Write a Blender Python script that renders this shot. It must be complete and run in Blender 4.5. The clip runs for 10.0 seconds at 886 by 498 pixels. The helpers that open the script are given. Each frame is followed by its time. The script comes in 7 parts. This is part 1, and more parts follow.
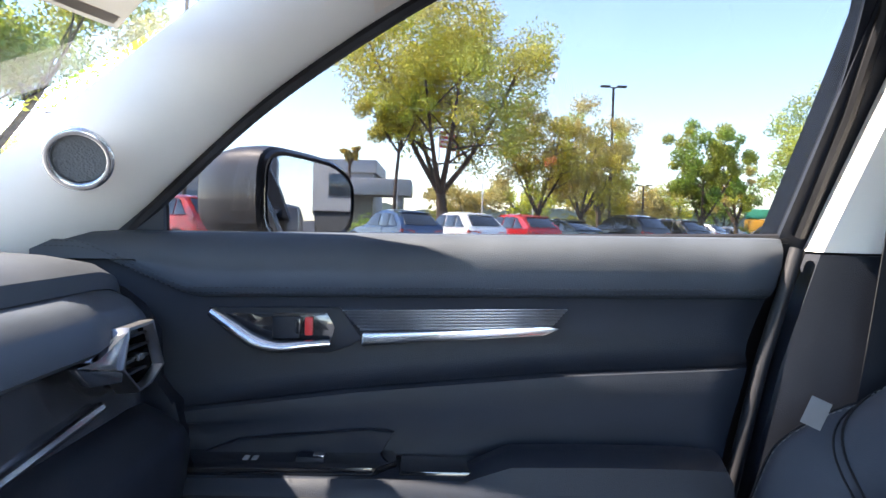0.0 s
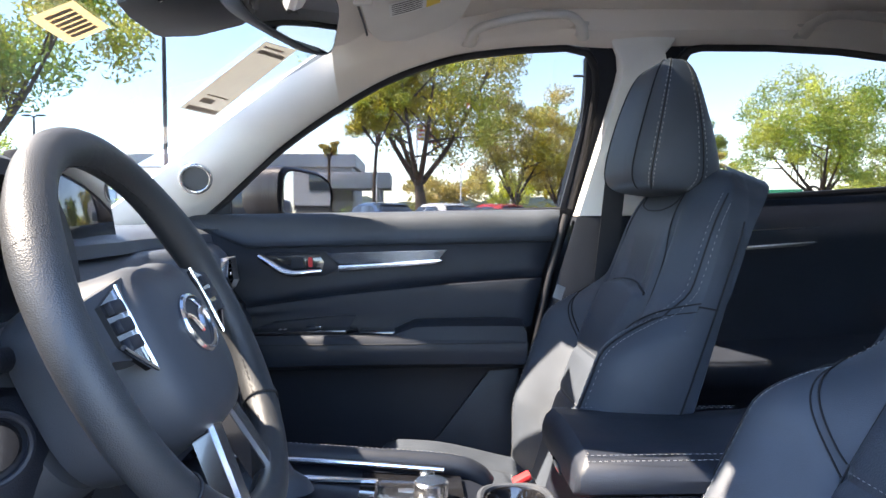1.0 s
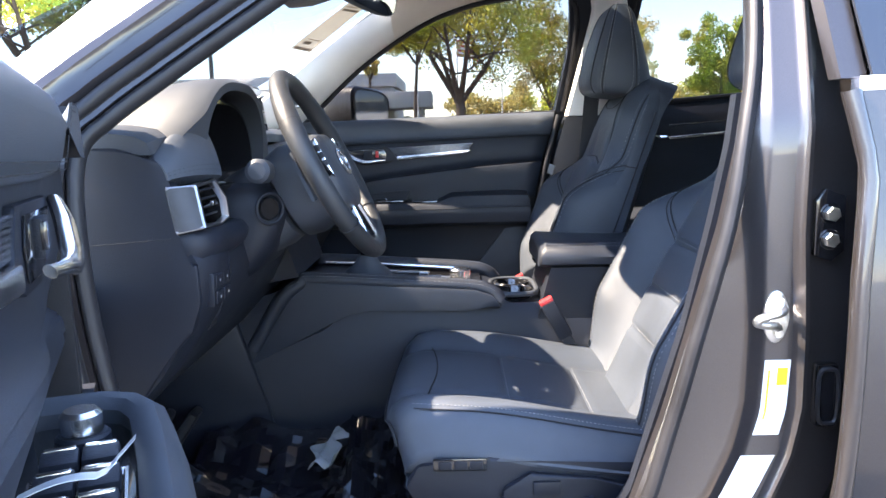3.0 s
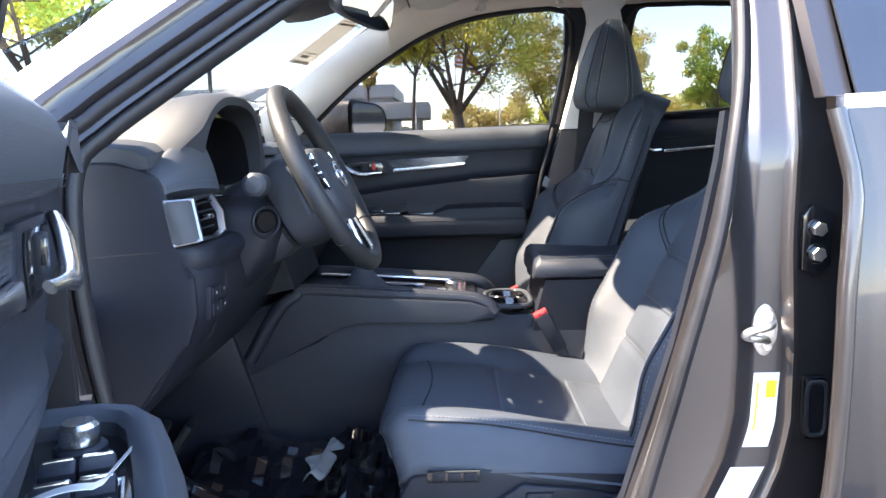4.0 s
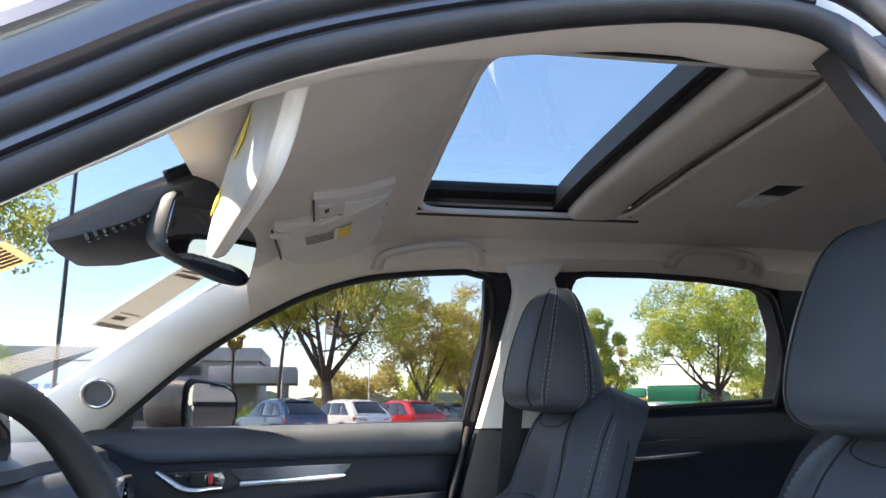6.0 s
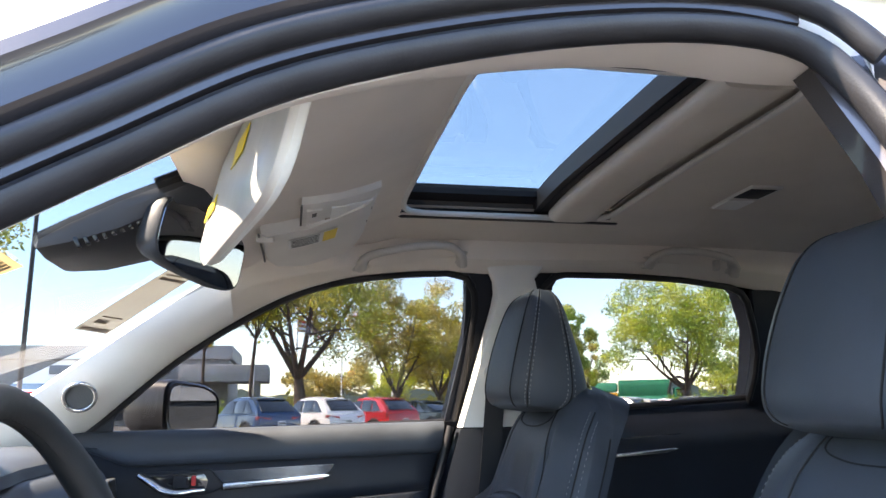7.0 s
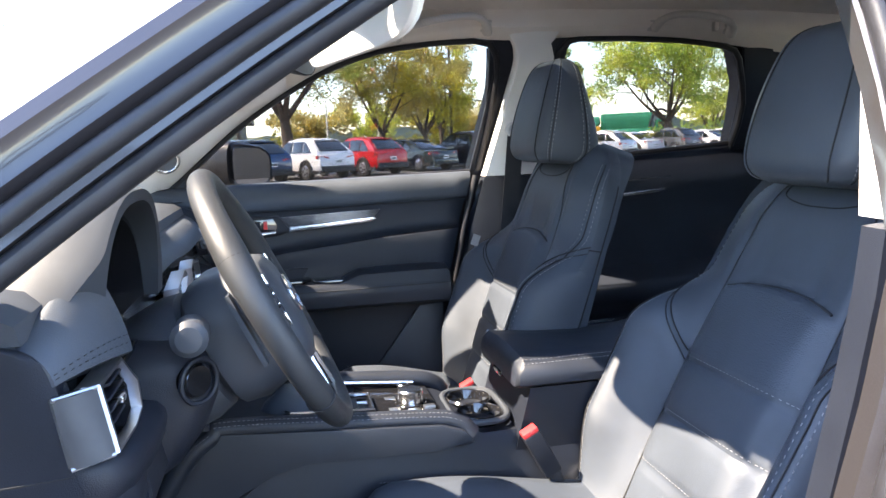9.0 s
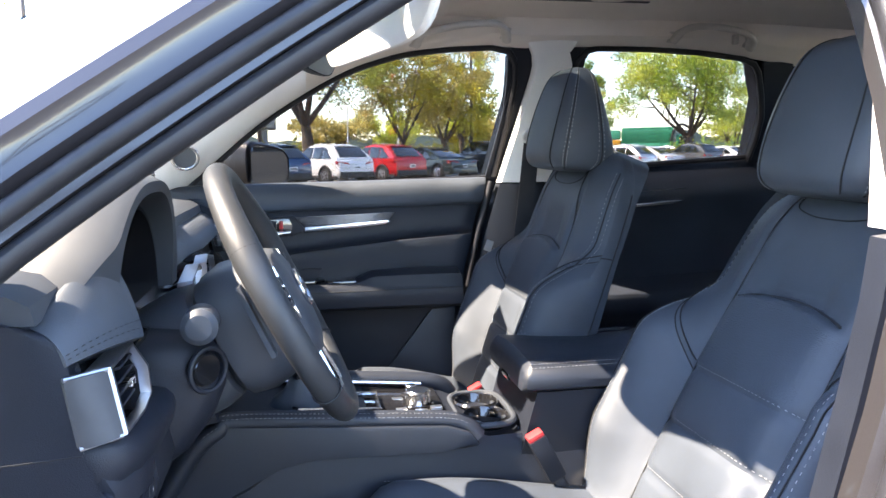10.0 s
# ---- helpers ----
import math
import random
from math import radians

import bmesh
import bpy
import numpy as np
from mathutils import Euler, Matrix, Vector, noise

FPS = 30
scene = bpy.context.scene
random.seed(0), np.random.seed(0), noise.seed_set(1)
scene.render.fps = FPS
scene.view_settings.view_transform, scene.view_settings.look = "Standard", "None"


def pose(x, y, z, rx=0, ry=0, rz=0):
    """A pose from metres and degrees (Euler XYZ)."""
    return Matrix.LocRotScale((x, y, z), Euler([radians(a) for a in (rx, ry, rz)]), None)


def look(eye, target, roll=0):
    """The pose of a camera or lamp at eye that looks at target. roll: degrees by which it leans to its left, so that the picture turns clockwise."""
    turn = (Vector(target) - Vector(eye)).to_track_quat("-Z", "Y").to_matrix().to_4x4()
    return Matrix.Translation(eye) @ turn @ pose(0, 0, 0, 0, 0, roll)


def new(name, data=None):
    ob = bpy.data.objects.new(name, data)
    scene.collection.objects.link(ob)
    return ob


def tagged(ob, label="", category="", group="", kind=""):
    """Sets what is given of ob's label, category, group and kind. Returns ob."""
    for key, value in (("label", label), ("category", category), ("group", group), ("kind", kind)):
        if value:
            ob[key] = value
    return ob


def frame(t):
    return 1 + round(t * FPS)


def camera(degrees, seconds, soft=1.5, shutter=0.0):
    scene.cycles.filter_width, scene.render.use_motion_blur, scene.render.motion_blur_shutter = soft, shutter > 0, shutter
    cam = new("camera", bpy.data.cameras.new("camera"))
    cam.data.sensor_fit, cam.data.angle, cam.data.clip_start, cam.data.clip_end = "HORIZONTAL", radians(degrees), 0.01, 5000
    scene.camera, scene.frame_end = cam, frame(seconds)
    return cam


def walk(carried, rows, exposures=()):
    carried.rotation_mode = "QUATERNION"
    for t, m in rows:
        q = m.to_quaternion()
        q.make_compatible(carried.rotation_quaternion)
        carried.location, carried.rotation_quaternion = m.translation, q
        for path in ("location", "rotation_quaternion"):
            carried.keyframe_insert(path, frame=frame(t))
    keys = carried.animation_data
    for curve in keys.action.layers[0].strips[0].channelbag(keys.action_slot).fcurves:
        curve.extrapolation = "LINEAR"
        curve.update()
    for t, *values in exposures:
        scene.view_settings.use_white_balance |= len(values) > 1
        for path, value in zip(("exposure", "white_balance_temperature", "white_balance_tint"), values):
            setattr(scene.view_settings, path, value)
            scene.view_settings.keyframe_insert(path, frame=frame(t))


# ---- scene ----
cam = camera(61.3, 10.0)
PATH = [
    (0, (0.017, -0.187, 1.094), (0.049, 1.811, 1.027), 1.5),
    (0.5, (0.036, -0.496, 1.124), (0.133, 1.5, 1.03), 1.3),
    (1, (0.106, -0.993, 1.073), (0.186, 1.003, 0.984), -0.1),
    (1.5, (0.178, -1.389, 1.06), (0.175, 0.603, 0.876), -0.9),
    (2, (0.139, -1.662, 1.034), (0.097, 0.32, 0.77), -1.1),
    (2.5, (0.124, -1.701, 1.024), (0.082, 0.276, 0.721), -1.7),
    (4, (0.132, -1.72, 1.03), (0.098, 0.26, 0.756), -1.6),
    (4.5, (0.126, -1.623, 1.057), (0.154, 0.37, 0.897), -1.7),
    (5, (0.107, -1.275, 1.119), (0.242, 0.713, 1.291), -2.3),
    (5.5, (0.108, -1.089, 1.113), (0.34, 0.859, 1.501), -0.9),
    (5.7, (0.109, -1.075, 1.111), (0.378, 0.861, 1.534), -0.5),
    (7, (0.08, -1.093, 1.12), (0.468, 0.825, 1.534), -0.8),
    (7.5, (0.086, -1.096, 1.12), (0.49, 0.836, 1.442), -0.6),
    (8, (0.055, -1.172, 1.143), (0.512, 0.774, 1.194), -0.7),
    (8.5, (-0.02, -1.282, 1.173), (0.454, 0.65, 0.968), -1.8),
    (9, (-0.084, -1.327, 1.166), (0.334, 0.609, 0.887), -2.2),
    (9.5, (-0.081, -1.333, 1.159), (0.31, 0.61, 0.886), -1.5),
    (10, (-0.078, -1.34, 1.155), (0.298, 0.608, 0.901), -0.6),
]
walk(cam, [(t, look(eye, target, roll)) for t, eye, target, roll in PATH], [(0, 4.05, 6400, 16), (1.0, 3.95, 6550, 16), (2.5, 3.92, 6750, 17), (4.5, 3.9, 6950, 16), (5.5, 3.65, 6950, 15.5), (7.5, 3.8, 7000, 16), (8.5, 3.92, 6850, 16), (10, 4.1, 6750, 16)])

# ---- light ----
TO_SUN = Vector((-0.65, -0.024, 0.758)).normalized()
world = bpy.data.worlds.new("sky")
scene.world = world
world.use_nodes = True
wn = world.node_tree
sky = wn.nodes.new("ShaderNodeTexSky")
sky.sky_type, sky.sun_disc = "NISHITA", False
sky.sun_elevation = math.asin(TO_SUN.z)
sky.sun_rotation = math.atan2(TO_SUN.x, TO_SUN.y)
sky.air_density, sky.dust_density, sky.ozone_density = 1.0, 0.2, 2.4
wn.links.new(sky.outputs[0], wn.nodes["Background"].inputs[0])
wn.nodes["Background"].inputs[1].default_value = 0.13
sun = new("sun", bpy.data.lights.new("sun", "SUN"))
sun.data.energy, sun.data.angle, sun.data.color = 2.7, radians(0.55), (1.0, 0.90, 0.73)
sun.matrix_world = look(TO_SUN * 50, (0, 0, 0))


# ---- materials ----
def mat(name, col, rough=0.5, metal=0.0, var=0.15, scale=6.0, bump=0.0, bump_scale=400.0, coat=0.0, spec=0.5, col2=None, cells=False, random=0.0):
    m = bpy.data.materials.new(name)
    m.use_nodes = True
    nt = m.node_tree
    b = nt.nodes["Principled BSDF"]
    b.inputs["Roughness"].default_value, b.inputs["Metallic"].default_value = rough, metal
    b.inputs["Coat Weight"].default_value, b.inputs["Coat Roughness"].default_value = coat, 0.04
    b.inputs["Specular IOR Level"].default_value = spec
    co = nt.nodes.new("ShaderNodeTexCoord")
    n1 = nt.nodes.new("ShaderNodeTexNoise")
    n1.inputs["Scale"].default_value, n1.inputs["Detail"].default_value = scale, 6
    nt.links.new(co.outputs["Object"], n1.inputs["Vector"])
    mix = nt.nodes.new("ShaderNodeMix")
    mix.data_type = "RGBA"
    c2 = col2 or [min(1, c * (1 + var * 2)) for c in col]
    c1 = col if col2 else [c * (1 - var) for c in col]
    mix.inputs[6].default_value, mix.inputs[7].default_value = (*c1, 1), (*c2, 1)
    ramp = nt.nodes.new("ShaderNodeMapRange")
    ramp.inputs[1].default_value, ramp.inputs[2].default_value = 0.3, 0.7
    nt.links.new(n1.outputs[0], ramp.inputs[0])
    nt.links.new(ramp.outputs[0], mix.inputs[0])
    out = mix.outputs[2]
    if random:
        info = nt.nodes.new("ShaderNodeObjectInfo")
        geo = nt.nodes.new("ShaderNodeNewGeometry")
        add = nt.nodes.new("ShaderNodeMath")
        nt.links.new(geo.outputs["Random Per Island"], add.inputs[0])
        nt.links.new(info.outputs["Random"], add.inputs[1])
        mr = nt.nodes.new("ShaderNodeMapRange")
        mr.inputs[2].default_value, mr.inputs[3].default_value, mr.inputs[4].default_value = 2.0, 1 - random, 1 + random
        nt.links.new(add.outputs[0], mr.inputs[0])
        hsv = nt.nodes.new("ShaderNodeHueSaturation")
        nt.links.new(out, hsv.inputs["Color"])
        nt.links.new(mr.outputs[0], hsv.inputs["Value"])
        out = hsv.outputs[0]
    nt.links.new(out, b.inputs["Base Color"])
    rr = nt.nodes.new("ShaderNodeMapRange")
    rr.inputs[3].default_value, rr.inputs[4].default_value = rough * 0.85, min(1, rough * 1.15)
    nt.links.new(n1.outputs[0], rr.inputs[0])
    nt.links.new(rr.outputs[0], b.inputs["Roughness"])
    if bump:
        t = nt.nodes.new("ShaderNodeTexVoronoi" if cells else "ShaderNodeTexNoise")
        t.inputs["Scale"].default_value = bump_scale
        nt.links.new(co.outputs["Object"], t.inputs["Vector"])
        bp = nt.nodes.new("ShaderNodeBump")
        crease, wide = nt.nodes.new("ShaderNodeBump"), nt.nodes.new("ShaderNodeTexNoise")
        wide.inputs["Scale"].default_value, wide.inputs["Detail"].default_value = bump_scale / 22, 3
        crease.inputs["Strength"].default_value, crease.inputs["Distance"].default_value = min(1.0, bump) * 0.4, 0.003
        nt.links.new(co.outputs["Object"], wide.inputs["Vector"])
        nt.links.new(wide.outputs[0], crease.inputs["Height"])
        nt.links.new(crease.outputs[0], bp.inputs["Normal"])
        bp.inputs["Strength"].default_value, bp.inputs["Distance"].default_value = bump, 0.001
        nt.links.new(t.outputs[0], bp.inputs["Height"])
        nt.links.new(bp.outputs[0], b.inputs["Normal"])
    return m


def glass(name, tint, gloss=0.04, edge=0.85):
    m = bpy.data.materials.new(name)
    m.use_nodes = True
    nt = m.node_tree
    nt.nodes.clear()
    out, mx = nt.nodes.new("ShaderNodeOutputMaterial"), nt.nodes.new("ShaderNodeMixShader")
    tr, gl = nt.nodes.new("ShaderNodeBsdfTransparent"), nt.nodes.new("ShaderNodeBsdfGlossy")
    lw, pw, fr = nt.nodes.new("ShaderNodeLayerWeight"), nt.nodes.new("ShaderNodeMath"), nt.nodes.new("ShaderNodeMapRange")
    lw.inputs[0].default_value = 0.5
    pw.operation = "POWER"
    pw.inputs[1].default_value = 5.0
    fr.inputs[3].default_value, fr.inputs[4].default_value = 0.03, edge
    nt.links.new(lw.outputs["Facing"], pw.inputs[0])
    nt.links.new(pw.outputs[0], fr.inputs[0])
    tr.inputs[0].default_value, gl.inputs["Roughness"].default_value = (*tint, 1), gloss * 0.2
    nt.links.new(fr.outputs[0], mx.inputs[0])
    nt.links.new(tr.outputs[0], mx.inputs[1])
    nt.links.new(gl.outputs[0], mx.inputs[2])
    nt.links.new(mx.outputs[0], out.inputs[0])
    return m


def leaf_mat(name, c1, c2):
    m = mat(name, c1, 0.6, col2=c2, scale=0.7, random=0.35)
    nt = m.node_tree
    b, out = nt.nodes["Principled BSDF"], nt.nodes["Material Output"]
    mx, tl = nt.nodes.new("ShaderNodeMixShader"), nt.nodes.new("ShaderNodeBsdfTranslucent")
    mx.inputs[0].default_value = 0.55
    nt.links.new(b.inputs["Base Color"].links[0].from_socket, tl.inputs[0])
    nt.links.new(b.outputs[0], mx.inputs[1])
    nt.links.new(tl.outputs[0], mx.inputs[2])
    nt.links.new(mx.outputs[0], out.inputs[0])
    return m


def film_mat(name, c, share):
    """A thin pale skin that lets some light through."""
    m = mat(name, c, 0.25, var=0.04, scale=14, coat=0.3, bump=0.6, bump_scale=60)
    nt = m.node_tree
    mx, tl = nt.nodes.new("ShaderNodeMixShader"), nt.nodes.new("ShaderNodeBsdfTranslucent")
    mx.inputs[0].default_value, tl.inputs[0].default_value = share, (*c, 1)
    nt.links.new(nt.nodes["Principled BSDF"].outputs[0], mx.inputs[1])
    nt.links.new(tl.outputs[0], mx.inputs[2])
    nt.links.new(mx.outputs[0], nt.nodes["Material Output"].inputs[0])
    return m


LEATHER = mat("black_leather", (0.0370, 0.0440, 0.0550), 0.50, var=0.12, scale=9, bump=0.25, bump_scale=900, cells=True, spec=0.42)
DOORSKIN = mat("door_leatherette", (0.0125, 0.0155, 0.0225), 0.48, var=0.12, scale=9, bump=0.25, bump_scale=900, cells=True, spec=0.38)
WHEEL_LEATHER = mat("wheel_leather", (0.020, 0.0215, 0.0235), 0.46, var=0.12, scale=9, bump=0.25, bump_scale=900, cells=True, spec=0.4)
PERF = mat("perforated_leather", (0.0350, 0.0420, 0.0530), 0.54, var=0.12, scale=9, bump=0.5, bump_scale=420, cells=True, spec=0.42)
SOFT = mat("soft_touch_plastic", (0.0290, 0.0330, 0.0400), 0.52, var=0.12, scale=12, bump=0.14, bump_scale=1100, cells=True, spec=0.42)
HARD = mat("hard_grained_plastic", (0.0070, 0.0090, 0.0145), 0.52, var=0.1, scale=15, bump=0.25, bump_scale=800, cells=True, spec=0.34)
GLOSS = mat("piano_black_plastic", (0.008, 0.008, 0.009), 0.12, var=0.2, coat=0.6)
SEAM = mat("dark_seam_thread", (0.008, 0.008, 0.009), 0.8)
STITCH = mat("grey_stitch_thread", (0.20, 0.20, 0.20), 0.8)
CHROME = mat("satin_chrome", (0.72, 0.73, 0.75), 0.2, 1.0, var=0.05, scale=20)
STEEL = mat("zinc_plated_steel", (0.62, 0.62, 0.60), 0.3, 1.0, var=0.15, scale=40)
WOOD = mat("brushed_dark_trim", (0.10, 0.10, 0.108), 0.25, 0.7, var=0.2, scale=30, coat=0.5)
FABRIC = mat("headliner_fabric", (0.72, 0.66, 0.59), 0.95, var=0.05, scale=5, bump=0.5, bump_scale=1500)
TRIMGREY = mat("pale_grey_trim", (0.68, 0.66, 0.62), 0.7, var=0.04, scale=6, bump=0.3, bump_scale=1300)
RUBBER = mat("black_rubber_seal", (0.014, 0.014, 0.016), 0.45, var=0.2, scale=20, bump=0.2, bump_scale=500, spec=0.28)
PAINT = mat("grey_metallic_paint", (0.060, 0.055, 0.056), 0.32, 0.7, var=0.08, scale=900, coat=0.5)
# darker copy of the body paint, with the pillars' shade put into the colour
PAINT_SHADE = mat("shade_darkened_body_paint", (0.022, 0.019, 0.020), 0.22, 0.3, var=0.08, scale=900, coat=0.4)
CARPET = mat("black_carpet", (0.014, 0.014, 0.015), 0.95, var=0.3, scale=60, bump=1.0, bump_scale=700)
FILM = mat("glossy_black_plastic_film", (0.006, 0.006, 0.008), 0.10, var=0.2, coat=1.0, bump=0.3, bump_scale=12)
WRAP = film_mat("white_protective_film", (0.74, 0.75, 0.75), 0.35)
WHITE = mat("white_paper", (0.78, 0.78, 0.76), 0.7, var=0.04)
PAPER = film_mat("cream_paper", (0.66, 0.58, 0.42), 0.5)
SHEETP = film_mat("pale_sticker_sheet", (0.44, 0.44, 0.42), 0.45)
YELLOW = mat("yellow_label", (0.72, 0.52, 0.02), 0.5)
# brown of the sticker print, also the painted groove shade by the map lamps
PRINT_AND_SHADE = mat("faded_brown_print_and_groove_shade", (0.22, 0.18, 0.14), 0.7)
SATIN = mat("satin_silver", (0.36, 0.36, 0.37), 0.34, 1.0, var=0.08, scale=40)
PLATE = mat("brushed_silver_plate", (0.042, 0.043, 0.046), 0.62, 0.15, var=0.08, scale=60)
INK = mat("dark_ink", (0.05, 0.05, 0.05), 0.7)
RED = mat("red_plastic", (0.55, 0.03, 0.03), 0.4)
SCREEN = mat("screen_glass", (0.006, 0.006, 0.007), 0.06, coat=1.0)
MIRROR = mat("mirror_silver", (0.46, 0.50, 0.55), 0.01, 1.0, var=0.0)
PANE = glass("clear_car_glass", (0.395, 0.39, 0.39))
SHIELD = glass("windshield_glass", (0.41, 0.43, 0.44), 0.04, 0.25)
TINTED = glass("tinted_roof_glass", (0.40, 0.43, 0.44))
DARKGLASS = mat("privacy_glass", (0.01, 0.011, 0.013), 0.04, coat=1.0)


# ---- mesh tools ----
def part(name, bm, material, parent=None, label="", smooth=40):
    bmesh.ops.recalc_face_normals(bm, faces=bm.faces)
    me = bpy.data.meshes.new(name)
    bm.to_mesh(me)
    bm.free()
    me.materials.append(material)
    if smooth:
        me.shade_smooth()
        me.set_sharp_from_angle(angle=radians(smooth))
    ob = new(name, me)
    ob.parent = parent
    if label:
        ob["label"] = label
    return ob


def thing(name, label, category, at=(0, 0, 0), group="", kind=""):
    ob = new(name)
    ob.location = at
    ob.empty_display_size = 0.05
    return tagged(ob, label, category, group, kind)


def under(parent, ob):
    """Parent ob, built in world coordinates, to a thing that has a place of its own."""
    ob.parent = parent
    ob.matrix_parent_inverse = Matrix.Translation(-parent.location)
    return ob


def tp(name, bm, material, parent, label="", smooth=40):
    return under(parent, part(name, bm, material, None, label, smooth))


def box(c, s, bevel=0.003, rot=(0, 0, 0), bm=None, seg=2):
    b = bmesh.new()
    bmesh.ops.create_cube(b, size=1, matrix=Matrix.Diagonal((*s, 1)))
    if bevel:
        bmesh.ops.bevel(b, geom=b.edges[:], offset=min(bevel, min(s) * 0.45), segments=seg, profile=0.6, affect="EDGES")
    b.transform(pose(*c, *rot))
    return merge(bm, b)


def merge(bm, b):
    if bm is None:
        return b
    me = bpy.data.meshes.new("t")
    b.to_mesh(me)
    b.free()
    bm.from_mesh(me)
    bpy.data.meshes.remove(me)
    return bm


def loft(rings, closed=True, cap=True, bm=None):
    bm = bm or bmesh.new()
    vs = [[bm.verts.new(p) for p in r] for r in rings]
    n = len(rings[0])
    for a, b in zip(vs, vs[1:]):
        for i in range(n if closed else n - 1):
            j = (i + 1) % n
            bm.faces.new((a[i], a[j], b[j], b[i]))
    if cap and closed:
        bm.faces.new(vs[0][::-1])
        bm.faces.new(vs[-1])
    return bm


def spl(pts, n=24):
    """n + 1 points on a smooth curve through pts."""
    p = [Vector(q) for q in pts]
    p = [p[0] * 2 - p[1]] + p + [p[-1] * 2 - p[-2]]
    out = []
    m = len(pts) - 1
    for k in range(n + 1):
        u = min(k / n * m, m - 1e-6)
        i, t = int(u), u - int(u)
        a, b, c, d = p[i:i + 4]
        out.append(0.5 * (2 * b + (c - a) * t + (2 * a - 5 * b + 4 * c - d) * t * t + (3 * b - a - 3 * c + d) * t ** 3))
    return out


def tube(pts, r, n=8, closed=False, bm=None, flat=1.0):
    """A pipe along pts; r: one radius or one for each point; flat squeezes it along the second axis."""
    pts = [Vector(p) for p in pts]
    rs = r if isinstance(r, (list, tuple)) else [r] * len(pts)
    rings, up = [], None
    for i, p in enumerate(pts):
        a, b = pts[i - 1] if i or closed else p, pts[(i + 1) % len(pts)] if i < len(pts) - 1 or closed else p
        d = (b - a).normalized()
        if up is None:
            up = d.orthogonal().normalized()
        up = (up - d * up.dot(d)).normalized()
        s = d.cross(up)
        rings.append([p + (up * math.cos(k * math.tau / n) + s * math.sin(k * math.tau / n) * flat) * rs[i] for k in range(n)])
    if closed:
        rings.append(rings[0])
    return loft(rings, cap=not closed, bm=bm)


def cyl(p0, p1, r, n=20, bevel=0.0, r1=None, bm=None):
    p0, p1 = Vector(p0), Vector(p1)
    d = (p1 - p0).normalized()
    r1 = r if r1 is None else r1
    if not bevel:
        return tube([p0, p1], [r, r1], n, bm=bm)
    return tube([p0, p0 + d * 1e-4, p0 + d * bevel, p1 - d * bevel, p1 - d * 1e-4, p1], [r - bevel, r - bevel * 0.98, r, r1, r1 - bevel * 0.98, r1 - bevel], n, bm=bm)


def sheet(f, nu, nv, thick=(0, 0, 0), bm=None):
    """A slab over f(u, v), 0 to 1 each, with the offset thick to its far side."""
    bm = bm or bmesh.new()
    t = Vector(thick)
    g = [[Vector(f(i / nu, j / nv)) for j in range(nv + 1)] for i in range(nu + 1)]
    a = [[bm.verts.new(p) for p in row] for row in g]
    for i in range(nu):
        for j in range(nv):
            bm.faces.new((a[i][j], a[i + 1][j], a[i + 1][j + 1], a[i][j + 1]))
    if t.length:
        b = [[bm.verts.new(p + t) for p in row] for row in g]
        for i in range(nu):
            for j in range(nv):
                bm.faces.new((b[i][j], b[i][j + 1], b[i + 1][j + 1], b[i + 1][j]))
        rim = [(i, 0) for i in range(nu)] + [(nu, j) for j in range(nv)] + [(i, nv) for i in range(nu, 0, -1)] + [(0, j) for j in range(nv, 0, -1)]
        for (i, j), (k, l) in zip(rim, rim[1:] + rim[:1]):
            bm.faces.new((a[i][j], b[i][j], b[k][l], a[k][l]))
    return bm


def prism(poly, d, bevel=0.0, bm=None):
    """The polygon poly, drawn out by the vector d."""
    b = bmesh.new()
    lo = [b.verts.new(p) for p in poly]
    hi = [b.verts.new(Vector(p) + Vector(d)) for p in poly]
    n = len(poly)
    b.faces.new(lo[::-1])
    b.faces.new(hi)
    for i in range(n):
        b.faces.new((lo[i], lo[(i + 1) % n], hi[(i + 1) % n], hi[i]))
    if bevel:
        bmesh.ops.bevel(b, geom=b.edges[:], offset=bevel, segments=2, profile=0.6, affect="EDGES")
    return merge(bm, b)


def dashes(pts, length=0.0035, gap=0.0028, r=0.0005, bm=None, lift=(0, 0, 0)):
    """A row of stitches along pts."""
    bm = bm or bmesh.new()
    pts = [Vector(p) + Vector(lift) for p in pts]
    left = 0.0
    for a, b in zip(pts, pts[1:]):
        d, L = (b - a), (b - a).length
        if L < 1e-6:
            continue
        d /= L
        x = left
        while x + length < L:
            p, q = a + d * x, a + d * (x + length)
            up = d.orthogonal().normalized() * r
            s = d.cross(up)
            ring = [up, s, -up, -s]
            v0, v1 = [bm.verts.new(p + k) for k in ring], [bm.verts.new(q + k) for k in ring]
            for i in range(4):
                bm.faces.new((v0[i], v0[(i + 1) % 4], v1[(i + 1) % 4], v1[i]))
            bm.faces.new(v0[::-1])
            bm.faces.new(v1)
            x += length + gap
        left = max(0.0, x - L)
    return bm


def smooth(a, b, x):
    t = min(1, max(0, (x - a) / (b - a)))
    return t * t * (3 - 2 * t)


def lerp(knots, x):
    """Straight lines through (x, y) knots."""
    if x <= knots[0][0]:
        return knots[0][1]
    for (a, p), (b, q) in zip(knots, knots[1:]):
        if x <= b:
            return p + (q - p) * (x - a) / (b - a)
    return knots[-1][1]

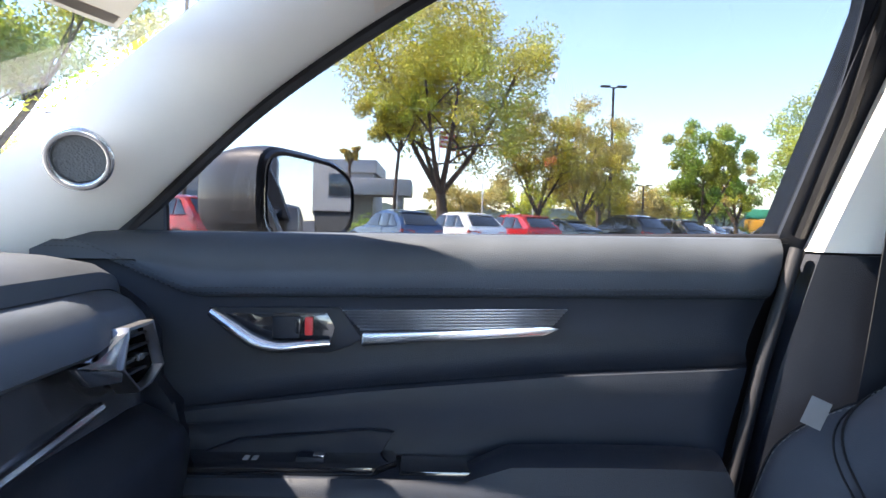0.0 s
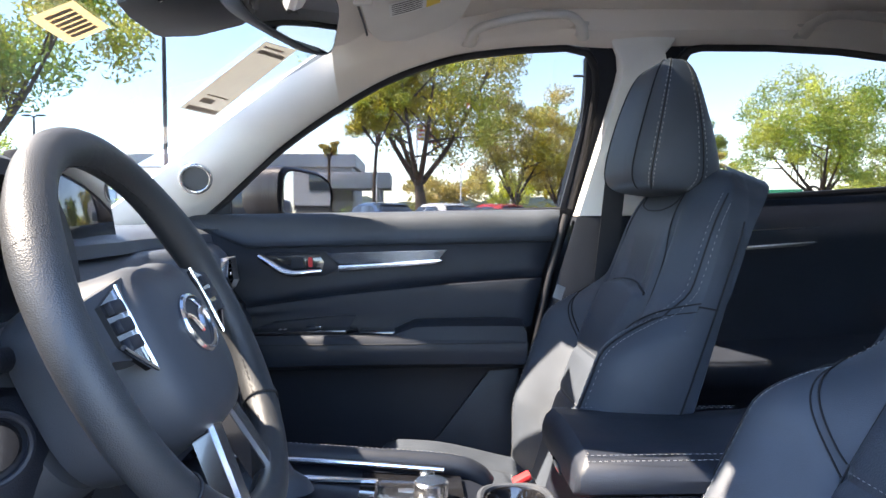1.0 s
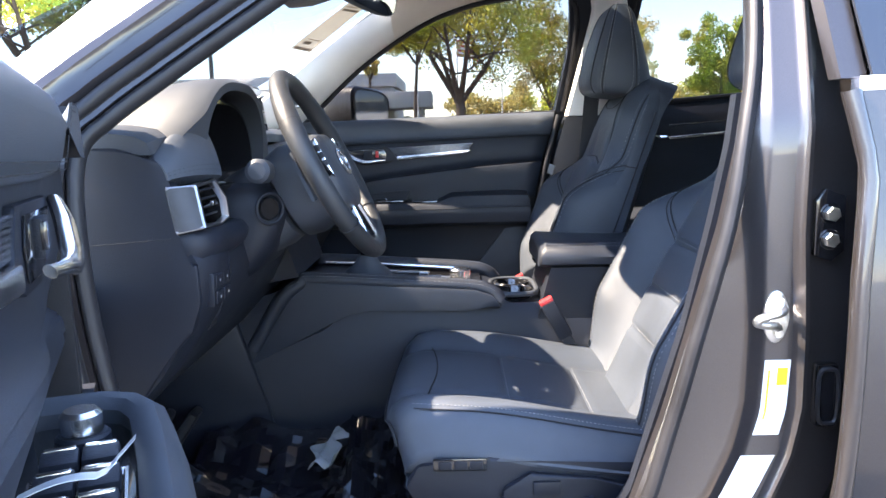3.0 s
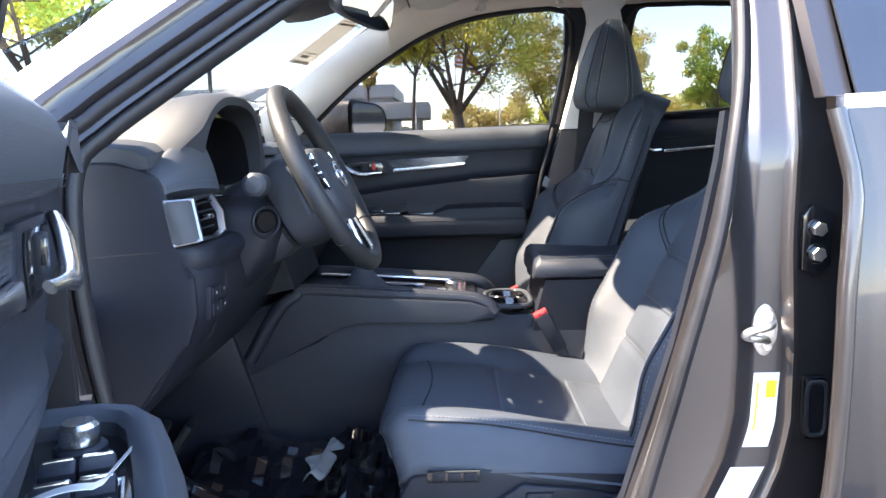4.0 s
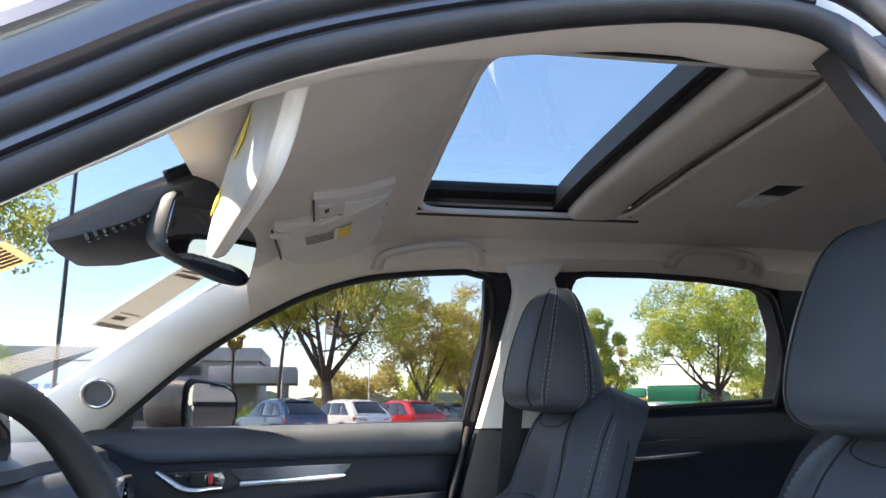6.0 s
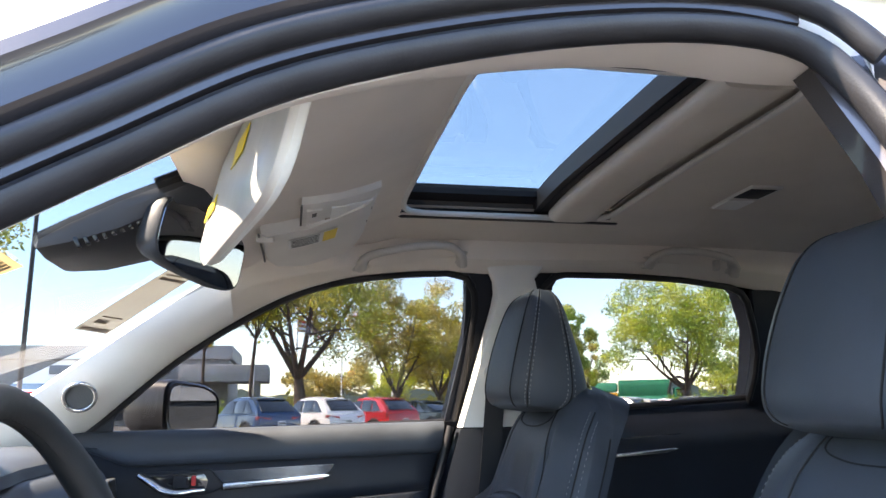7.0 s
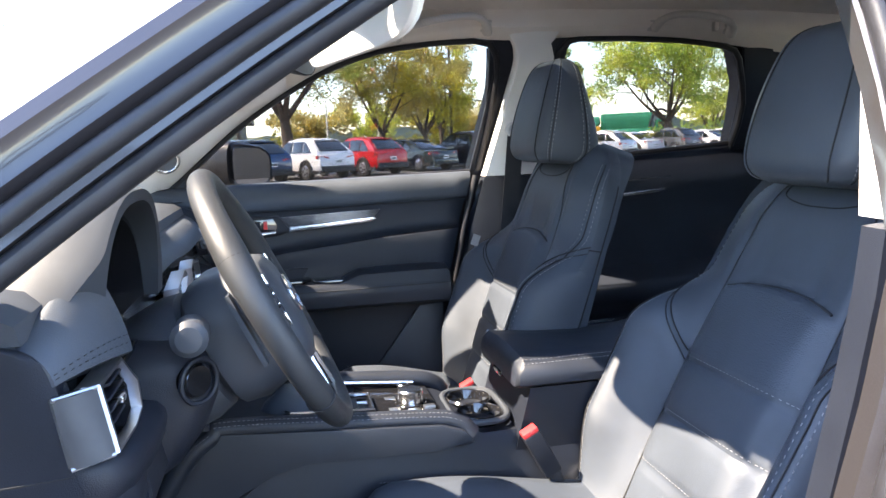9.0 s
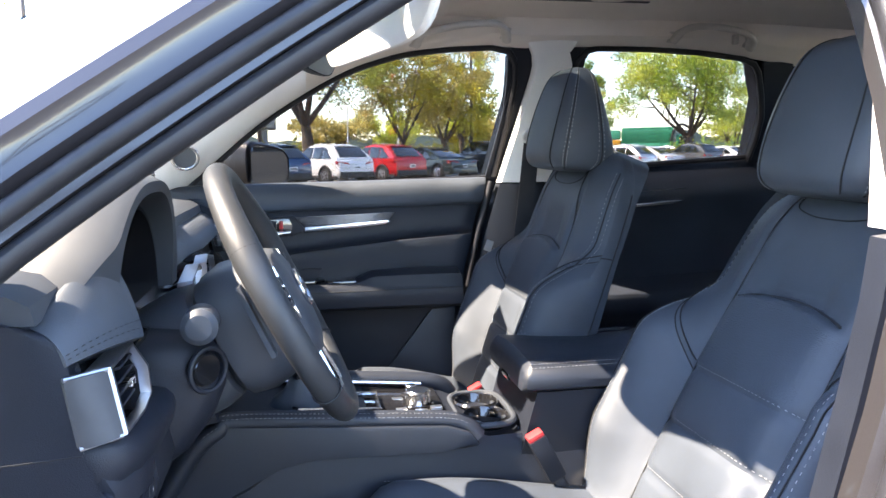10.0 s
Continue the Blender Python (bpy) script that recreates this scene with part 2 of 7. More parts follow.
# ---- the car's shell ----
# edges of the openings: passenger side window line, driver side door seal, windscreen edge
WIN_EDGE = [(-0.40, 0.752, 1.045), (-0.30, 0.715, 1.128), (-0.187, 0.674, 1.222), (-0.067, 0.639, 1.301), (0.055, 0.611, 1.366), (0.18, 0.593, 1.406), (0.308, 0.585, 1.424), (0.43, 0.582, 1.431)]
SEAL_EDGE = [(-0.348, -0.758, 1.008), (-0.318, -0.728, 1.052), (-0.245, -0.690, 1.112), (-0.121, -0.648, 1.202), (-0.028, -0.630, 1.264), (0.065, -0.622, 1.320), (0.165, -0.613, 1.358), (0.277, -0.600, 1.390), (0.39, -0.593, 1.408), (0.474, -0.595, 1.402)]
SHIELD_EDGE = [(-0.66, 0.66, 1.02), (-0.52, 0.635, 1.108), (-0.443, 0.622, 1.161), (-0.292, 0.600, 1.271), (-0.12, 0.545, 1.381), (-0.004, 0.500, 1.439)]


def shield_x(y, z):
    return -0.331 + (z - 1.277) / 0.48 + 0.06 * ((y / 0.6) ** 2 - 0.45)


def roof_z(x, y):
    z = 1.538 - 0.062 * min(1.1, abs(y) / 0.60) ** 4
    if x < 0.30:
        dip = lerp([(0, 0.125), (0.05, 0.116), (0.10, 0.102), (0.15, 0.082), (0.20, 0.055), (0.25, 0.024), (0.30, 0)], x)
        z -= dip * (1 - 0.45 * min(1, abs(y) / 0.55) ** 2) + max(0, -x) * 0.25
    if x > 1.0:
        z -= 0.06 * (x - 1.0) ** 2
    return z


suv = thing("suv_body", "dark grey metallic SUV body shell standing on the asphalt", "car body", (0.5, 0, 0))

# windscreen and its black border
tp("windscreen", sheet(lambda u, v: (lambda y, z: (shield_x(y, z), y, z))((-1 + 2 * u) * (0.70 - 0.16 * v), 1.0 + 0.465 * v), 16, 12, (-0.004, 0, 0.005)), SHIELD, suv, "clear laminated windscreen").visible_shadow = False
tp("dot_band", sheet(lambda u, v: (lambda y, z: (shield_x(y, z) + 0.004, y, z))(-0.16 + 0.32 * u, 1.40 + 0.05 * v), 6, 3, (0.001, 0, -0.001)), GLOSS, suv, "black dotted shade band on the glass")

# pillar trims by the windscreen
def pillar_trim(edge_out, edge_in, bulge):
    a, b = spl(edge_in, 30), spl(edge_out, 30)
    rings = []
    for p, q in zip(a, b):
        d = q - p
        s = 1 if p.y > 0 else -1
        inward = Vector((0.25, -0.75 * s, -0.45)).normalized()
        front = [p + d * t + inward * bulge * math.sin(math.pi * min(1, t * 0.9 + 0.1)) ** 0.7 for t in (0, 0.03, 0.08, 0.18, 0.32, 0.5, 0.68, 0.82, 0.92, 0.97, 1)]
        back = [p + d * t - inward * 0.035 for t in (0.9, 0.5, 0.1)]
        rings.append(front + back)
    return loft(rings)


pass_edge = spl(WIN_EDGE, 40)
tp("pillar_trim", pillar_trim([tuple(p) for p in pass_edge[0:32:4]], SHIELD_EDGE, 0.026), TRIMGREY, suv, "pale grey windscreen pillar trim")
tp("pillar_trim", pillar_trim([(x, y + 0.015, z) for x, y, z in SEAL_EDGE[1:7]], [(x, -y, z) for x, y, z in SHIELD_EDGE[1:]], 0.012), TRIMGREY, suv, "pale grey windscreen pillar trim")
# tweeter in the far pillar
sp, sn = Vector((-0.346, 0.588, 1.152)), Vector((0.22, -0.86, -0.42)).normalized()
tweeter = thing("tweeter_speaker", "round dark mesh tweeter in a bright ring on the pillar trim", "speaker", sp)
tp("ring", tube([sp + sn * 0.004 + (sn.orthogonal().normalized() * math.cos(a) + sn.cross(sn.orthogonal().normalized()) * math.sin(a)) * 0.030 for a in [k * math.tau / 32 for k in range(32)]], 0.0045, 10, True), CHROME, tweeter, "satin silver ring")
GRILLE = mat("speaker_mesh", (0.09, 0.095, 0.10), 0.5, 0.3, bump=1.0, bump_scale=420, cells=True)
tp("grille", cyl(sp - sn * 0.012, sp + sn * 0.003, 0.027, 32, 0.002), GRILLE, tweeter, "dark grey perforated grille")

# headliner with the sunroof opening cut through it
SR = (0.295, 0.765, 0.42)
SN = -0.28
head = bmesh.new()
xs = sorted(set([0.025 * i for i in range(13)] + [0.35 + 0.05 * i for i in range(34)] + [SR[0], SR[1]]))
ys = sorted(set([-0.62 + 0.04 * i for i in range(32)] + [SN, SR[2]]))
grid = {}
for i, x in enumerate(xs):
    for j, y in enumerate(ys):
        yy = y * (1 if x > 0.25 else 0.80 + 0.20 * max(0, x) / 0.25)
        grid[i, j] = (head.verts.new((x, yy, roof_z(x, yy))), head.verts.new((x, yy, roof_z(x, yy) + 0.018)))
for i in range(len(xs) - 1):
    for j in range(len(ys) - 1):
        if SR[0] - 1e-6 <= xs[i] and xs[i + 1] <= SR[1] + 1e-6 and SN - 1e-6 <= ys[j] and ys[j + 1] <= SR[2] + 1e-6:
            continue
        for k in (0, 1):
            head.faces.new([grid[q][k] for q in ((i, j), (i + 1, j), (i + 1, j + 1), (i, j + 1))])
tagged(part("ceiling", head, FABRIC), "pale grey fabric headliner with a sunroof opening", "ceiling", kind="structure")

# side rails of the headliner, down to the openings
RAIL_P = [tuple(p) for p in pass_edge[18:]] + [(0.49, 0.585, 1.425), (0.60, 0.588, 1.428), (0.72, 0.582, 1.432), (0.862, 0.581, 1.432), (1.012, 0.584, 1.426), (1.154, 0.591, 1.411), (1.32, 0.605, 1.39), (1.6, 0.61, 1.36), (2.0, 0.61, 1.30)]


def rail(edge, s, lip=0.0):
    rings = []
    screen = sorted((x, y, z) for x, y, z in SHIELD_EDGE)
    for p in spl(edge, 48):
        top = Vector((p.x, s * 0.545, roof_z(p.x, 0.545) + 0.004))
        if p.x < 0.25:
            top.y = s * (0.545 * (0.80 + 0.20 * max(0, p.x) / 0.25))
            top.z = roof_z(p.x, top.y) + 0.004
        out = Vector((0, s * 0.03, 0.02))
        mid = (p + top) / 2 + Vector((0, -s * 0.016, -0.014))
        back = [top + out, mid + out * 1.5, p + out]
        if lip:
            if p.x < 0:
                top = Vector((p.x, s * lerp([(x, y) for x, y, z in screen], p.x), lerp([(x, z) for x, y, z in screen], p.x)))
            drop = lerp([(-0.30, 0.040), (-0.12, 0.035), (-0.04, 0.026), (0.07, 0.024), (0.25, 0.019), (0.45, 0.012)], p.x)
            mid = Vector((p.x, p.y - s * lerp([(-0.30, 0.04), (-0.1, 0.05), (0.07, 0.078), (0.25, 0.085)], p.x), p.z + drop))
            back = [top + Vector((0, s * 0.012, 0.010)), (p + top) / 2 + Vector((0, s * 0.010, 0.020)), p + Vector((0, 0, 0.012))]
        rings.append([p, p * 0.7 + mid * 0.3 + Vector((0, -s * 0.004, -0.004)), mid, mid * 0.93 + top * 0.07 + Vector((0, -s * 0.004, 0)), mid * 0.4 + top * 0.6 + Vector((0, -s * 0.004, -0.004)), top] + back)
    return loft(rings)


tp("roof_rail_trim", rail(RAIL_P, 1), FABRIC, suv, "pale grey roof rail trim")
tp("roof_rail_trim", rail([(x, y + 0.012, z + 0.004) for x, y, z in SEAL_EDGE[1:]] + [(0.56, -0.60, 1.40), (0.75, -0.59, 1.42), (1.1, -0.60, 1.41), (1.5, -0.61, 1.37), (2.0, -0.61, 1.30)], -1, 1.0), FABRIC, suv, "pale grey roof rail trim")
def header(u, v):
    y = -0.50 + u
    z0 = 1.412 - 0.02 * (y / 0.5) ** 2
    a, b = Vector((shield_x(y, z0) + 0.012, y, z0)), Vector((0.03, y, roof_z(0.03, y)))
    return a + (b - a) * v + Vector((0.3, 0, -1)) * 0.010 * math.sin(math.pi * v)


tp("header_trim", sheet(header, 20, 8, (0, 0, 0.02)), FABRIC, suv, "pale grey fabric over the windscreen header")

# outer roof skin with the hole over the sunroof
skin = bmesh.new()
for (xa, xb, ya, yb) in ((-0.02, 0.24, -0.62, 0.62), (0.80, 2.05, -0.62, 0.62), (0.24, 0.80, -0.62, SN - 0.03), (0.24, 0.80, 0.45, 0.62)):
    sheet(lambda u, v: (lambda x, y: (x, y, roof_z(x, y * 0.98) + 0.085 - 0.02 * (abs(y) / 0.62) ** 4))(xa + (xb - xa) * u, ya + (yb - ya) * v), 10, 10, (0, 0, -0.012), skin)
tp("roof_panel", skin, PAINT, suv)

# sunroof: dark well, frame, glass and the rolled blind
sunroof = thing("sunroof", "tinted glass sunroof in a black frame, blind drawn back", "sunroof", (0.5, 0, 1.56))
well = bmesh.new()
for y in (0.433, SN - 0.012):
    sheet(lambda u, v: (0.27 + 0.52 * u, y, roof_z(0.5, y) - 0.003 + 0.075 * v), 4, 2, (0, 0.012, 0), well)
box((0.279, 0.07, 1.590), (0.014, 0.73, 0.07), 0.003, bm=well)
tp("well", well, RUBBER, sunroof, "black sunroof well")
across = lambda xa, xb, za, zb, n=20: loft([[(xa, y, roof_z(0.5, y) + za), (xb, y, roof_z(0.5, y) + za), (xb, y, roof_z(0.5, y) + zb), (xa, y, roof_z(0.5, y) + zb)] for y in [SN - 0.008 + (0.436 - SN) * k / n for k in range(n + 1)]])
frame_bar = tp("frame", across(0.592, 0.645, 0.014, 0.052), RUBBER, sunroof, "black rear frame bar")
tp("frame", across(0.64, 0.80, 0.024, 0.030), RUBBER, sunroof, "black rubber lip")
tp("frame_groove", across(0.606, 0.612, 0.0115, 0.0145), HARD, frame_bar)
tp("frame", loft([[(x, 0.400, roof_z(0.5, 0.4) + 0.038), (x, 0.432, roof_z(0.5, 0.43) + 0.034), (x, 0.432, roof_z(0.5, 0.43) + 0.05), (x, 0.400, roof_z(0.5, 0.4) + 0.05)] for x in (0.285, 0.60)]), RUBBER, sunroof, "black side frame")
tp("glass", sheet(lambda u, v: (0.283 + 0.345 * u, -0.29 + 0.72 * v, roof_z(0.5, -0.29 + 0.72 * v) + 0.054), 4, 12, (0, 0, 0.005)), TINTED, sunroof, "tinted glass panel")
blind = [(0.640 + 0.019 * math.cos(a), 0.006 + 0.017 * math.sin(a)) for a in [math.pi * (0.5 + k / 10) for k in range(11)]] + [(0.70, -0.010), (0.728, -0.006), (0.740, 0.004), (0.740, 0.014), (0.70, 0.022)]
tp("blind", loft([[(x, y, roof_z(0.5, y) + z) for x, z in blind] for y in [-0.272 + 0.687 * k / 24 for k in range(25)]]), FABRIC, sunroof, "pale grey rolled blind")
loop = []
for k in range(72):
    a = k * math.tau / 72
    c, s_ = math.cos(a), math.sin(a)
    x = 0.530 + 0.238 * math.copysign(abs(c) ** 0.20, c)
    y = 0.07 + 0.352 * math.copysign(abs(s_) ** 0.14, s_)
    loop.append((x, y, roof_z(x, y) + 0.001))
tp("edge_trim", tube(loop, 0.0065, 8, True), TRIMGREY, sunroof, "pale grey edge trim")

# driver side door frame: rubber seal and painted pillar swept along the opening
FRAME_PATH = [(-0.22, -0.775, 0.46), (-0.30, -0.775, 0.60), (-0.335, -0.775, 0.75), (-0.348, -0.775, 0.90)] + SEAL_EDGE + [(0.506, -0.612, 1.363), (0.518, -0.640, 1.30), (0.516, -0.678, 1.21), (0.503, -0.722, 1.10), (0.482, -0.752, 1.0), (0.463, -0.765, 0.90), (0.425, -0.770, 0.76), (0.392, -0.772, 0.64), (0.345, -0.775, 0.50), (0.25, -0.775, 0.40)]


def sweep(path, section, n=80, mid=Vector((0.1, -0.68, 1.05))):
    pts = spl(path, n)
    rings = []
    for i, p in enumerate(pts):
        d = (pts[min(i + 1, n)] - pts[max(i - 1, 0)]).normalized()
        o = Vector((0, -0.915, 0.403)) if p.z > 1.1 else Vector((0, -1, 0.403 * smooth(0.9, 1.1, p.z))).normalized()
        o = (o - d * o.dot(d)).normalized()
        a = o.cross(d).normalized()
        if a.dot(p - mid) < 0:
            a = -a
        rings.append([p + a * x + o * y for x, y in section])
    return rings


def circle(cx, cy, rx, ry, n=12):
    return [(cx + rx * math.cos(k * math.tau / n), cy + ry * math.sin(k * math.tau / n)) for k in range(n)]


tp("door_seal", loft(sweep(FRAME_PATH, circle(0.003, 0.006, 0.0095, 0.013))), RUBBER, suv, "black rubber bulb seal")
tp("door_seal", loft(sweep(FRAME_PATH[:15], circle(0.026, 0.026, 0.009, 0.011))), RUBBER, suv, "black outer rubber seal")
PILLAR = FRAME_PATH[:14]
tp("pillar", loft(sweep(PILLAR, [(0.010, 0.0), (0.012, 0.018), (0.034, 0.026), (0.040, 0.040), (0.056, 0.044), (0.064, 0.052), (0.076, 0.052), (0.085, 0.040), (0.088, 0.012), (0.088, -0.02), (0.05, -0.03), (0.018, -0.02)])), PAINT_SHADE, suv, "grey painted windscreen pillar and roof rail, darkened as in shade")

tp("pillar", loft([[(q.x, -q.y, q.z) for q in ring] for ring in sweep([(-0.40, -0.765, 1.00)] + [(x, -y - 0.012, z) for x, y, z in WIN_EDGE], [(0.0, 0.004), (0.02, 0.020), (0.05, 0.030), (0.09, 0.030), (0.11, 0.0), (0.05, -0.012)])]), PAINT_SHADE, suv, "painted far windscreen pillar, darkened as in shade")

# driver side middle pillar: painted jamb between the two doors
rings = []
for k in range(33):
    z = 0.38 + 1.02 * k / 32
    xs_ = lerp([(0.38, 0.26), (0.50, 0.345), (0.64, 0.392), (0.76, 0.425), (0.90, 0.463), (1.0, 0.482), (1.10, 0.503), (1.21, 0.516), (1.30, 0.518), (1.40, 0.50)], z)
    f0 = lerp([(0.38, 0.36), (0.54, 0.462), (0.60, 0.490), (0.66, 0.506), (0.76, 0.512), (0.90, 0.508), (1.04, 0.513), (1.17, 0.528), (1.40, 0.54)], z)
    f1 = f0 + lerp([(0.38, 0.06), (0.75, 0.040), (1.0, 0.036), (1.4, 0.03)], z)
    t = 0.44 * max(0, z - 1.03)
    rings.append([(xs_ + 0.008, -0.735 + t, z), (xs_ + 0.022, -0.752 + t, z), (f0 - 0.02, -0.756 + t, z), (f0 - 0.008, -0.762 + t, z), (f0 - 0.002, -0.775 + t, z), (f0 + 0.004, -0.779 + t, z), (f1 - 0.004, -0.779 + t, z), (f1 + 0.003, -0.785 + t, z), (f1 + 0.006, -0.792 + t, z), (f1 + 0.012, -0.789 + t, z), (f1 + 0.018, -0.772 + t, z), (f1 + 0.03, -0.768 + t, z), (f1 + 0.09, -0.768 + t, z), (f1 + 0.09, -0.71 + t, z), (xs_ + 0.01, -0.71 + t, z)])
tp("pillar", loft(rings), PAINT, suv, "dark grey painted middle pillar jamb")
rings = []
for k in range(13):
    z = 1.07 + 0.33 * k / 12
    yi = lerp([(1.07, -0.613), (1.20, -0.609), (1.30, -0.602), (1.34, -0.594), (1.40, -0.585)], z)
    yo = -0.715 + 0.42 * max(0, z - 1.03)
    rings.append([(0.532, min(yo, yi - 0.025), z), (0.534, (min(yo, yi - 0.025) + yi) / 2, z), (0.540, yi - 0.008, z), (0.546, yi - 0.002, z), (0.555, yi, z), (0.60, yi + 0.002, z), (0.66, yi + 0.002, z), (0.66, min(yo, yi - 0.025), z)])
tp("pillar_trim", loft(rings), TRIMGREY, suv, "pale grey middle pillar trim")
tp("pillar_trim", loft([[(x0, -0.71, z), (x0 + 0.006, -0.672, z), (x0 + 0.05, -0.655, z), (x0 + 0.15, -0.655, z), (x0 + 0.15, -0.71, z)] for x0, z in ((0.30, 0.42), (0.36, 0.52), (0.43, 0.75), (0.465, 0.90), (0.485, 1.0), (0.493, 1.066))]), HARD, suv, "black lower middle pillar trim")
tp("sill_panel", box((-0.05, -0.745, 0.345), (0.95, 0.11, 0.13), 0.02), PAINT, suv, "dark grey painted door sill")
tp("scuff_plate", box((-0.05, -0.70, 0.415), (0.86, 0.09, 0.012), 0.004), HARD, suv, "black plastic scuff plate")

# striker and paper labels on the jamb
striker = thing("door_striker", "bright steel door striker loop bolted to the jamb", "striker", (0.524, -0.779, 0.79))
tp("plate", prism([(0.524 + 0.016 * math.cos(a), -0.779, 0.785 + 0.034 * math.sin(a)) for a in [k * math.tau / 20 for k in range(20)]], (0, -0.004, 0), 0.001), STEEL, striker)
tp("loop", tube(spl([(0.530, -0.781, 0.800), (0.522, -0.806, 0.797), (0.495, -0.809, 0.790), (0.492, -0.806, 0.783), (0.515, -0.800, 0.778), (0.528, -0.781, 0.770)], 20), 0.0055, 10), STEEL, striker)
for z in (0.806, 0.764):
    tp("bolt", cyl((0.527, -0.782, z), (0.527, -0.788, z), 0.0065, 12, 0.001), STEEL, striker)
label = thing("jamb_label", "white paper label with a yellow panel on the jamb", "label", (0.515, -0.782, 0.68))


def jamb_quad(z0, z1, a, b, o):
    f = lambda z: lerp([(0.38, 0.36), (0.54, 0.462), (0.60, 0.490), (0.66, 0.506), (0.76, 0.512)], z)
    return sheet(lambda u, v: (f(z0 + (z1 - z0) * v) + a + (b - a) * u, -0.7792 - o, z0 + (z1 - z0) * v), 1, 8, (0, -0.0006, 0))


tp("sheet", jamb_quad(0.628, 0.728, 0.003, 0.036, 0.0005), WHITE, label)
tp("panel", jamb_quad(0.695, 0.718, 0.020, 0.033, 0.0016), YELLOW, label, "yellow panel")
tp("bar", jamb_quad(0.650, 0.715, 0.008, 0.0105, 0.0016), YELLOW, label, "yellow line of small print")
label2 = thing("jamb_label", "long white paper label low on the jamb", "label", (0.46, -0.782, 0.56))
tp("sheet", jamb_quad(0.47, 0.600, -0.004, 0.040, 0.0005), WHITE, label2)
tp("hinge_bracket", prism([(0.568, -0.772, 0.862), (0.568, -0.772, 0.93), (0.580, -0.772, 0.945), (0.605, -0.772, 0.935), (0.605, -0.772, 0.867), (0.590, -0.772, 0.854)], (0, -0.010, 0), 0.002), GLOSS, suv)
for z in (0.914, 0.882):
    tp("hinge_bolt", cyl((0.586, -0.782, z), (0.586, -0.792, z), 0.0095, 6, 0.0015), STEEL, suv)
    tp("hinge_washer", cyl((0.586, -0.781, z), (0.586, -0.785, z), 0.013, 20, 0.001), GLOSS, suv)
tp("latch_box", box((0.592, -0.775, 0.68), (0.03, 0.02, 0.085), 0.008), GLOSS, suv, "black rubber grommet in the jamb")
tp("grommet_ring", tube([(0.592 + 0.013 * math.copysign(abs(math.cos(a)) ** 0.5, math.cos(a)), -0.786, 0.68 + 0.036 * math.copysign(abs(math.sin(a)) ** 0.5, math.sin(a))) for a in [k * math.tau / 28 for k in range(28)]], 0.003, 6, True), RUBBER, suv)

# rear door on the driver side, closed, seen from outside
rear_door = thing("rear_door", "closed dark grey metallic rear door with privacy glass", "door", (1.0, -0.85, 0.4))
tp("skin", sheet(lambda u, v: (lambda z: (lerp([(0.40, 0.565), (0.60, 0.580), (0.84, 0.586), (0.97, 0.598), (1.06, 0.580)], z) + u * 1.0, -0.815 - 0.055 * math.sin(math.pi * min(1, (z - 0.30) / 0.85)) - 0.012 * smooth(0, 0.06, u), z))(0.38 + 0.68 * v), 20, 16, (0, 0.03, 0)), PAINT, rear_door)
tp("edge", tube([(lerp([(0.40, 0.565), (0.60, 0.580), (0.84, 0.586), (0.97, 0.598), (1.06, 0.580)], 0.38 + 0.68 * k / 20) - 0.002, -0.818 - 0.050 * math.sin(math.pi * min(1, (0.38 + 0.68 * k / 20 - 0.30) / 0.85)), 0.38 + 0.68 * k / 20) for k in range(21)], 0.010, 10), PAINT, rear_door, "folded grey door edge")
tp("sill_strip", sheet(lambda u, v: (0.585 + u, -0.836, 1.060 + 0.016 * v + 0.02 * u), 8, 2, (0, 0.02, 0)), CHROME, rear_door, "chrome window sill strip")
tp("window_frame", sheet(lambda u, v: (0.574 + 0.030 * u - 0.02 * v, -0.815 + 0.16 * v, 1.075 + 0.37 * v), 2, 6, (0, 0.03, 0)), PAINT, rear_door, "grey window frame")
tp("pane", sheet(lambda u, v: (0.604 + 0.75 * u - 0.02 * v, -0.828 + 0.16 * v, 1.076 + 0.35 * v), 6, 6, (0, 0.005, 0)), DARKGLASS, rear_door, "dark privacy glass")

# front, rear and lower closings of the body
tp("bonnet", sheet(lambda u, v: (-2.05 + 1.25 * u, -0.80 + 1.6 * v, 0.80 + 0.20 * u ** 0.6 - 0.06 * (2 * v - 1) ** 2), 12, 12, (0, 0, -0.02)), PAINT, suv)
tp("firewall", box((-0.80, 0, 0.65), (0.06, 1.40, 0.68), 0.02), CARPET, suv)
tp("front_fender", box((-1.35, -0.80, 0.62), (1.25, 0.10, 0.40), 0.04), PAINT, suv)
tp("front_fender", box((-1.35, 0.80, 0.62), (1.25, 0.10, 0.40), 0.04), PAINT, suv)
tp("tailgate", box((2.05, 0, 0.85), (0.08, 1.45, 1.05), 0.04), PAINT, suv)
tp("rear_side", box((1.75, -0.78, 0.75), (0.55, 0.10, 0.80), 0.04), PAINT, suv)
tp("rear_side", box((1.75, 0.78, 0.75), (0.55, 0.10, 0.80), 0.04), PAINT, suv)
tp("quarter_trim", sheet(lambda u, v: (1.40 + 0.6 * u, 0.70 - 0.095 * v, 1.08 + 0.33 * v), 4, 6, (0, 0.03, 0)), TRIMGREY, suv, "pale grey rear quarter trim")
tp("quarter_trim", sheet(lambda u, v: (1.30 + 0.7 * u, -0.70 + 0.095 * v, 1.08 + 0.33 * v), 4, 6, (0, -0.03, 0)), TRIMGREY, suv, "pale grey rear quarter trim")
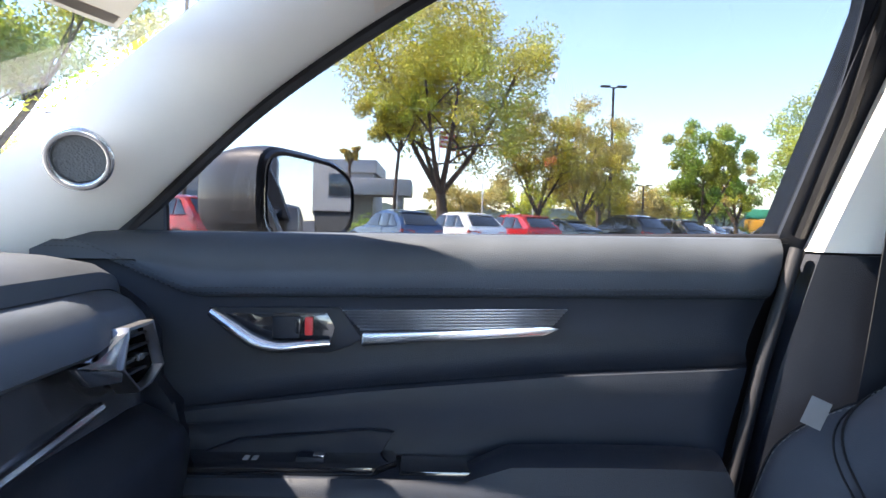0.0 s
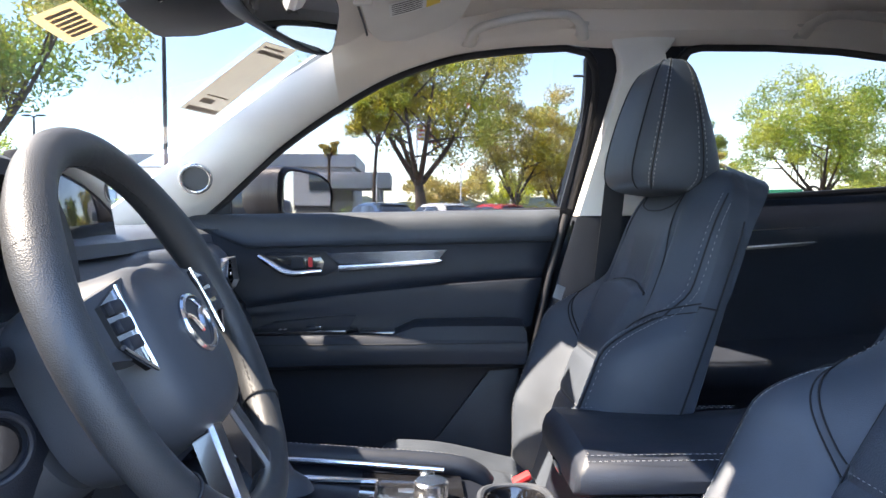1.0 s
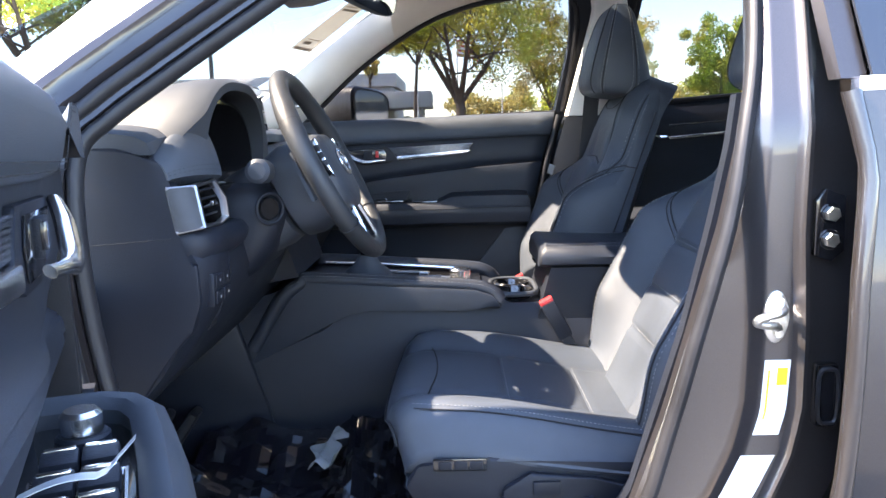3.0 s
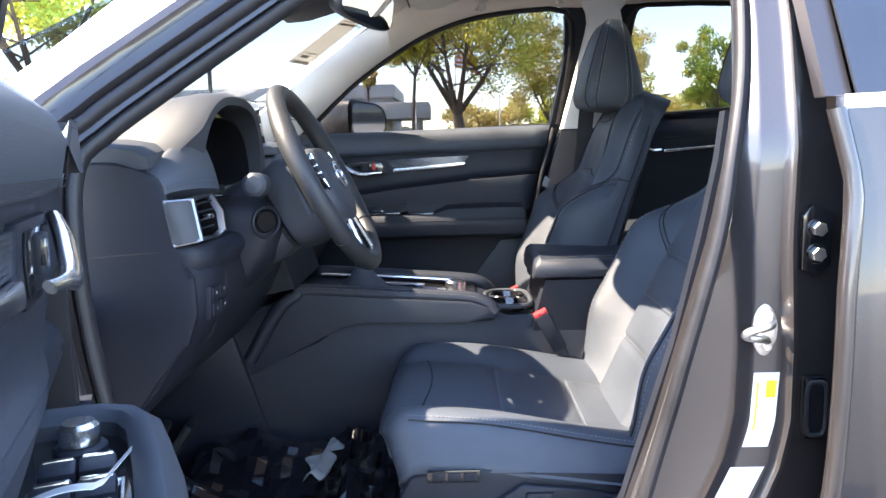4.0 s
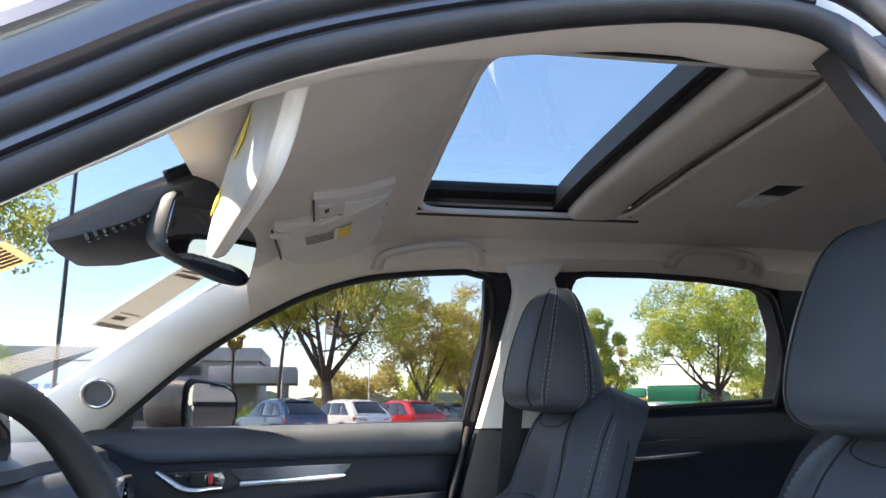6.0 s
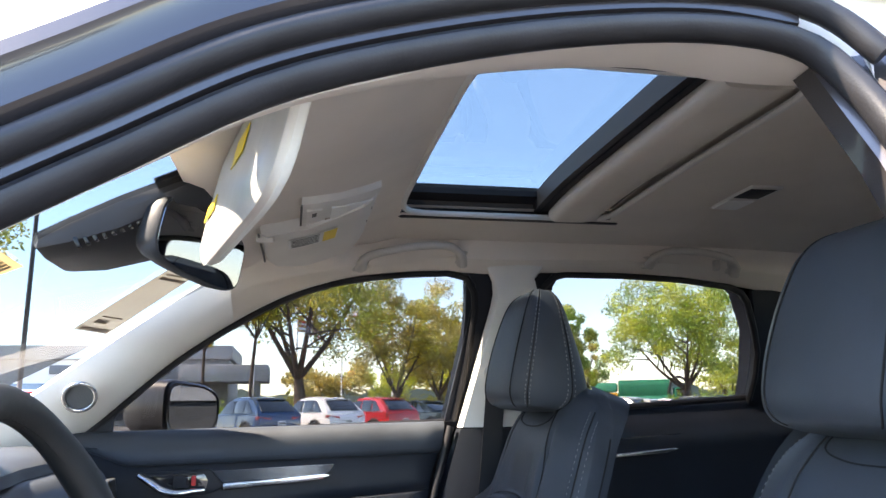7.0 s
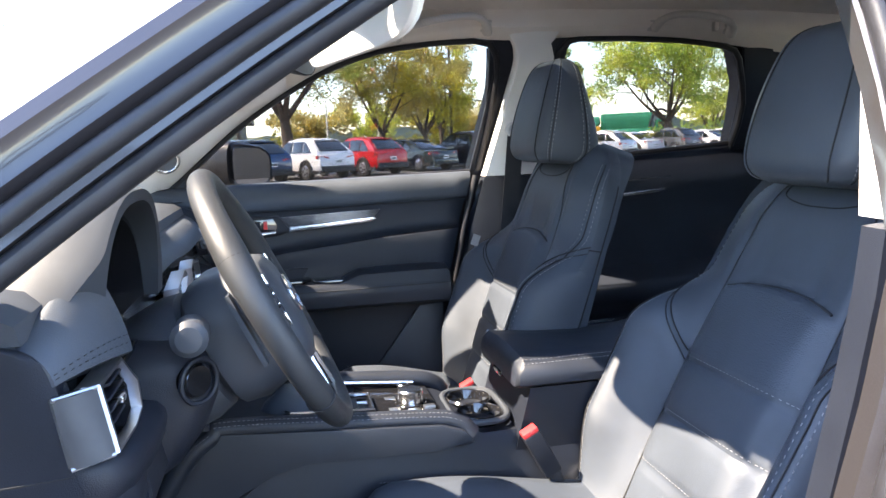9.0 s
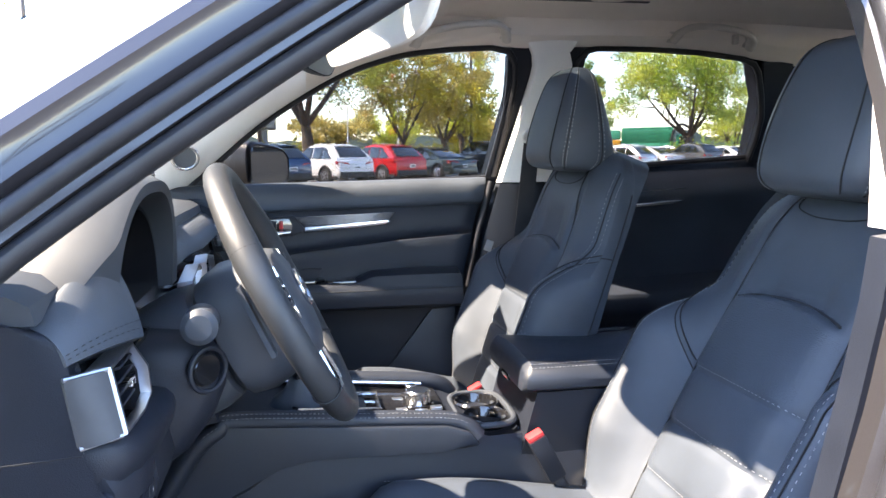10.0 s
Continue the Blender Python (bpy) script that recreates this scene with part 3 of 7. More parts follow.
for x in (-1.25, 1.50):
    for y in (-0.78, 0.78):
        w = tp("wheel", cyl((x, y - 0.11, 0.34), (x, y + 0.11, 0.34), 0.34, 32, 0.03), RUBBER, suv)
tagged(part("floor", box((0.55, 0, 0.285), (2.7, 1.42, 0.05), 0.01), CARPET), "black carpeted car floor", "floor", kind="structure")

# ---- passenger side doors ----
def front_door(place, doer, driver=False):
    """The front door's inside, built for the passenger side and moved by place."""
    def put(name, bm, material, parent, label=""):
        bm.transform(place)
        return tp(name, bm, material, parent, label)

    rear = lambda z: lerp([(0.40, 0.34), (0.60, 0.352), (0.735, 0.362), (0.82, 0.375), (0.937, 0.402), (1.014, 0.428), (1.09, 0.445)], z)
    line = lambda x: lerp([(-0.45, 0.852), (-0.29, 0.868), (-0.06, 0.899), (0.18, 0.923), (0.405, 0.937)], x)
    seam = lambda x: 1.000 + 0.014 * (x + 0.28) / 0.7 if x > -0.27 else 1.000 + 0.051 * min(1, (-0.27 - x) / 0.12)
    sill = lambda x: 1.073 + 0.012 * (x + 0.4) / 0.85 - 0.03 * driver * smooth(-0.28, -0.45, x)

    def knots(x):
        s, l, t = seam(x), line(x), sill(x)
        a = 0.80
        return [(t - 0.004, 0.742), (t + 0.003, 0.728), (t + 0.001, 0.708), (t - 0.012, 0.694), (t - 0.03, 0.688), (s + 0.014, 0.690), (s + 0.004, 0.696), (s, 0.704)], \
               [(s, 0.706), (s - 0.006, 0.708), (s - 0.03, 0.712), (l + 0.02, 0.712), (l + 0.008, 0.706), (l, 0.694)], \
               [(l - 0.001, 0.696), (l - 0.006, 0.690), (l - 0.02, 0.688), (a + 0.05, 0.692), (a + 0.02, 0.690)], \
               [(a - 0.04, 0.668), (a - 0.10, 0.690), (a - 0.20, 0.690), (0.52, 0.682), (0.44, 0.690), (0.40, 0.715)]

    def slab(k, nu=36):
        def f(u, v):
            n = len(knots(0)[k]) - 1
            i = min(int(v * n), n - 1)
            x0 = -0.45 - 0.03 * driver
            kk = knots(x0 + u * 0.85)[k]
            (z0, y0), (z1, y1) = kk[i], kk[i + 1]
            t = v * n - i
            z, y = z0 + (z1 - z0) * t, y0 + (y1 - y0) * t
            y += 0.034 * smooth(0.90, 0.855, z) * driver
            x0 -= 0.03 * driver * smooth(0.95, 0.80, z)
            return (x0 + (rear(z) - x0) * u, y + 0.012 * smooth(0.97, 1.0, u), z)
        return sheet(f, nu, (len(knots(0)[k]) - 1) * 2, (0, 0.035, 0))
    put("upper_pad", slab(0), LEATHER, doer, "padded black leather upper trim")
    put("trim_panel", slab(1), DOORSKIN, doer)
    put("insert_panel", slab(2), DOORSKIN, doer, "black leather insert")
    put("lower_panel", slab(3), HARD, doer, "hard black lower panel with a pocket")
    st = [(x, 0.6885, seam(x) + 0.012) for x in [-0.44 + 0.012 * i for i in range(72)]]
    put("stitching", dashes(st, bm=dashes([(x, y + 0.001, z - 0.006) for x, y, z in st])), SEAM, doer)
    # armrest with its pull pocket
    arm = [(0.695, 0.812), (0.640, 0.815), (0.615, 0.812), (0.604, 0.800), (0.602, 0.775), (0.612, 0.748), (0.640, 0.735), (0.695, 0.73)]
    if not driver:
        put("armrest", loft([[(x, y + (0.03 if x < -0.3 else 0), z + 0.004 * math.sin((x + 0.3) * 4)) for y, z in arm] for x in (-0.42, -0.33, -0.25, -0.1, 0.0, 0.1, 0.2, 0.30, 0.352)]), DOORSKIN, doer, "padded black armrest")
    pad = [(0.69, 0.80), (0.66, 0.846), (0.635, 0.846), (0.612, 0.834), (0.604, 0.80)]
    if not driver:
        put("armrest_pad", loft([[(x, y, 0.80 + (z - 0.80) * h) for y, z in pad] for x, h in ((0.03, 0.05), (0.07, 0.55), (0.11, 0.95), (0.2, 1), (0.30, 1), (0.345, 0.95), (0.352, 0.6))]), DOORSKIN, doer)
    if not driver:
        put("armrest_stitch", tube([(x, 0.604, 0.797) for x in [-0.25 + 0.02 * i for i in range(31)]], 0.0015, 6), SEAM, doer)
    if not driver:
        put("pull_cup", box((0.03, 0.655, 0.816), (0.085, 0.06, 0.012), 0.004), GLOSS, doer, "dark pull pocket")
    if not driver:
        put("switch_panel", prism([(-0.30, 0.688, 0.812), (-0.26, 0.622, 0.812), (-0.04, 0.622, 0.816), (-0.015, 0.650, 0.816), (-0.02, 0.688, 0.816)], (0, 0, 0.010), 0.003), GLOSS, doer, "gloss black switch panel")
    if not driver:
        put("panel_rim", prism([(-0.26, 0.688, 0.815), (-0.04, 0.688, 0.818), (-0.02, 0.688, 0.850), (-0.05, 0.688, 0.852), (-0.20, 0.688, 0.838)], (0, -0.012, 0), 0.003), HARD, doer)
    # pull handle in its bezel
    bezel = put("handle_bezel", prism([(-0.248, 0.7115, 0.988), (-0.09, 0.7115, 0.992), (-0.062, 0.7115, 0.955), (-0.075, 0.7115, 0.946), (-0.10, 0.7115, 0.937), (-0.17, 0.7115, 0.934), (-0.20, 0.7115, 0.945)], (0, -0.009, 0), 0.003), HARD, doer, "dark handle bezel")
    put("handle_recess", prism([(-0.225, 0.702, 0.982), (-0.105, 0.702, 0.985), (-0.095, 0.702, 0.968), (-0.10, 0.702, 0.945), (-0.17, 0.702, 0.942), (-0.20, 0.702, 0.955)], (0, -0.0015, 0), 0.0004), GLOSS, bezel, "deep black handle recess")
    put("handle", tube(spl([(-0.240, 0.697, 0.984), (-0.216, 0.690, 0.970), (-0.188, 0.685, 0.953), (-0.160, 0.683, 0.946), (-0.130, 0.684, 0.949), (-0.100, 0.690, 0.951)], 24), [0.005 + 0.0045 * math.sin(math.pi * min(1, 0.15 + k / 24)) for k in range(25)], 10, flat=0.7), CHROME, bezel, "chrome pull handle")
    if not driver:
        put("lock_button", box((-0.125, 0.697, 0.969), (0.010, 0.006, 0.022), 0.002), RED, bezel, "red lock tab")
    put("lock_plate", box((-0.152, 0.698, 0.967), (0.032, 0.006, 0.026), 0.002), HARD, bezel)
    put("lock_slot", box((-0.138, 0.695, 0.969), (0.006, 0.004, 0.018), 0.001), GLOSS, bezel)
    if not driver:
        spk = put("speaker_panel", prism([(0.277, 0.690, 0.723), (0.345, 0.690, 0.728), (0.335, 0.690, 0.43), (0.05, 0.690, 0.43)], (0, -0.010, 0), 0.004), SOFT, doer, "flat speaker panel")
    # decor strip
    for i in range(7):
        z0, z1 = 0.964 + 0.0035 * i, 0.9672 + 0.0035 * i
        e = -0.066 - 0.0035 * i
        put("decor_rib", prism([(e, 0.712, z0), (0.165 + 0.003 * i, 0.712, z0 + 0.008), (0.165 + 0.003 * i, 0.712, z1 + 0.008), (e, 0.712, z1)], (0, -0.008, 0), 0.0006), WOOD, doer)
    strip = put("chrome_strip", prism([(-0.064, 0.712, 0.946), (0.155, 0.712, 0.9635), (0.176, 0.712, 0.973), (0.160, 0.712, 0.9740), (-0.062, 0.712, 0.9625)], (0, -0.014, 0), 0.003), CHROME, doer, "satin chrome strip")
    return rear, sill


pdoor = thing("front_door", "closed passenger door with black leather trim and chrome handle", "door", (0.0, 0.75, 0.4))
front_door(Matrix.Identity(4), pdoor)
for x in (-0.186, -0.176):
    tp("seat_heater_mark", box((x, 0.655, 0.8235), (0.006, 0.014, 0.002), 0.0005), STITCH, pdoor)
tp("window_switch", box((-0.112, 0.652, 0.826), (0.032, 0.022, 0.008), 0.002), HARD, pdoor, "black window switch")
tp("switch_mark", box((-0.103, 0.652, 0.8306), (0.013, 0.018, 0.001), 0.0003), CHROME, pdoor)
tp("outer_skin", sheet(lambda u, v: (-0.48 + 0.98 * u, 0.80 + 0.05 * math.sin(math.pi * v), 0.40 + 0.66 * v), 10, 10, (0, 0.02, 0)), PAINT, pdoor)
# its window, sail panel and seals
tp("pane", sheet(lambda u, v: (lambda z: (lerp([(1.06, -0.40), (1.13, -0.30), (1.222, -0.187), (1.301, -0.067), (1.366, 0.055), (1.43, 0.18)], z) * (1 - u) + lerp([(1.06, 0.47), (1.43, 0.52)], z) * u, 0.752 - 0.44 * (z - 1.06), z))(1.06 + 0.385 * v), 8, 10, (0, 0.004, 0)), PANE, pdoor, "clear door glass").visible_shadow = False
tp("window_seal", tube([tuple(p + Vector((0, 0.004, -0.006))) for p in pass_edge] + [(0.475, 0.590, 1.415), (0.496, 0.604, 1.385), (0.502, 0.622, 1.34), (0.492, 0.668, 1.23), (0.470, 0.728, 1.09)], 0.008, 8), RUBBER, pdoor, "black window seal")
tp("sill_seal", tube([(-0.40, 0.742, 1.066), (0.0, 0.742, 1.073), (0.46, 0.738, 1.086)], 0.007, 8), RUBBER, pdoor, "black sill wiper seal")
tp("sail_panel", prism([(-0.42, 0.735, 1.050), (-0.312, 0.742, 1.062), (-0.306, 0.716, 1.124)], (0, 0.02, 0.01), 0.002), SOFT, pdoor, "black triangular mirror panel")
tp("window_post", sheet(lambda u, v: (0.455 + 0.05 * v - 0.03 * v * v * v + (0.065 + 0.012 * v) * u, 0.742 - 0.146 * v, 1.075 + 0.335 * v), 3, 10, (0, 0.03, 0)), HARD, pdoor, "black window frame post")

# mirror outside it
mc, mn = Vector((-0.160, 0.878, 1.124)), Vector((0.76, -0.65, 0.0)).normalized()
mside = Vector((0, 0, 1)).cross(mn).normalized()
wing = thing("door_mirror", "dark grey door mirror reflecting the lot behind", "mirror", mc)


def mirror_ring(d, sx, sz, shift=0.0):
    out = []
    for k in range(28):
        a = k * math.tau / 28
        c, s = math.cos(a), math.sin(a)
        out.append(mc - mn * d + mside * (sx * math.copysign(abs(c) ** 0.6, c) + shift) + Vector((0, 0, sz * math.copysign(abs(s) ** 0.5, s) * (1 - (0.30 if s > 0 else 0.06) * c))))
    return out


CAP = mat("mirror_cap_paint", (0.045, 0.042, 0.042), 0.42, 0.2, spec=0.4, coat=0.3)
shell = tp("housing", loft([mirror_ring(-0.004, 0.084, 0.060), mirror_ring(0.0, 0.089, 0.064), mirror_ring(0.025, 0.091, 0.067), mirror_ring(0.06, 0.093, 0.066, -0.006), mirror_ring(0.105, 0.088, 0.058, -0.016), mirror_ring(0.138, 0.066, 0.042, -0.022), mirror_ring(0.152, 0.03, 0.02, -0.025)], cap=True), CAP, wing, "dark grey rounded housing")
tp("bezel", loft([mirror_ring(-0.005, 0.085, 0.061), mirror_ring(-0.009, 0.082, 0.058), mirror_ring(-0.0065, 0.077, 0.054)]), GLOSS, shell, "black bezel")
tp("mirror_glass", loft([mirror_ring(-0.0075, 0.0765, 0.0535), mirror_ring(-0.0085, 0.076, 0.053)]), MIRROR, shell, "silvered mirror glass")
tp("foot", tube([(-0.33, 0.78, 1.045), (-0.27, 0.82, 1.05), (-0.22, 0.87, 1.06)], [0.025, 0.024, 0.026], 10), GLOSS, wing, "black mirror foot")

# middle pillar on the far side
post = lambda z: (0.472 + 0.10 * (z - 1.07) / 0.35, 0.722 - 0.43 * (z - 1.07))
tp("pillar_trim", loft([[(x, y - 0.012 * f, z), (x + 0.006, y - 0.028 * f, z), (x + 0.045, y - 0.034 * f, z), (x + 0.10, y - 0.034 * f, z), (x + w, y - 0.026 * f, z), (x + w + 0.005, y + 0.01, z), (x, y + 0.01, z)] for k in range(15) for z in [1.072 + 0.028 * k] for f in [1 - 0.9 * smooth(1.34, 1.44, z)] for w in [0.155 - 0.007 * k + 0.10 * smooth(1.38, 1.47, z)] for x, y in [(lerp([(1.07, 0.476), (1.37, 0.541), (1.40, 0.540), (1.47, 0.500)], z), post(z)[1])]]), TRIMGREY, suv, "pale grey middle pillar trim")
tp("pillar_trim", loft([[(x, 0.715, z), (x + 0.006, 0.690, z), (x + 0.05, 0.682, z), (x + 0.16, 0.682, z), (x + 0.16, 0.715, z)] for x, z in ((0.35, 0.36), (0.372, 0.60), (0.385, 0.735), (0.43, 0.937), (0.472, 1.069))]), HARD, suv, "black lower middle pillar trim")
tp("door_seal", tube([(0.352, 0.700, 0.45), (0.362, 0.698, 0.60), (0.374, 0.697, 0.735), (0.416, 0.697, 0.937), (0.455, 0.70, 1.075)], 0.009, 10), RUBBER, suv, "black rubber bulb seal")
tp("pillar", loft([[(xa, y, z), (xb_, y, z), (xb_, y + 0.06, z), (xa, y + 0.06, z)] for xa, xb_, y, z in ((0.44, 0.66, 0.748, 1.05), (0.46, 0.665, 0.700, 1.16), (0.485, 0.675, 0.640, 1.30), (0.50, 0.69, 0.597, 1.40), (0.46, 0.72, 0.585, 1.45))]), HARD, suv, "black outer middle pillar")
tp("pillar", loft([[(xa, y, z), (xb_, y, z), (xb_, y + 0.06, z), (xa, y + 0.06, z)] for xa, xb_, y, z in ((1.262, 1.50, 0.735, 1.10), (1.265, 1.50, 0.700, 1.20), (1.245, 1.50, 0.645, 1.31), (1.20, 1.50, 0.608, 1.40), (1.15, 1.50, 0.60, 1.44))]), HARD, suv, "black outer rear pillar")

# rear door on the far side
pr = thing("rear_door", "closed rear passenger door with black trim and silver strip", "door", (1.0, 0.75, 0.4))
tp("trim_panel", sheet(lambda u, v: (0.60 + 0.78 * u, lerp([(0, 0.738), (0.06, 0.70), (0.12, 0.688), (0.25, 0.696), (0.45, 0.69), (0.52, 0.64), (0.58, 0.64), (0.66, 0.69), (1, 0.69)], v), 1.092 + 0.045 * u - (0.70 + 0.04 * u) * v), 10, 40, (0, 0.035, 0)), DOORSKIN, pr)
tp("chrome_strip", prism([(0.80, 0.695, 0.989), (1.00, 0.695, 1.002), (1.035, 0.695, 1.012), (1.02, 0.695, 1.013), (0.80, 0.695, 0.999)], (0, -0.016, 0), 0.002), CHROME, pr, "satin chrome strip")
tp("decor", prism([(0.80, 0.70, 1.012), (1.01, 0.70, 1.028), (1.055, 0.70, 1.048), (0.80, 0.70, 1.036)], (0, -0.008, 0), 0.002), WOOD, pr)
tp("handle", tube(spl([(0.70, 0.69, 1.03), (0.73, 0.675, 1.01), (0.76, 0.672, 0.998), (0.79, 0.685, 0.998)], 12), 0.006, 8), CHROME, pr, "chrome pull handle")
tp("pane", sheet(lambda u, v: (0.62 + 0.70 * u + 0.04 * v - 0.08 * u * v, 0.745 - 0.16 * v, 1.085 + 0.04 * u + (0.36 - 0.05 * u) * v), 4, 6, (0, 0.004, 0)), PANE, pr, "lightly tinted door glass")
RW = [(0.645, 0.728, 1.10), (0.640, 0.690, 1.19), (0.652, 0.628, 1.33), (0.668, 0.597, 1.402), (0.69, 0.586, 1.425), (0.717, 0.582, 1.432), (0.862, 0.581, 1.432), (1.012, 0.584, 1.426), (1.154, 0.591, 1.411), (1.190, 0.597, 1.398), (1.212, 0.607, 1.375), (1.240, 0.632, 1.31), (1.262, 0.660, 1.253), (1.267, 0.690, 1.19), (1.259, 0.714, 1.132)]
tp("window_seal", tube([(x, y + 0.002, z - 0.004) for x, y, z in RW] , 0.009, 8), RUBBER, pr, "black window seal")
tp("sill_seal", tube([(0.60, 0.735, 1.096), (0.87, 0.73, 1.112), (1.36, 0.72, 1.14)], 0.008, 8), RUBBER, pr, "black sill wiper seal")
tp("window_post", sheet(lambda u, v: (1.262 + 0.005 * math.sin(math.pi * v) - 0.045 * v * v + (0.11 - 0.02 * v) * u, 0.722 - 0.13 * v, 1.115 + 0.285 * v), 3, 8, (0, 0.03, 0)), HARD, pr, "black window frame post")
tp("outer_skin", sheet(lambda u, v: (0.50 + 1.0 * u, 0.80 + 0.05 * math.sin(math.pi * v), 0.40 + 0.66 * v), 10, 10, (0, 0.02, 0)), PAINT, pr)

# ---- driver's door, standing open ----
HINGE = Vector((-0.42, -0.84, 0))
SWING = Matrix.Translation(HINGE) @ Matrix.Rotation(radians(-67), 4, "Z") @ Matrix.Translation((0.62, 0.80, 0)) @ Matrix.Diagonal((1, -1, 1, 1))
ddoor = thing("front_door", "driver's door standing wide open, black trim with window switches", "door", HINGE + Vector((0, 0, 0.4)))
front_door(SWING, ddoor, True)


def sw(name, bm, material, label="", on=None):
    bm.transform(SWING)
    return tp(name, bm, material, on or ddoor, label)


sw("outer_skin", sheet(lambda u, v: (-0.48 + 1.02 * u, 0.80 + 0.05 * math.sin(math.pi * v), 0.40 + 0.66 * v), 10, 10, (0, 0.02, 0)), PAINT, "dark grey painted door skin")
sw("shut_face", prism([(-0.50, 0.71, 0.40), (-0.50, 0.83, 0.40), (-0.50, 0.84, 0.80), (-0.495, 0.82, 1.05), (-0.48, 0.725, 1.05), (-0.49, 0.715, 0.9)], (0.02, 0, 0), 0.006), RUBBER, "dark door edge")
sw("window_frame", tube([(-0.46, 0.76, 1.06)] + [tuple(p + Vector((0, 0.03, 0.01))) for p in pass_edge[::4]] + [(0.50, 0.62, 1.40), (0.52, 0.66, 1.30), (0.50, 0.75, 1.08)], 0.02, 8), RUBBER, "black window frame")
pod = sw("switch_pod", prism([(-0.20, 0.722, 0.808), (-0.20, 0.665, 0.808), (-0.18, 0.650, 0.810), (0.16, 0.645, 0.812), (0.16, 0.722, 0.812)], (0, 0, 0.014), 0.004), GLOSS, "gloss black switch panel")
sw("pod_rim", loft([[Vector(p) + Vector((0, 0, dz)) + Vector(q) * r for q, r, dz in ((o, -0.013, -0.05), (o, -0.013, 0.006), (o, -0.006, 0.013), (o, 0.004, 0.014), (o, 0.012, 0.008), (o, 0.018, -0.010), (o, 0.014, -0.06))] for p, o in [((0.22, 0.632, 0.818), (0, -1, 0)), ((0.05, 0.636, 0.822), (0, -1, 0)), ((-0.10, 0.640, 0.826), (0, -1, 0)), ((-0.165, 0.645, 0.827), (-0.3, -0.95, 0)), ((-0.190, 0.655, 0.827), (-0.7, -0.7, 0)), ((-0.204, 0.675, 0.827), (-0.95, -0.3, 0)), ((-0.207, 0.71, 0.827), (-1, 0, 0)), ((-0.207, 0.75, 0.827), (-1, 0, 0))]]), SOFT, "padded black armrest rim")
sw("pod_side", prism([(-0.20, 0.646, 0.70), (0.22, 0.638, 0.70), (0.22, 0.638, 0.81), (-0.19, 0.646, 0.81)], (0, 0.06, 0), 0.01), SOFT)
knob = sw("mirror_knob", cyl((-0.145, 0.686, 0.832), (-0.145, 0.686, 0.850), 0.0135, 28, 0.003), CHROME, "satin mirror control knob", pod)
sw("knob_base", cyl((-0.145, 0.686, 0.820), (-0.145, 0.686, 0.834), 0.0175, 28, 0.002), HARD, "", pod)
for i, (x, y) in enumerate(((-0.114, 0.698), (-0.114, 0.674), (-0.076, 0.698), (-0.076, 0.673), (-0.038, 0.698), (-0.038, 0.673))):
    sw("window_switch", box((x, y, 0.827), (0.020 if i < 2 else 0.024, 0.023, 0.010), 0.003, rot=(0, 8, 0)), HARD, "black window switch", pod)
    sw("switch_lip", box((x - 0.008, y, 0.8325), (0.005, 0.019, 0.0025), 0.0008), CHROME, "", pod)
sw("switch_frame", tube([(-0.096, 0.713, 0.823), (-0.096, 0.659, 0.823), (-0.016, 0.659, 0.823), (-0.016, 0.713, 0.823)], 0.0022, 6, True), CHROME, "bright switch surround", pod)
sw("film_strip", sheet(lambda u, v: (-0.050 + 0.016 * v - 0.16 * max(0, 0.3 - u), 0.652 + 0.060 * u, 0.836 + 0.008 * math.sin(3 * u) + 0.003 * v + 0.03 * max(0, 0.25 - u)), 12, 2, (0.0, 0, 0.0006)), WRAP, "peeling pale protective film")

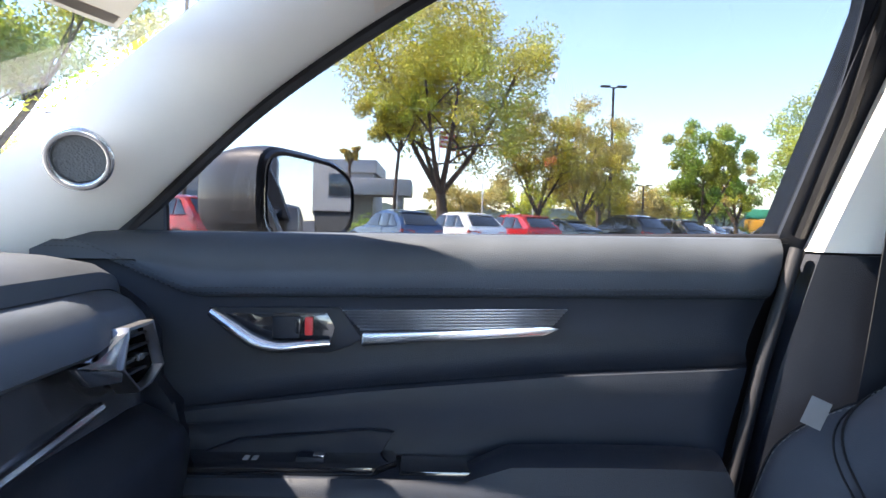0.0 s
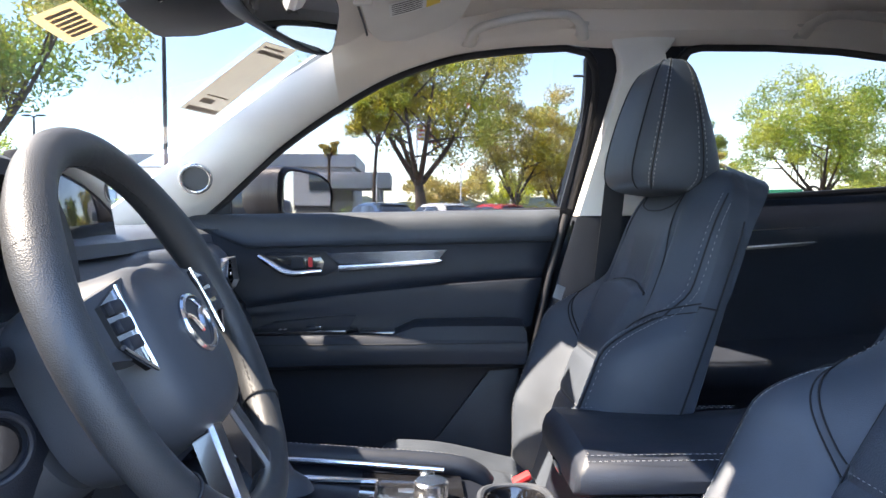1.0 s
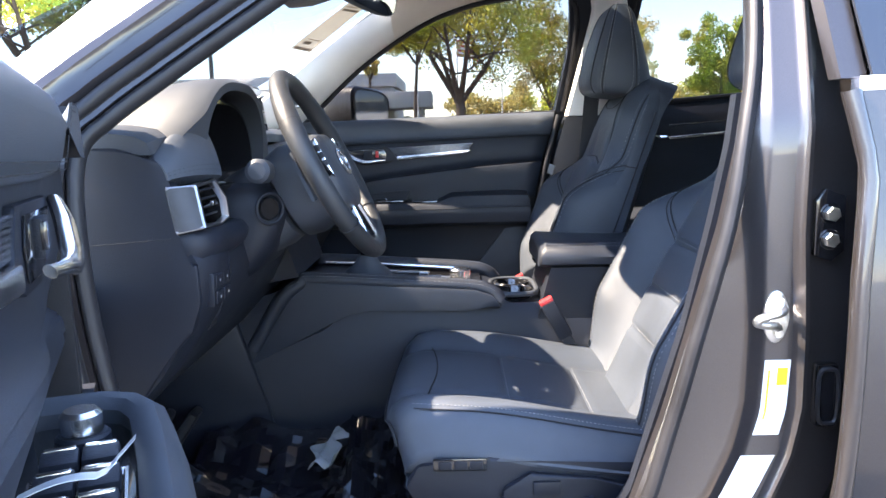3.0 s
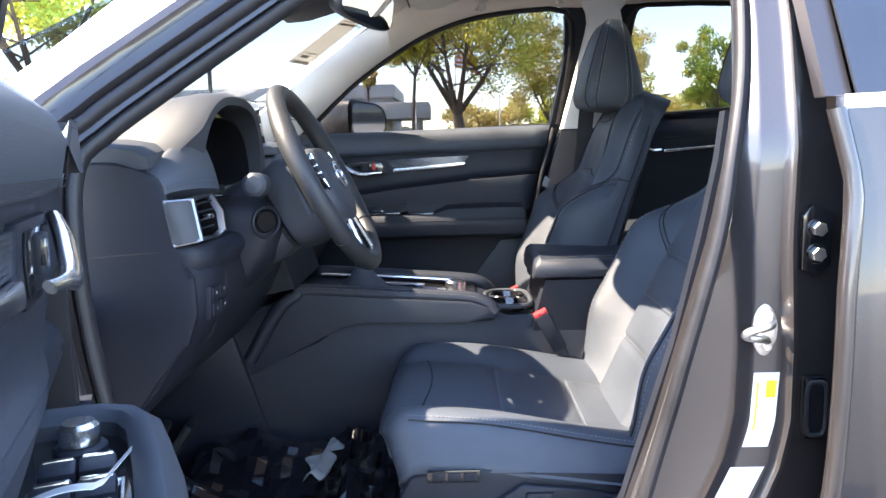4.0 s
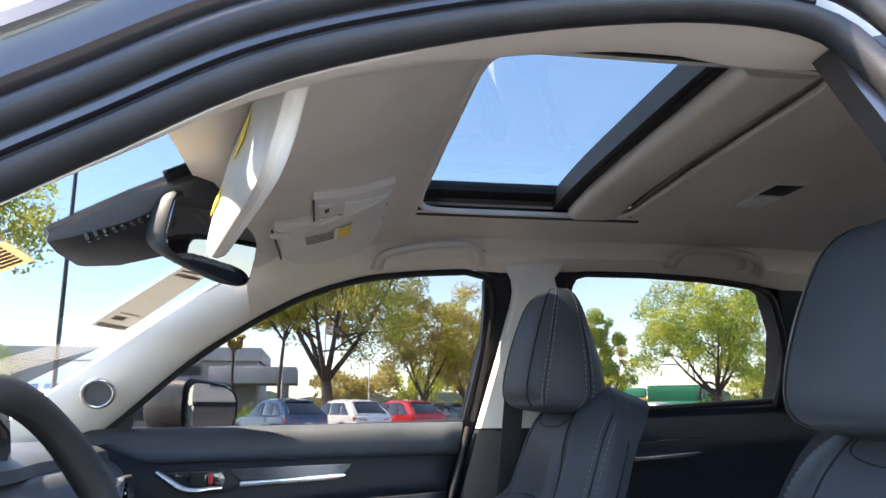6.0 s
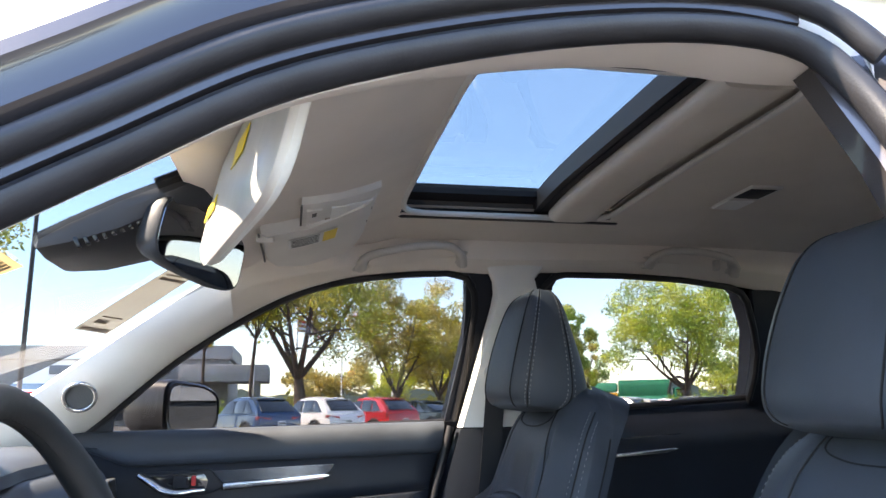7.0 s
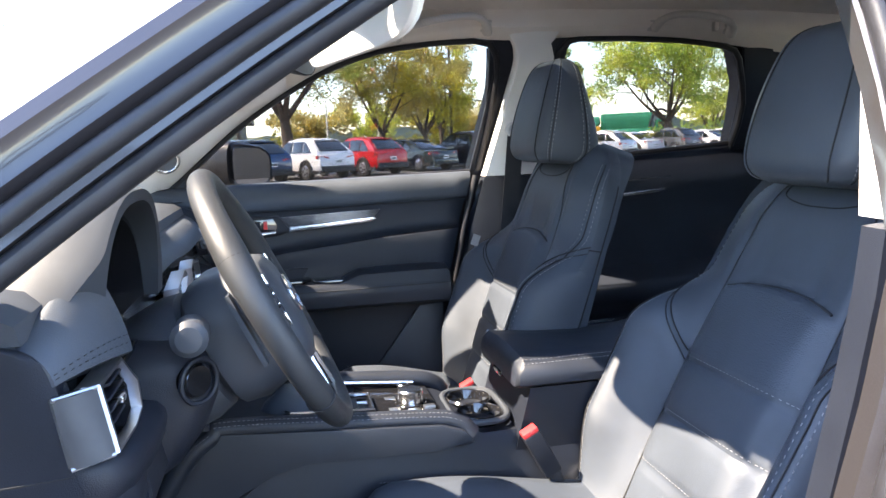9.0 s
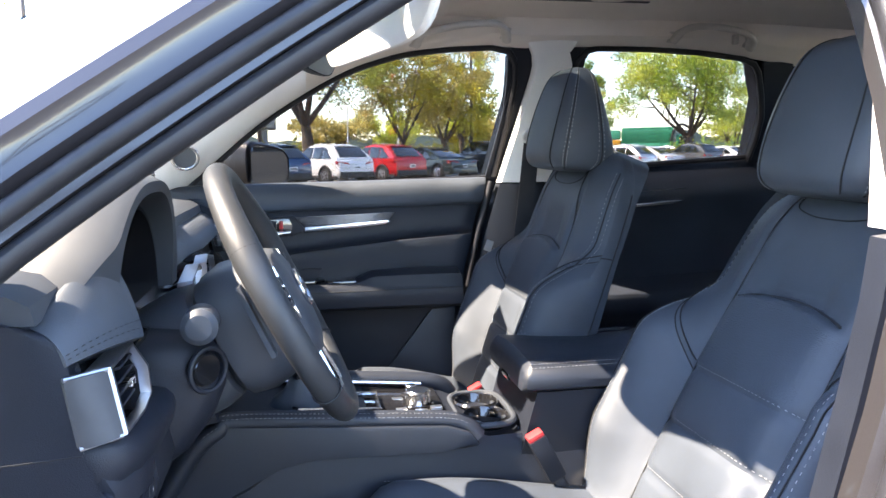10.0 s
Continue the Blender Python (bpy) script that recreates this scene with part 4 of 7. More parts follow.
# ---- seats ----
def seat(y0, xc, xb, lean, label, power):
    """A front seat: xc the cushion's front, xb where back and cushion meet, lean of the back in degrees."""
    s = thing("front_seat", label, "seat", (xb - 0.2, y0, 0.30), "front seats")
    out = 1 if y0 > 0 else -1
    L = xb + 0.10 - xc
    W = 0.262
    rise = 0.030 if power else 0.010

    def top(u, v):
        a = abs(u)
        x = xc + L * v + 0.040 * a ** 4 * (1 - v) ** 3
        z = 0.578 + 0.022 * (1 - v) ** 2 - 0.045 * smooth(0.2, 0.9, v)
        z += rise * smooth(0.50, 0.80, a) * (0.55 + 0.45 * v)
        z -= 0.060 * max(0, (a - 0.80) / 0.20) ** 2.2
        z -= 0.006 * math.exp(-((a - 0.52) / 0.035) ** 2)
        if a < 0.5:
            for q in (0.36, 0.62, 0.82):
                z -= 0.0045 * math.exp(-((v - q) / 0.012) ** 2)
        return Vector((x, y0 + W * u * (1 - 0.05 * (1 - v) ** 3), z))

    us = [-1 + 2 * k / 40 for k in range(41)]
    rings = []
    for v, drop, pull in [(0, 0.085, 0.0), (0.0, 0.05, -0.012), (0.012, 0.026, -0.010), (0.04, 0.009, -0.006), (0.08, 0.001, 0)] + [(0.12 + 0.88 * k / 44, 0, 0) for k in range(45)]:
        ring = []
        for u in us:
            p = top(u, v)
            p.z -= drop
            p.x += pull
            p.y = y0 + (p.y - y0) * (1 - 0.9 * drop * abs(u))
            ring.append(p)
        e0, e1 = ring[0], ring[-1]
        lo = 0.50
        side = lambda e, d: [Vector((e.x, e.y + d * q, e.z + (lo - e.z) * t)) for t, q in ((0.12, 0.004), (0.35, 0.008), (0.7, 0.004), (1, -0.006))]
        ring += side(e1, 1) + side(e0, -1)[::-1]
        rings.append(ring)
    cushion = tp("cushion", loft(rings), LEATHER, s, "black leather seat cushion")
    # seams of the cushion
    for sgn in (-1, 1):
        line = [top(0.52 * sgn, 0.10 + 0.9 * k / 40) + Vector((0, 0, 0.0012)) for k in range(41)]
        tp("seam", tube(line, 0.0014, 6), SEAM, cushion)
        edge = [top(0.90 * sgn, 0.04 + 0.96 * k / 40) + Vector((0, 0.001 * sgn, 0.0015)) for k in range(41)]
        tp("seam", tube(edge, 0.0013, 6), SEAM, cushion)
        tp("stitching", dashes([top(0.875 * sgn, 0.04 + 0.96 * k / 40) + Vector((0, 0, 0.0006)) for k in range(41)]), STITCH, cushion, "pale grey stitching")
    for q in (0.36, 0.62, 0.82):
        row = [top(-0.5 + k / 20, q) + Vector((0.004, 0, 0.0016)) for k in range(21)]
        tp("stitching", dashes(row), STITCH, cushion, "pale grey stitching")
    front = [top(-0.55 + 1.1 * k / 20, 0.14 - 0.03 * (2 * k / 20 - 1) ** 2) + Vector((0, 0, 0.001)) for k in range(21)]
    tp("seam", tube(front, 0.0014, 6), SEAM, cushion)
    nose = [top(-0.93 + 1.86 * k / 30, 0.0) + Vector((-0.0135, 0, -0.05)) for k in range(31)]
    tp("seam", tube(nose, 0.0018, 6), SEAM, cushion)

    # back
    r = radians(lean)
    ax, fw = Vector((math.sin(r), 0, math.cos(r))), Vector((-math.cos(r), 0, math.sin(r)))
    base = Vector((xb - 0.015, y0, 0.56))
    H = 0.65

    def wid(t):
        return lerp([(-0.06, 0.235), (0.0, 0.248), (0.12, 0.262), (0.27, 0.268), (0.40, 0.258), (0.48, 0.250), (0.54, 0.242), (0.58, 0.230), (0.61, 0.212), (0.635, 0.182), (0.65, 0.14)], t)

    def face(u, t):
        a = abs(u)
        up = smooth(0.285, 0.445, t)
        d = 0.074 * smooth(0.50, 0.88, a) * (1 - up) * (0.45 + 0.55 * smooth(-0.04, 0.12, t))
        d -= 0.030 * smooth(0.45, 1.0, a) ** 1.3 * up
        d += 0.014 * math.sin(math.pi * min(1, max(0, t / 0.42))) * (1 - smooth(0.30, 0.52, a))
        crown = 0.418 - 0.09 * a * a
        d += 0.013 * (1 - smooth(0.40, 0.50, a)) * (1 - smooth(crown - 0.004, crown + 0.016, t))
        d -= 0.008 * (1 - smooth(0.20, 0.36, a)) * smooth(0.412, 0.432, t) * (1 - smooth(0.44, 0.53, t))
        d -= (0.036 + 0.014 * up) * max(0, (a - 0.85) / 0.15) ** 2.2
        d -= 0.008 * math.exp(-((t - crown - 0.006) / 0.006) ** 2) * (1 - smooth(0.42, 0.48, a))
        d -= 0.006 * math.exp(-((a - 0.53) / 0.030) ** 2) * (1 - smooth(0.50, 0.58, t))
        if 0.52 < a < 0.98:
            d -= 0.006 * math.exp(-((t - dart(a)) / 0.009) ** 2) * smooth(0.52, 0.58, a)
        d -= 0.036 * max(0, (t - 0.52) / 0.13) ** 2.2
        if a < 0.52:
            for q in (0.085, 0.175, 0.268):
                d -= 0.005 * math.exp(-((t - q) / 0.007) ** 2)
        return base + ax * t + fw * d + Vector((0, wid(t) * u, 0))

    def dart(a):
        return 0.262 + 0.145 * max(0, (a - 0.53) / 0.43) ** 1.2

    wide = [-1 + 2 * k / 72 for k in range(73)]
    rings = []
    for k in range(101):
        t = -0.06 + (H + 0.06) * k / 100
        ring = [face(u, t) for u in wide]
        th = 0.115 - 0.03 * t / H
        w = wid(t)
        shy = 0.25 * smooth(0.30, 0.45, t)
        back = [base + ax * t - fw * (th * max(q, shy)) + Vector((0, w * g, 0)) for g, q in ((1.02, 0.18 + shy), (1.03, 0.50 + shy * 0.5), (1.0, 0.82), (0.85, 1.0), (0.5, 1.06), (0, 1.08), (-0.5, 1.06), (-0.85, 1.0), (-1.0, 0.82), (-1.03, 0.50 + shy * 0.5), (-1.02, 0.18 + shy))]
        rings.append(ring + back)
    back_ = tp("backrest", loft(rings), LEATHER, s, "black leather backrest with raised bolsters")
    for sgn in (-1, 1):
        tp("seam", tube([face(0.53 * sgn * (1 - 0.14 * smooth(0.44, 0.60, t)), t) + fw * 0.0010 for t in [-0.02 + 0.62 * k / 60 for k in range(61)]], 0.0013, 6), SEAM, back_)
        for o in (0.0, 0.016):
            tp("seam", tube([face(sgn * q, dart(q) + o) + fw * 0.0012 for q in [0.54 + 0.42 * k / 24 for k in range(25)]], 0.0013, 6), SEAM, back_)
        tp("seam", tube([face(0.90 * sgn, t) + fw * 0.0012 for t in [-0.04 + 0.64 * k / 50 for k in range(51)]], 0.0014, 6), SEAM, back_)
        for o in (0.870, 0.925):
            tp("stitching", dashes([face(o * sgn, t) + fw * 0.0008 for t in [-0.04 + 0.64 * k / 60 for k in range(61)]], 0.004, 0.003, 0.0006), STITCH, back_, "pale grey stitching")
        side = [base + ax * t - fw * 0.062 + Vector((0, sgn * wid(t) * 1.043, 0)) for t in [-0.02 + 0.58 * k / 30 for k in range(31)]]
        tp("seam", tube(side, 0.0015, 6), SEAM, back_)
        tp("seam", tube([face(0.96 * sgn, 0.407) + fw * 0.001, base + ax * 0.415 - fw * 0.035 + Vector((0, sgn * wid(0.415) * 1.040, 0)), base + ax * 0.42 - fw * 0.064 + Vector((0, sgn * wid(0.42) * 1.043, 0))], 0.0014, 6), SEAM, back_)
    for q in (0.085, 0.175, 0.268):
        tp("stitching", dashes([face(-0.5 + k / 30, q + 0.006) + fw * 0.0008 for k in range(31)], 0.004, 0.003, 0.0006), STITCH, back_, "pale grey stitching")
    arch = [face(u, 0.424 - 0.09 * u * u) + fw * 0.0010 for u in [-0.46 + 0.92 * k / 30 for k in range(31)]]
    tp("seam", tube(arch, 0.0022, 6), SEAM, back_)
    yoke = [face(0.42 * g, t) + fw * 0.001 for g, t in ((-1, 0.61), (-0.95, 0.575), (-0.5, 0.560), (0, 0.557), (0.5, 0.560), (0.95, 0.575), (1, 0.61))]
    tp("seam", tube(spl(yoke, 30), 0.0012, 6), SEAM, back_)
    tp("insert", sheet(lambda u, v: face(-0.44 + 0.88 * u, 0.281 + (0.128 - 0.09 * (0.88 * (u - 0.5)) ** 2) * v) + fw * 0.0010, 40, 20), PERF, back_, "finely perforated leather insert")

    # head restraint
    hb = base + ax * (H - 0.070) + fw * 0.026
    hr = radians(lean * 0.35)
    hax, hfw = Vector((math.sin(hr), 0, math.cos(hr))), Vector((-math.cos(hr), 0, math.sin(hr)))
    rings = []
    prof = [(0.0, 0.085, 0.030, 0.052), (0.008, 0.114, 0.050, 0.084), (0.030, 0.127, 0.061, 0.106), (0.07, 0.131, 0.060, 0.098), (0.12, 0.128, 0.053, 0.079), (0.165, 0.119, 0.044, 0.060), (0.20, 0.107, 0.035, 0.045), (0.221, 0.092, 0.026, 0.034), (0.232, 0.072, 0.016, 0.023), (0.2365, 0.040, 0.007, 0.012)]
    smoothprof = spl([(a, b, c) for a, b, c, d in prof], 36), spl([(a, d, 0) for a, b, c, d in prof], 36)
    def head_pt(i, ang):
        a, w, f = smoothprof[0][i]
        d = smoothprof[1][i][1]
        c, q = math.cos(ang), math.sin(ang)
        depth = (f if q > 0 else d) * math.copysign(abs(q) ** 0.55, q)
        return hb + hax * a + hfw * depth + Vector((0, w * math.copysign(abs(c) ** 0.55, c), 0))
    for i in range(37):
        rings.append([head_pt(i, k * math.tau / 40) for k in range(40)])
    hd = tp("headrest", loft(rings), LEATHER, s, "tall black leather head restraint")
    for sgn in (-1, 1):
        for ang, st in ((1.0, 1), (0.32, 2), (-0.28, 2)):
            a = ang if sgn > 0 else math.pi - ang
            ln = [head_pt(i, a) + (head_pt(i, a) - (hb + hax * smoothprof[0][i][0])).normalized() * 0.0012 for i in range(2, 36)]
            tp("seam", tube(ln, 0.0013, 6), SEAM, hd)
            if st == 2:
                for off in (-0.075, 0.075):
                    ln2 = [head_pt(i, a + off) + (head_pt(i, a + off) - (hb + hax * smoothprof[0][i][0])).normalized() * 0.0006 for i in range(4, 36)]
                    tp("stitching", dashes(ln2, 0.0042, 0.003, 0.0008), STITCH, hd, "pale grey double stitching")

    # base: side valance, runners, controls
    for sgn in (-1, 1):
        yy = y0 + sgn * (W + 0.004)
        val = [(xc + 0.03, yy, 0.49), (xc + 0.05, yy, 0.525), (xc + 0.16, yy, 0.538), (xc + 0.24, yy, 0.530), (xb - 0.02, yy, 0.515), (xb + 0.08, yy, 0.535), (xb + 0.10, yy, 0.45), (xb + 0.04, yy, 0.39), (xc + 0.08, yy, 0.40)]
        tp("side_cover", prism(val, (0, -sgn * 0.03, 0), 0.008), HARD, s, "hard black side cover")
        tp("runner", box((xb - 0.18, y0 + sgn * 0.19, 0.335), (0.48, 0.04, 0.045), 0.006), STEEL, s, "steel seat runner")
        tp("recliner_cover", prism([(xb + 0.03 + 0.055 * math.cos(a), y0 + sgn * 0.262, 0.56 + 0.055 * math.sin(a)) for a in [k * math.tau / 24 for k in range(24)]], (0, -sgn * 0.03, 0), 0.005), HARD, s)
    tp("seat_pan", box((xb - 0.17, y0, 0.45), (0.46, 0.46, 0.10), 0.02), CARPET, s)
    if power:
        yy = y0 + out * (W + 0.005)
        panel = tp("memory_panel", box((xc + 0.115, yy + out * 0.001, 0.528), (0.082, 0.006, 0.020), 0.003), GLOSS, s)
        for k in range(3):
            tp("memory_button", box((xc + 0.092 + 0.024 * k, yy + out * 0.004, 0.528), (0.020, 0.005, 0.013), 0.002), HARD, panel)
        plinth = tp("control_plinth", prism([(xc + 0.17, yy, 0.43), (xc + 0.18, yy, 0.49), (xc + 0.22, yy, 0.516), (xc + 0.32, yy, 0.505), (xb - 0.03, yy, 0.48), (xb - 0.01, yy, 0.43)], (0, out * 0.012, 0), 0.005), HARD, s)
        tp("lumbar_switch", box((xc + 0.245, yy + out * 0.014, 0.494), (0.042, 0.008, 0.022), 0.006), HARD, plinth)
        tp("recline_switch", prism([(xc + 0.30, yy + out * 0.012, 0.478), (xc + 0.315, yy + out * 0.012, 0.482), (xc + 0.300, yy + out * 0.012, 0.43), (xc + 0.285, yy + out * 0.012, 0.43)], (0, out * 0.014, 0), 0.004), HARD, plinth)
    return s


seat(0.365, 0.022, 0.368, 20.5, "black leather passenger seat with tall head restraint, sunlit lower half", False)
seat(-0.365, 0.005, 0.452, 28.0, "black leather driver's seat with pale stitching and power controls", True)
tagtab = thing("seat_tag", "small grey cloth tag on the passenger seat's edge", "tag", (0.42, 0.56, 0.91))
tp("tag", box((0.412, 0.560, 0.912), (0.020, 0.003, 0.030), 0.0006, (0, 20, -30)), STITCH, tagtab)
belt = thing("seat_belt", "black seat belt hanging from a pale ring on the pillar", "seat belt", (0.555, 0.62, 0.6))
tp("webbing", sheet(lambda u, v: (0.530 + 0.046 * u - 0.05 * v, 0.632 - 0.008 * math.sin(3 * v) + 0.045 * v, 1.185 - 0.55 * v), 3, 16, (0, 0.002, 0)), RUBBER, belt, "black woven webbing")
tp("ring", tube([(0.553 + 0.026 * math.cos(a), 0.626, 1.196 + 0.016 * math.sin(a)) for a in [k * math.tau / 24 for k in range(24)]], 0.006, 8, True), TRIMGREY, belt, "pale plastic belt ring")
tp("bolt_cap", cyl((0.553, 0.640, 1.205), (0.553, 0.622, 1.203), 0.013, 20, 0.004), TRIMGREY, belt, "round pale bolt cap")

bench = thing("rear_bench", "black leather rear bench seat in shade", "seat", (1.3, 0, 0.3))
tp("cushion", loft([[(1.02 + dx, y * w, z) for y, z in ((-0.66, 0.40), (-0.67, 0.58), (-0.62, 0.63), (-0.3, 0.615), (0, 0.625), (0.3, 0.615), (0.62, 0.63), (0.67, 0.58), (0.66, 0.40))] for dx, w in ((0, 0.96), (0.02, 1), (0.25, 1), (0.5, 1))]), LEATHER, bench)
tp("backrest", loft([[(1.47 + 0.25 * t + d, y, 0.58 + 0.56 * t) for y, d in ((-0.66, 0.03), (-0.62, 0), (-0.3, 0.015), (0, 0.0), (0.3, 0.015), (0.62, 0), (0.66, 0.03), (0.66, 0.14), (-0.66, 0.14))] for t in (0, 0.1, 0.5, 0.9, 1)]), LEATHER, bench)
for y in (-0.42, 0.42):
    tp("headrest", box((1.76, y, 1.24), (0.10, 0.26, 0.17), 0.04, (0, 12, 0), seg=4), LEATHER, bench)

# ---- dashboard ----
dash = thing("dashboard", "black soft-touch dashboard with silver vent frames", "dashboard", (-0.4, 0, 0.6))
UP = [(-0.86, 0.995), (-0.70, 1.035), (-0.55, 1.054), (-0.42, 1.056), (-0.36, 1.053), (-0.318, 1.047), (-0.300, 1.037), (-0.296, 1.020)]
MID = [(-0.312, 1.019), (-0.298, 1.012), (-0.286, 1.000), (-0.278, 0.986), (-0.276, 0.977), (-0.282, 0.972)]
BAND = [(-0.283, 0.972), (-0.287, 0.968), (-0.290, 0.915), (-0.284, 0.898)]
LOW = [(-0.282, 0.899), (-0.262, 0.890), (-0.240, 0.875), (-0.232, 0.860), (-0.236, 0.800), (-0.255, 0.760), (-0.300, 0.690), (-0.345, 0.640), (-0.55, 0.60), (-0.86, 0.58)]


def along(prof, ya, yb, n=28, drop=0.034, shift=lambda y: 0.0):
    rings = []
    for k in range(n + 1):
        y = ya + (yb - ya) * k / n
        e = max(0, (abs(y) - 0.55) / 0.15)
        c = max(0, (-0.600 - y) / 0.042) if prof is LOW else 0
        f = 0.0 if prof is LOW and y < 0 else 0.035 * e * e
        rings.append([(x - f - 0.020 * c * c + shift(y), y, z - drop * e * e) for x, z in prof] + [(-0.90, y, prof[-1][1]), (-0.90, y, prof[0][1] - 0.0)])
    return loft(rings)


well = lambda y: -0.17 * smooth(-0.545, -0.528, y) * smooth(-0.188, -0.205, y)
tp("top_pad", along(UP, -0.640, 0.695, 80, shift=lambda y: well(y) - 0.016 * smooth(0.05, 0.2, y)), SOFT, dash, "grained black top pad")
tp("upper_pad", along(MID, -0.636, 0.690, 80, shift=lambda y: well(y) + 0.014 * smooth(0.05, 0.2, y) * (1 - smooth(0.44, 0.52, y))), LEATHER, dash, "leather-covered upper pad with a seam")
tp("decor_band", along(BAND, -0.634, 0.685), WOOD, dash, "brushed dark decor band")
tp("lower_panel", along(LOW, -0.642, 0.690, 56), HARD, dash, "hard black lower panel")
tp("stitching", dashes([(-0.277, y, 0.986) for y in [0.08 + 0.02 * i for i in range(28)]]), SEAM, dash)
END = [(-0.86, 0.97), (-0.42, 1.012), (-0.345, 1.012), (-0.318, 0.992), (-0.298, 0.962), (-0.300, 0.905), (-0.272, 0.880), (-0.262, 0.840), (-0.285, 0.745), (-0.33, 0.655), (-0.345, 0.640), (-0.40, 0.62), (-0.86, 0.58)]
tp("end_panel", prism([(x, 0.700, z) for x, z in END], (0, -0.03, 0), 0.004), HARD, dash, "smooth black end panel")
NEAR_END = [(-0.86, 0.985), (-0.50, 1.022), (-0.357, 1.019), (-0.330, 1.009), (-0.300, 0.999), (-0.283, 0.984), (-0.286, 0.960), (-0.277, 0.896), (-0.269, 0.851), (-0.252, 0.848), (-0.252, 0.790), (-0.268, 0.746), (-0.310, 0.702), (-0.352, 0.640), (-0.42, 0.60), (-0.86, 0.56)]
tp("end_panel", prism([(x, -0.646, z) for x, z in NEAR_END], (0, 0.03, 0), 0.005), HARD, dash, "smooth black end panel")
tp("end_gap", prism([(-0.60, -0.6468, 0.868), (-0.276, -0.6468, 0.887), (-0.276, -0.6468, 0.8885), (-0.60, -0.6468, 0.8695)], (0, 0.004, 0)), SEAM, dash)


# instrument hood over the cluster
def arch(x, a, b, yc=-0.365, zb=0.965, n=28, p=0.75):
    pts = []
    for k in range(n + 1):
        t = math.pi * k / n
        c, s = math.cos(t), math.sin(t)
        pts.append((x, yc - a * math.copysign(abs(c) ** p, c), zb + b * abs(s) ** p))
    return pts


hood = []
for x, a, b, th in ((-0.56, 0.165, 0.075, 0.02), (-0.48, 0.185, 0.120, 0.022), (-0.38, 0.195, 0.155, 0.024), (-0.30, 0.198, 0.167, 0.024), (-0.262, 0.197, 0.166, 0.022), (-0.250, 0.192, 0.160, 0.014)):
    outer = [(px_, py + (-0.075 if py < -0.365 else 0.030) * (1 - smooth(0.965, 0.965 + b, pz_)) ** 1.5, pz_) for px_, py, pz_ in arch(x, a, b, n=40)]
    inner = arch(x, a - th, b - th, n=40)
    lean = lambda p: (p[0] - (0.10 * (1.13 - p[2]) + 0.55 * max(0, -0.545 - p[1])) * (1 if x > -0.4 else 0), p[1], p[2])
    hood.append([lean(p) for p in outer] + [lean(p) for p in inner[::-1]])
tp("instrument_hood", loft(hood), SOFT, dash, "arched black instrument hood")
cl = thing("instrument_cluster", "dark glass instrument cluster with three round dials", "gauges", (-0.36, -0.365, 1.0))
tp("face", loft([arch(-0.385, 0.186, 0.152, zb=0.950), arch(-0.375, 0.186, 0.152, zb=0.950)]), GLOSS, cl)
DIAL = mat("dial_face", (0.012, 0.012, 0.014), 0.3)
for y, r in ((-0.462, 0.044), (-0.365, 0.052), (-0.268, 0.044)):
    tp("dial", cyl((-0.376, y, 1.018), (-0.371, y, 1.018), r, 32, 0.001), DIAL, cl)
    tp("bezel", tube([(-0.370, y + r * math.cos(a), 1.018 + r * math.sin(a)) for a in [k * math.tau / 36 for k in range(36)]], 0.003, 8, True), CHROME, cl, "bright dial ring")
    for k in range(11):
        a = radians(-40 + 26 * k)
        tp("scale_mark", box((-0.3702, y + r * 0.84 * math.cos(a), 1.018 + r * 0.84 * math.sin(a)), (0.001, 0.008, 0.0016), 0.0002, (math.degrees(a), 0, 0)), WHITE, cl)
    tp("needle", box((-0.3695, y - 0.014, 1.008), (0.001, 0.03, 0.003), 0.0003, (35, 0, 0)), RED, cl, "thin red needle")
PA, PB, PC, PD = Vector((-0.318, -0.632, 1.004)), Vector((-0.287, -0.490, 1.058)), Vector((-0.238, -0.545, 0.972)), Vector((-0.283, -0.648, 0.972))


def pad_at(u, v):
    p = (PD * (1 - u) + PC * u) * (1 - v) + (PA * (1 - u) + PB * u) * v
    return p + Vector((0.55, -0.45, 0.70)).normalized() * (0.020 * math.sin(math.pi * u) ** 0.8 * (0.3 + 0.7 * v) + 0.010 * math.sin(math.pi * v) ** 0.7)


tp("side_pad", sheet(pad_at, 16, 14, (-0.05, 0.035, -0.03)), LEATHER, dash, "padded leather side of the cluster")
for q in (0.07, 0.14):
    tp("stitching", dashes([pad_at(0.02 + 0.96 * k / 24, q) + Vector((0.0006, -0.0006, 0.0006)) for k in range(25)]), SEAM, dash)
tp("cluster_floor", box((-0.315, -0.366, 0.951), (0.12, 0.345, 0.008), 0.002), GLOSS, cl, "black cluster floor")
tp("cluster_wall", loft([arch(x, k * 0.178, k * 0.146, zb=0.950, n=32) + arch(x, k * 0.172, k * 0.140, zb=0.950, n=32)[::-1] for x, k in ((-0.376, 0.93), (-0.33, 0.97), (-0.285, 1.0))]), GLOSS, cl, "gloss black cluster wall")

# centre screen
scr = thing("centre_screen", "black tablet-like centre screen reflecting the lot", "screen", (-0.335, -0.03, 1.03))
tp("housing", box((-0.334, -0.02, 1.092), (0.020, 0.262, 0.112), 0.006, (0, -8, 3)), HARD, scr)
tp("display", box((-0.3228, -0.0195, 1.0935), (0.002, 0.244, 0.098), 0.0006, (0, -8, 3)), SCREEN, scr, "glossy dark display")
tp("foot", box((-0.345, -0.02, 1.042), (0.05, 0.16, 0.03), 0.006), HARD, scr)


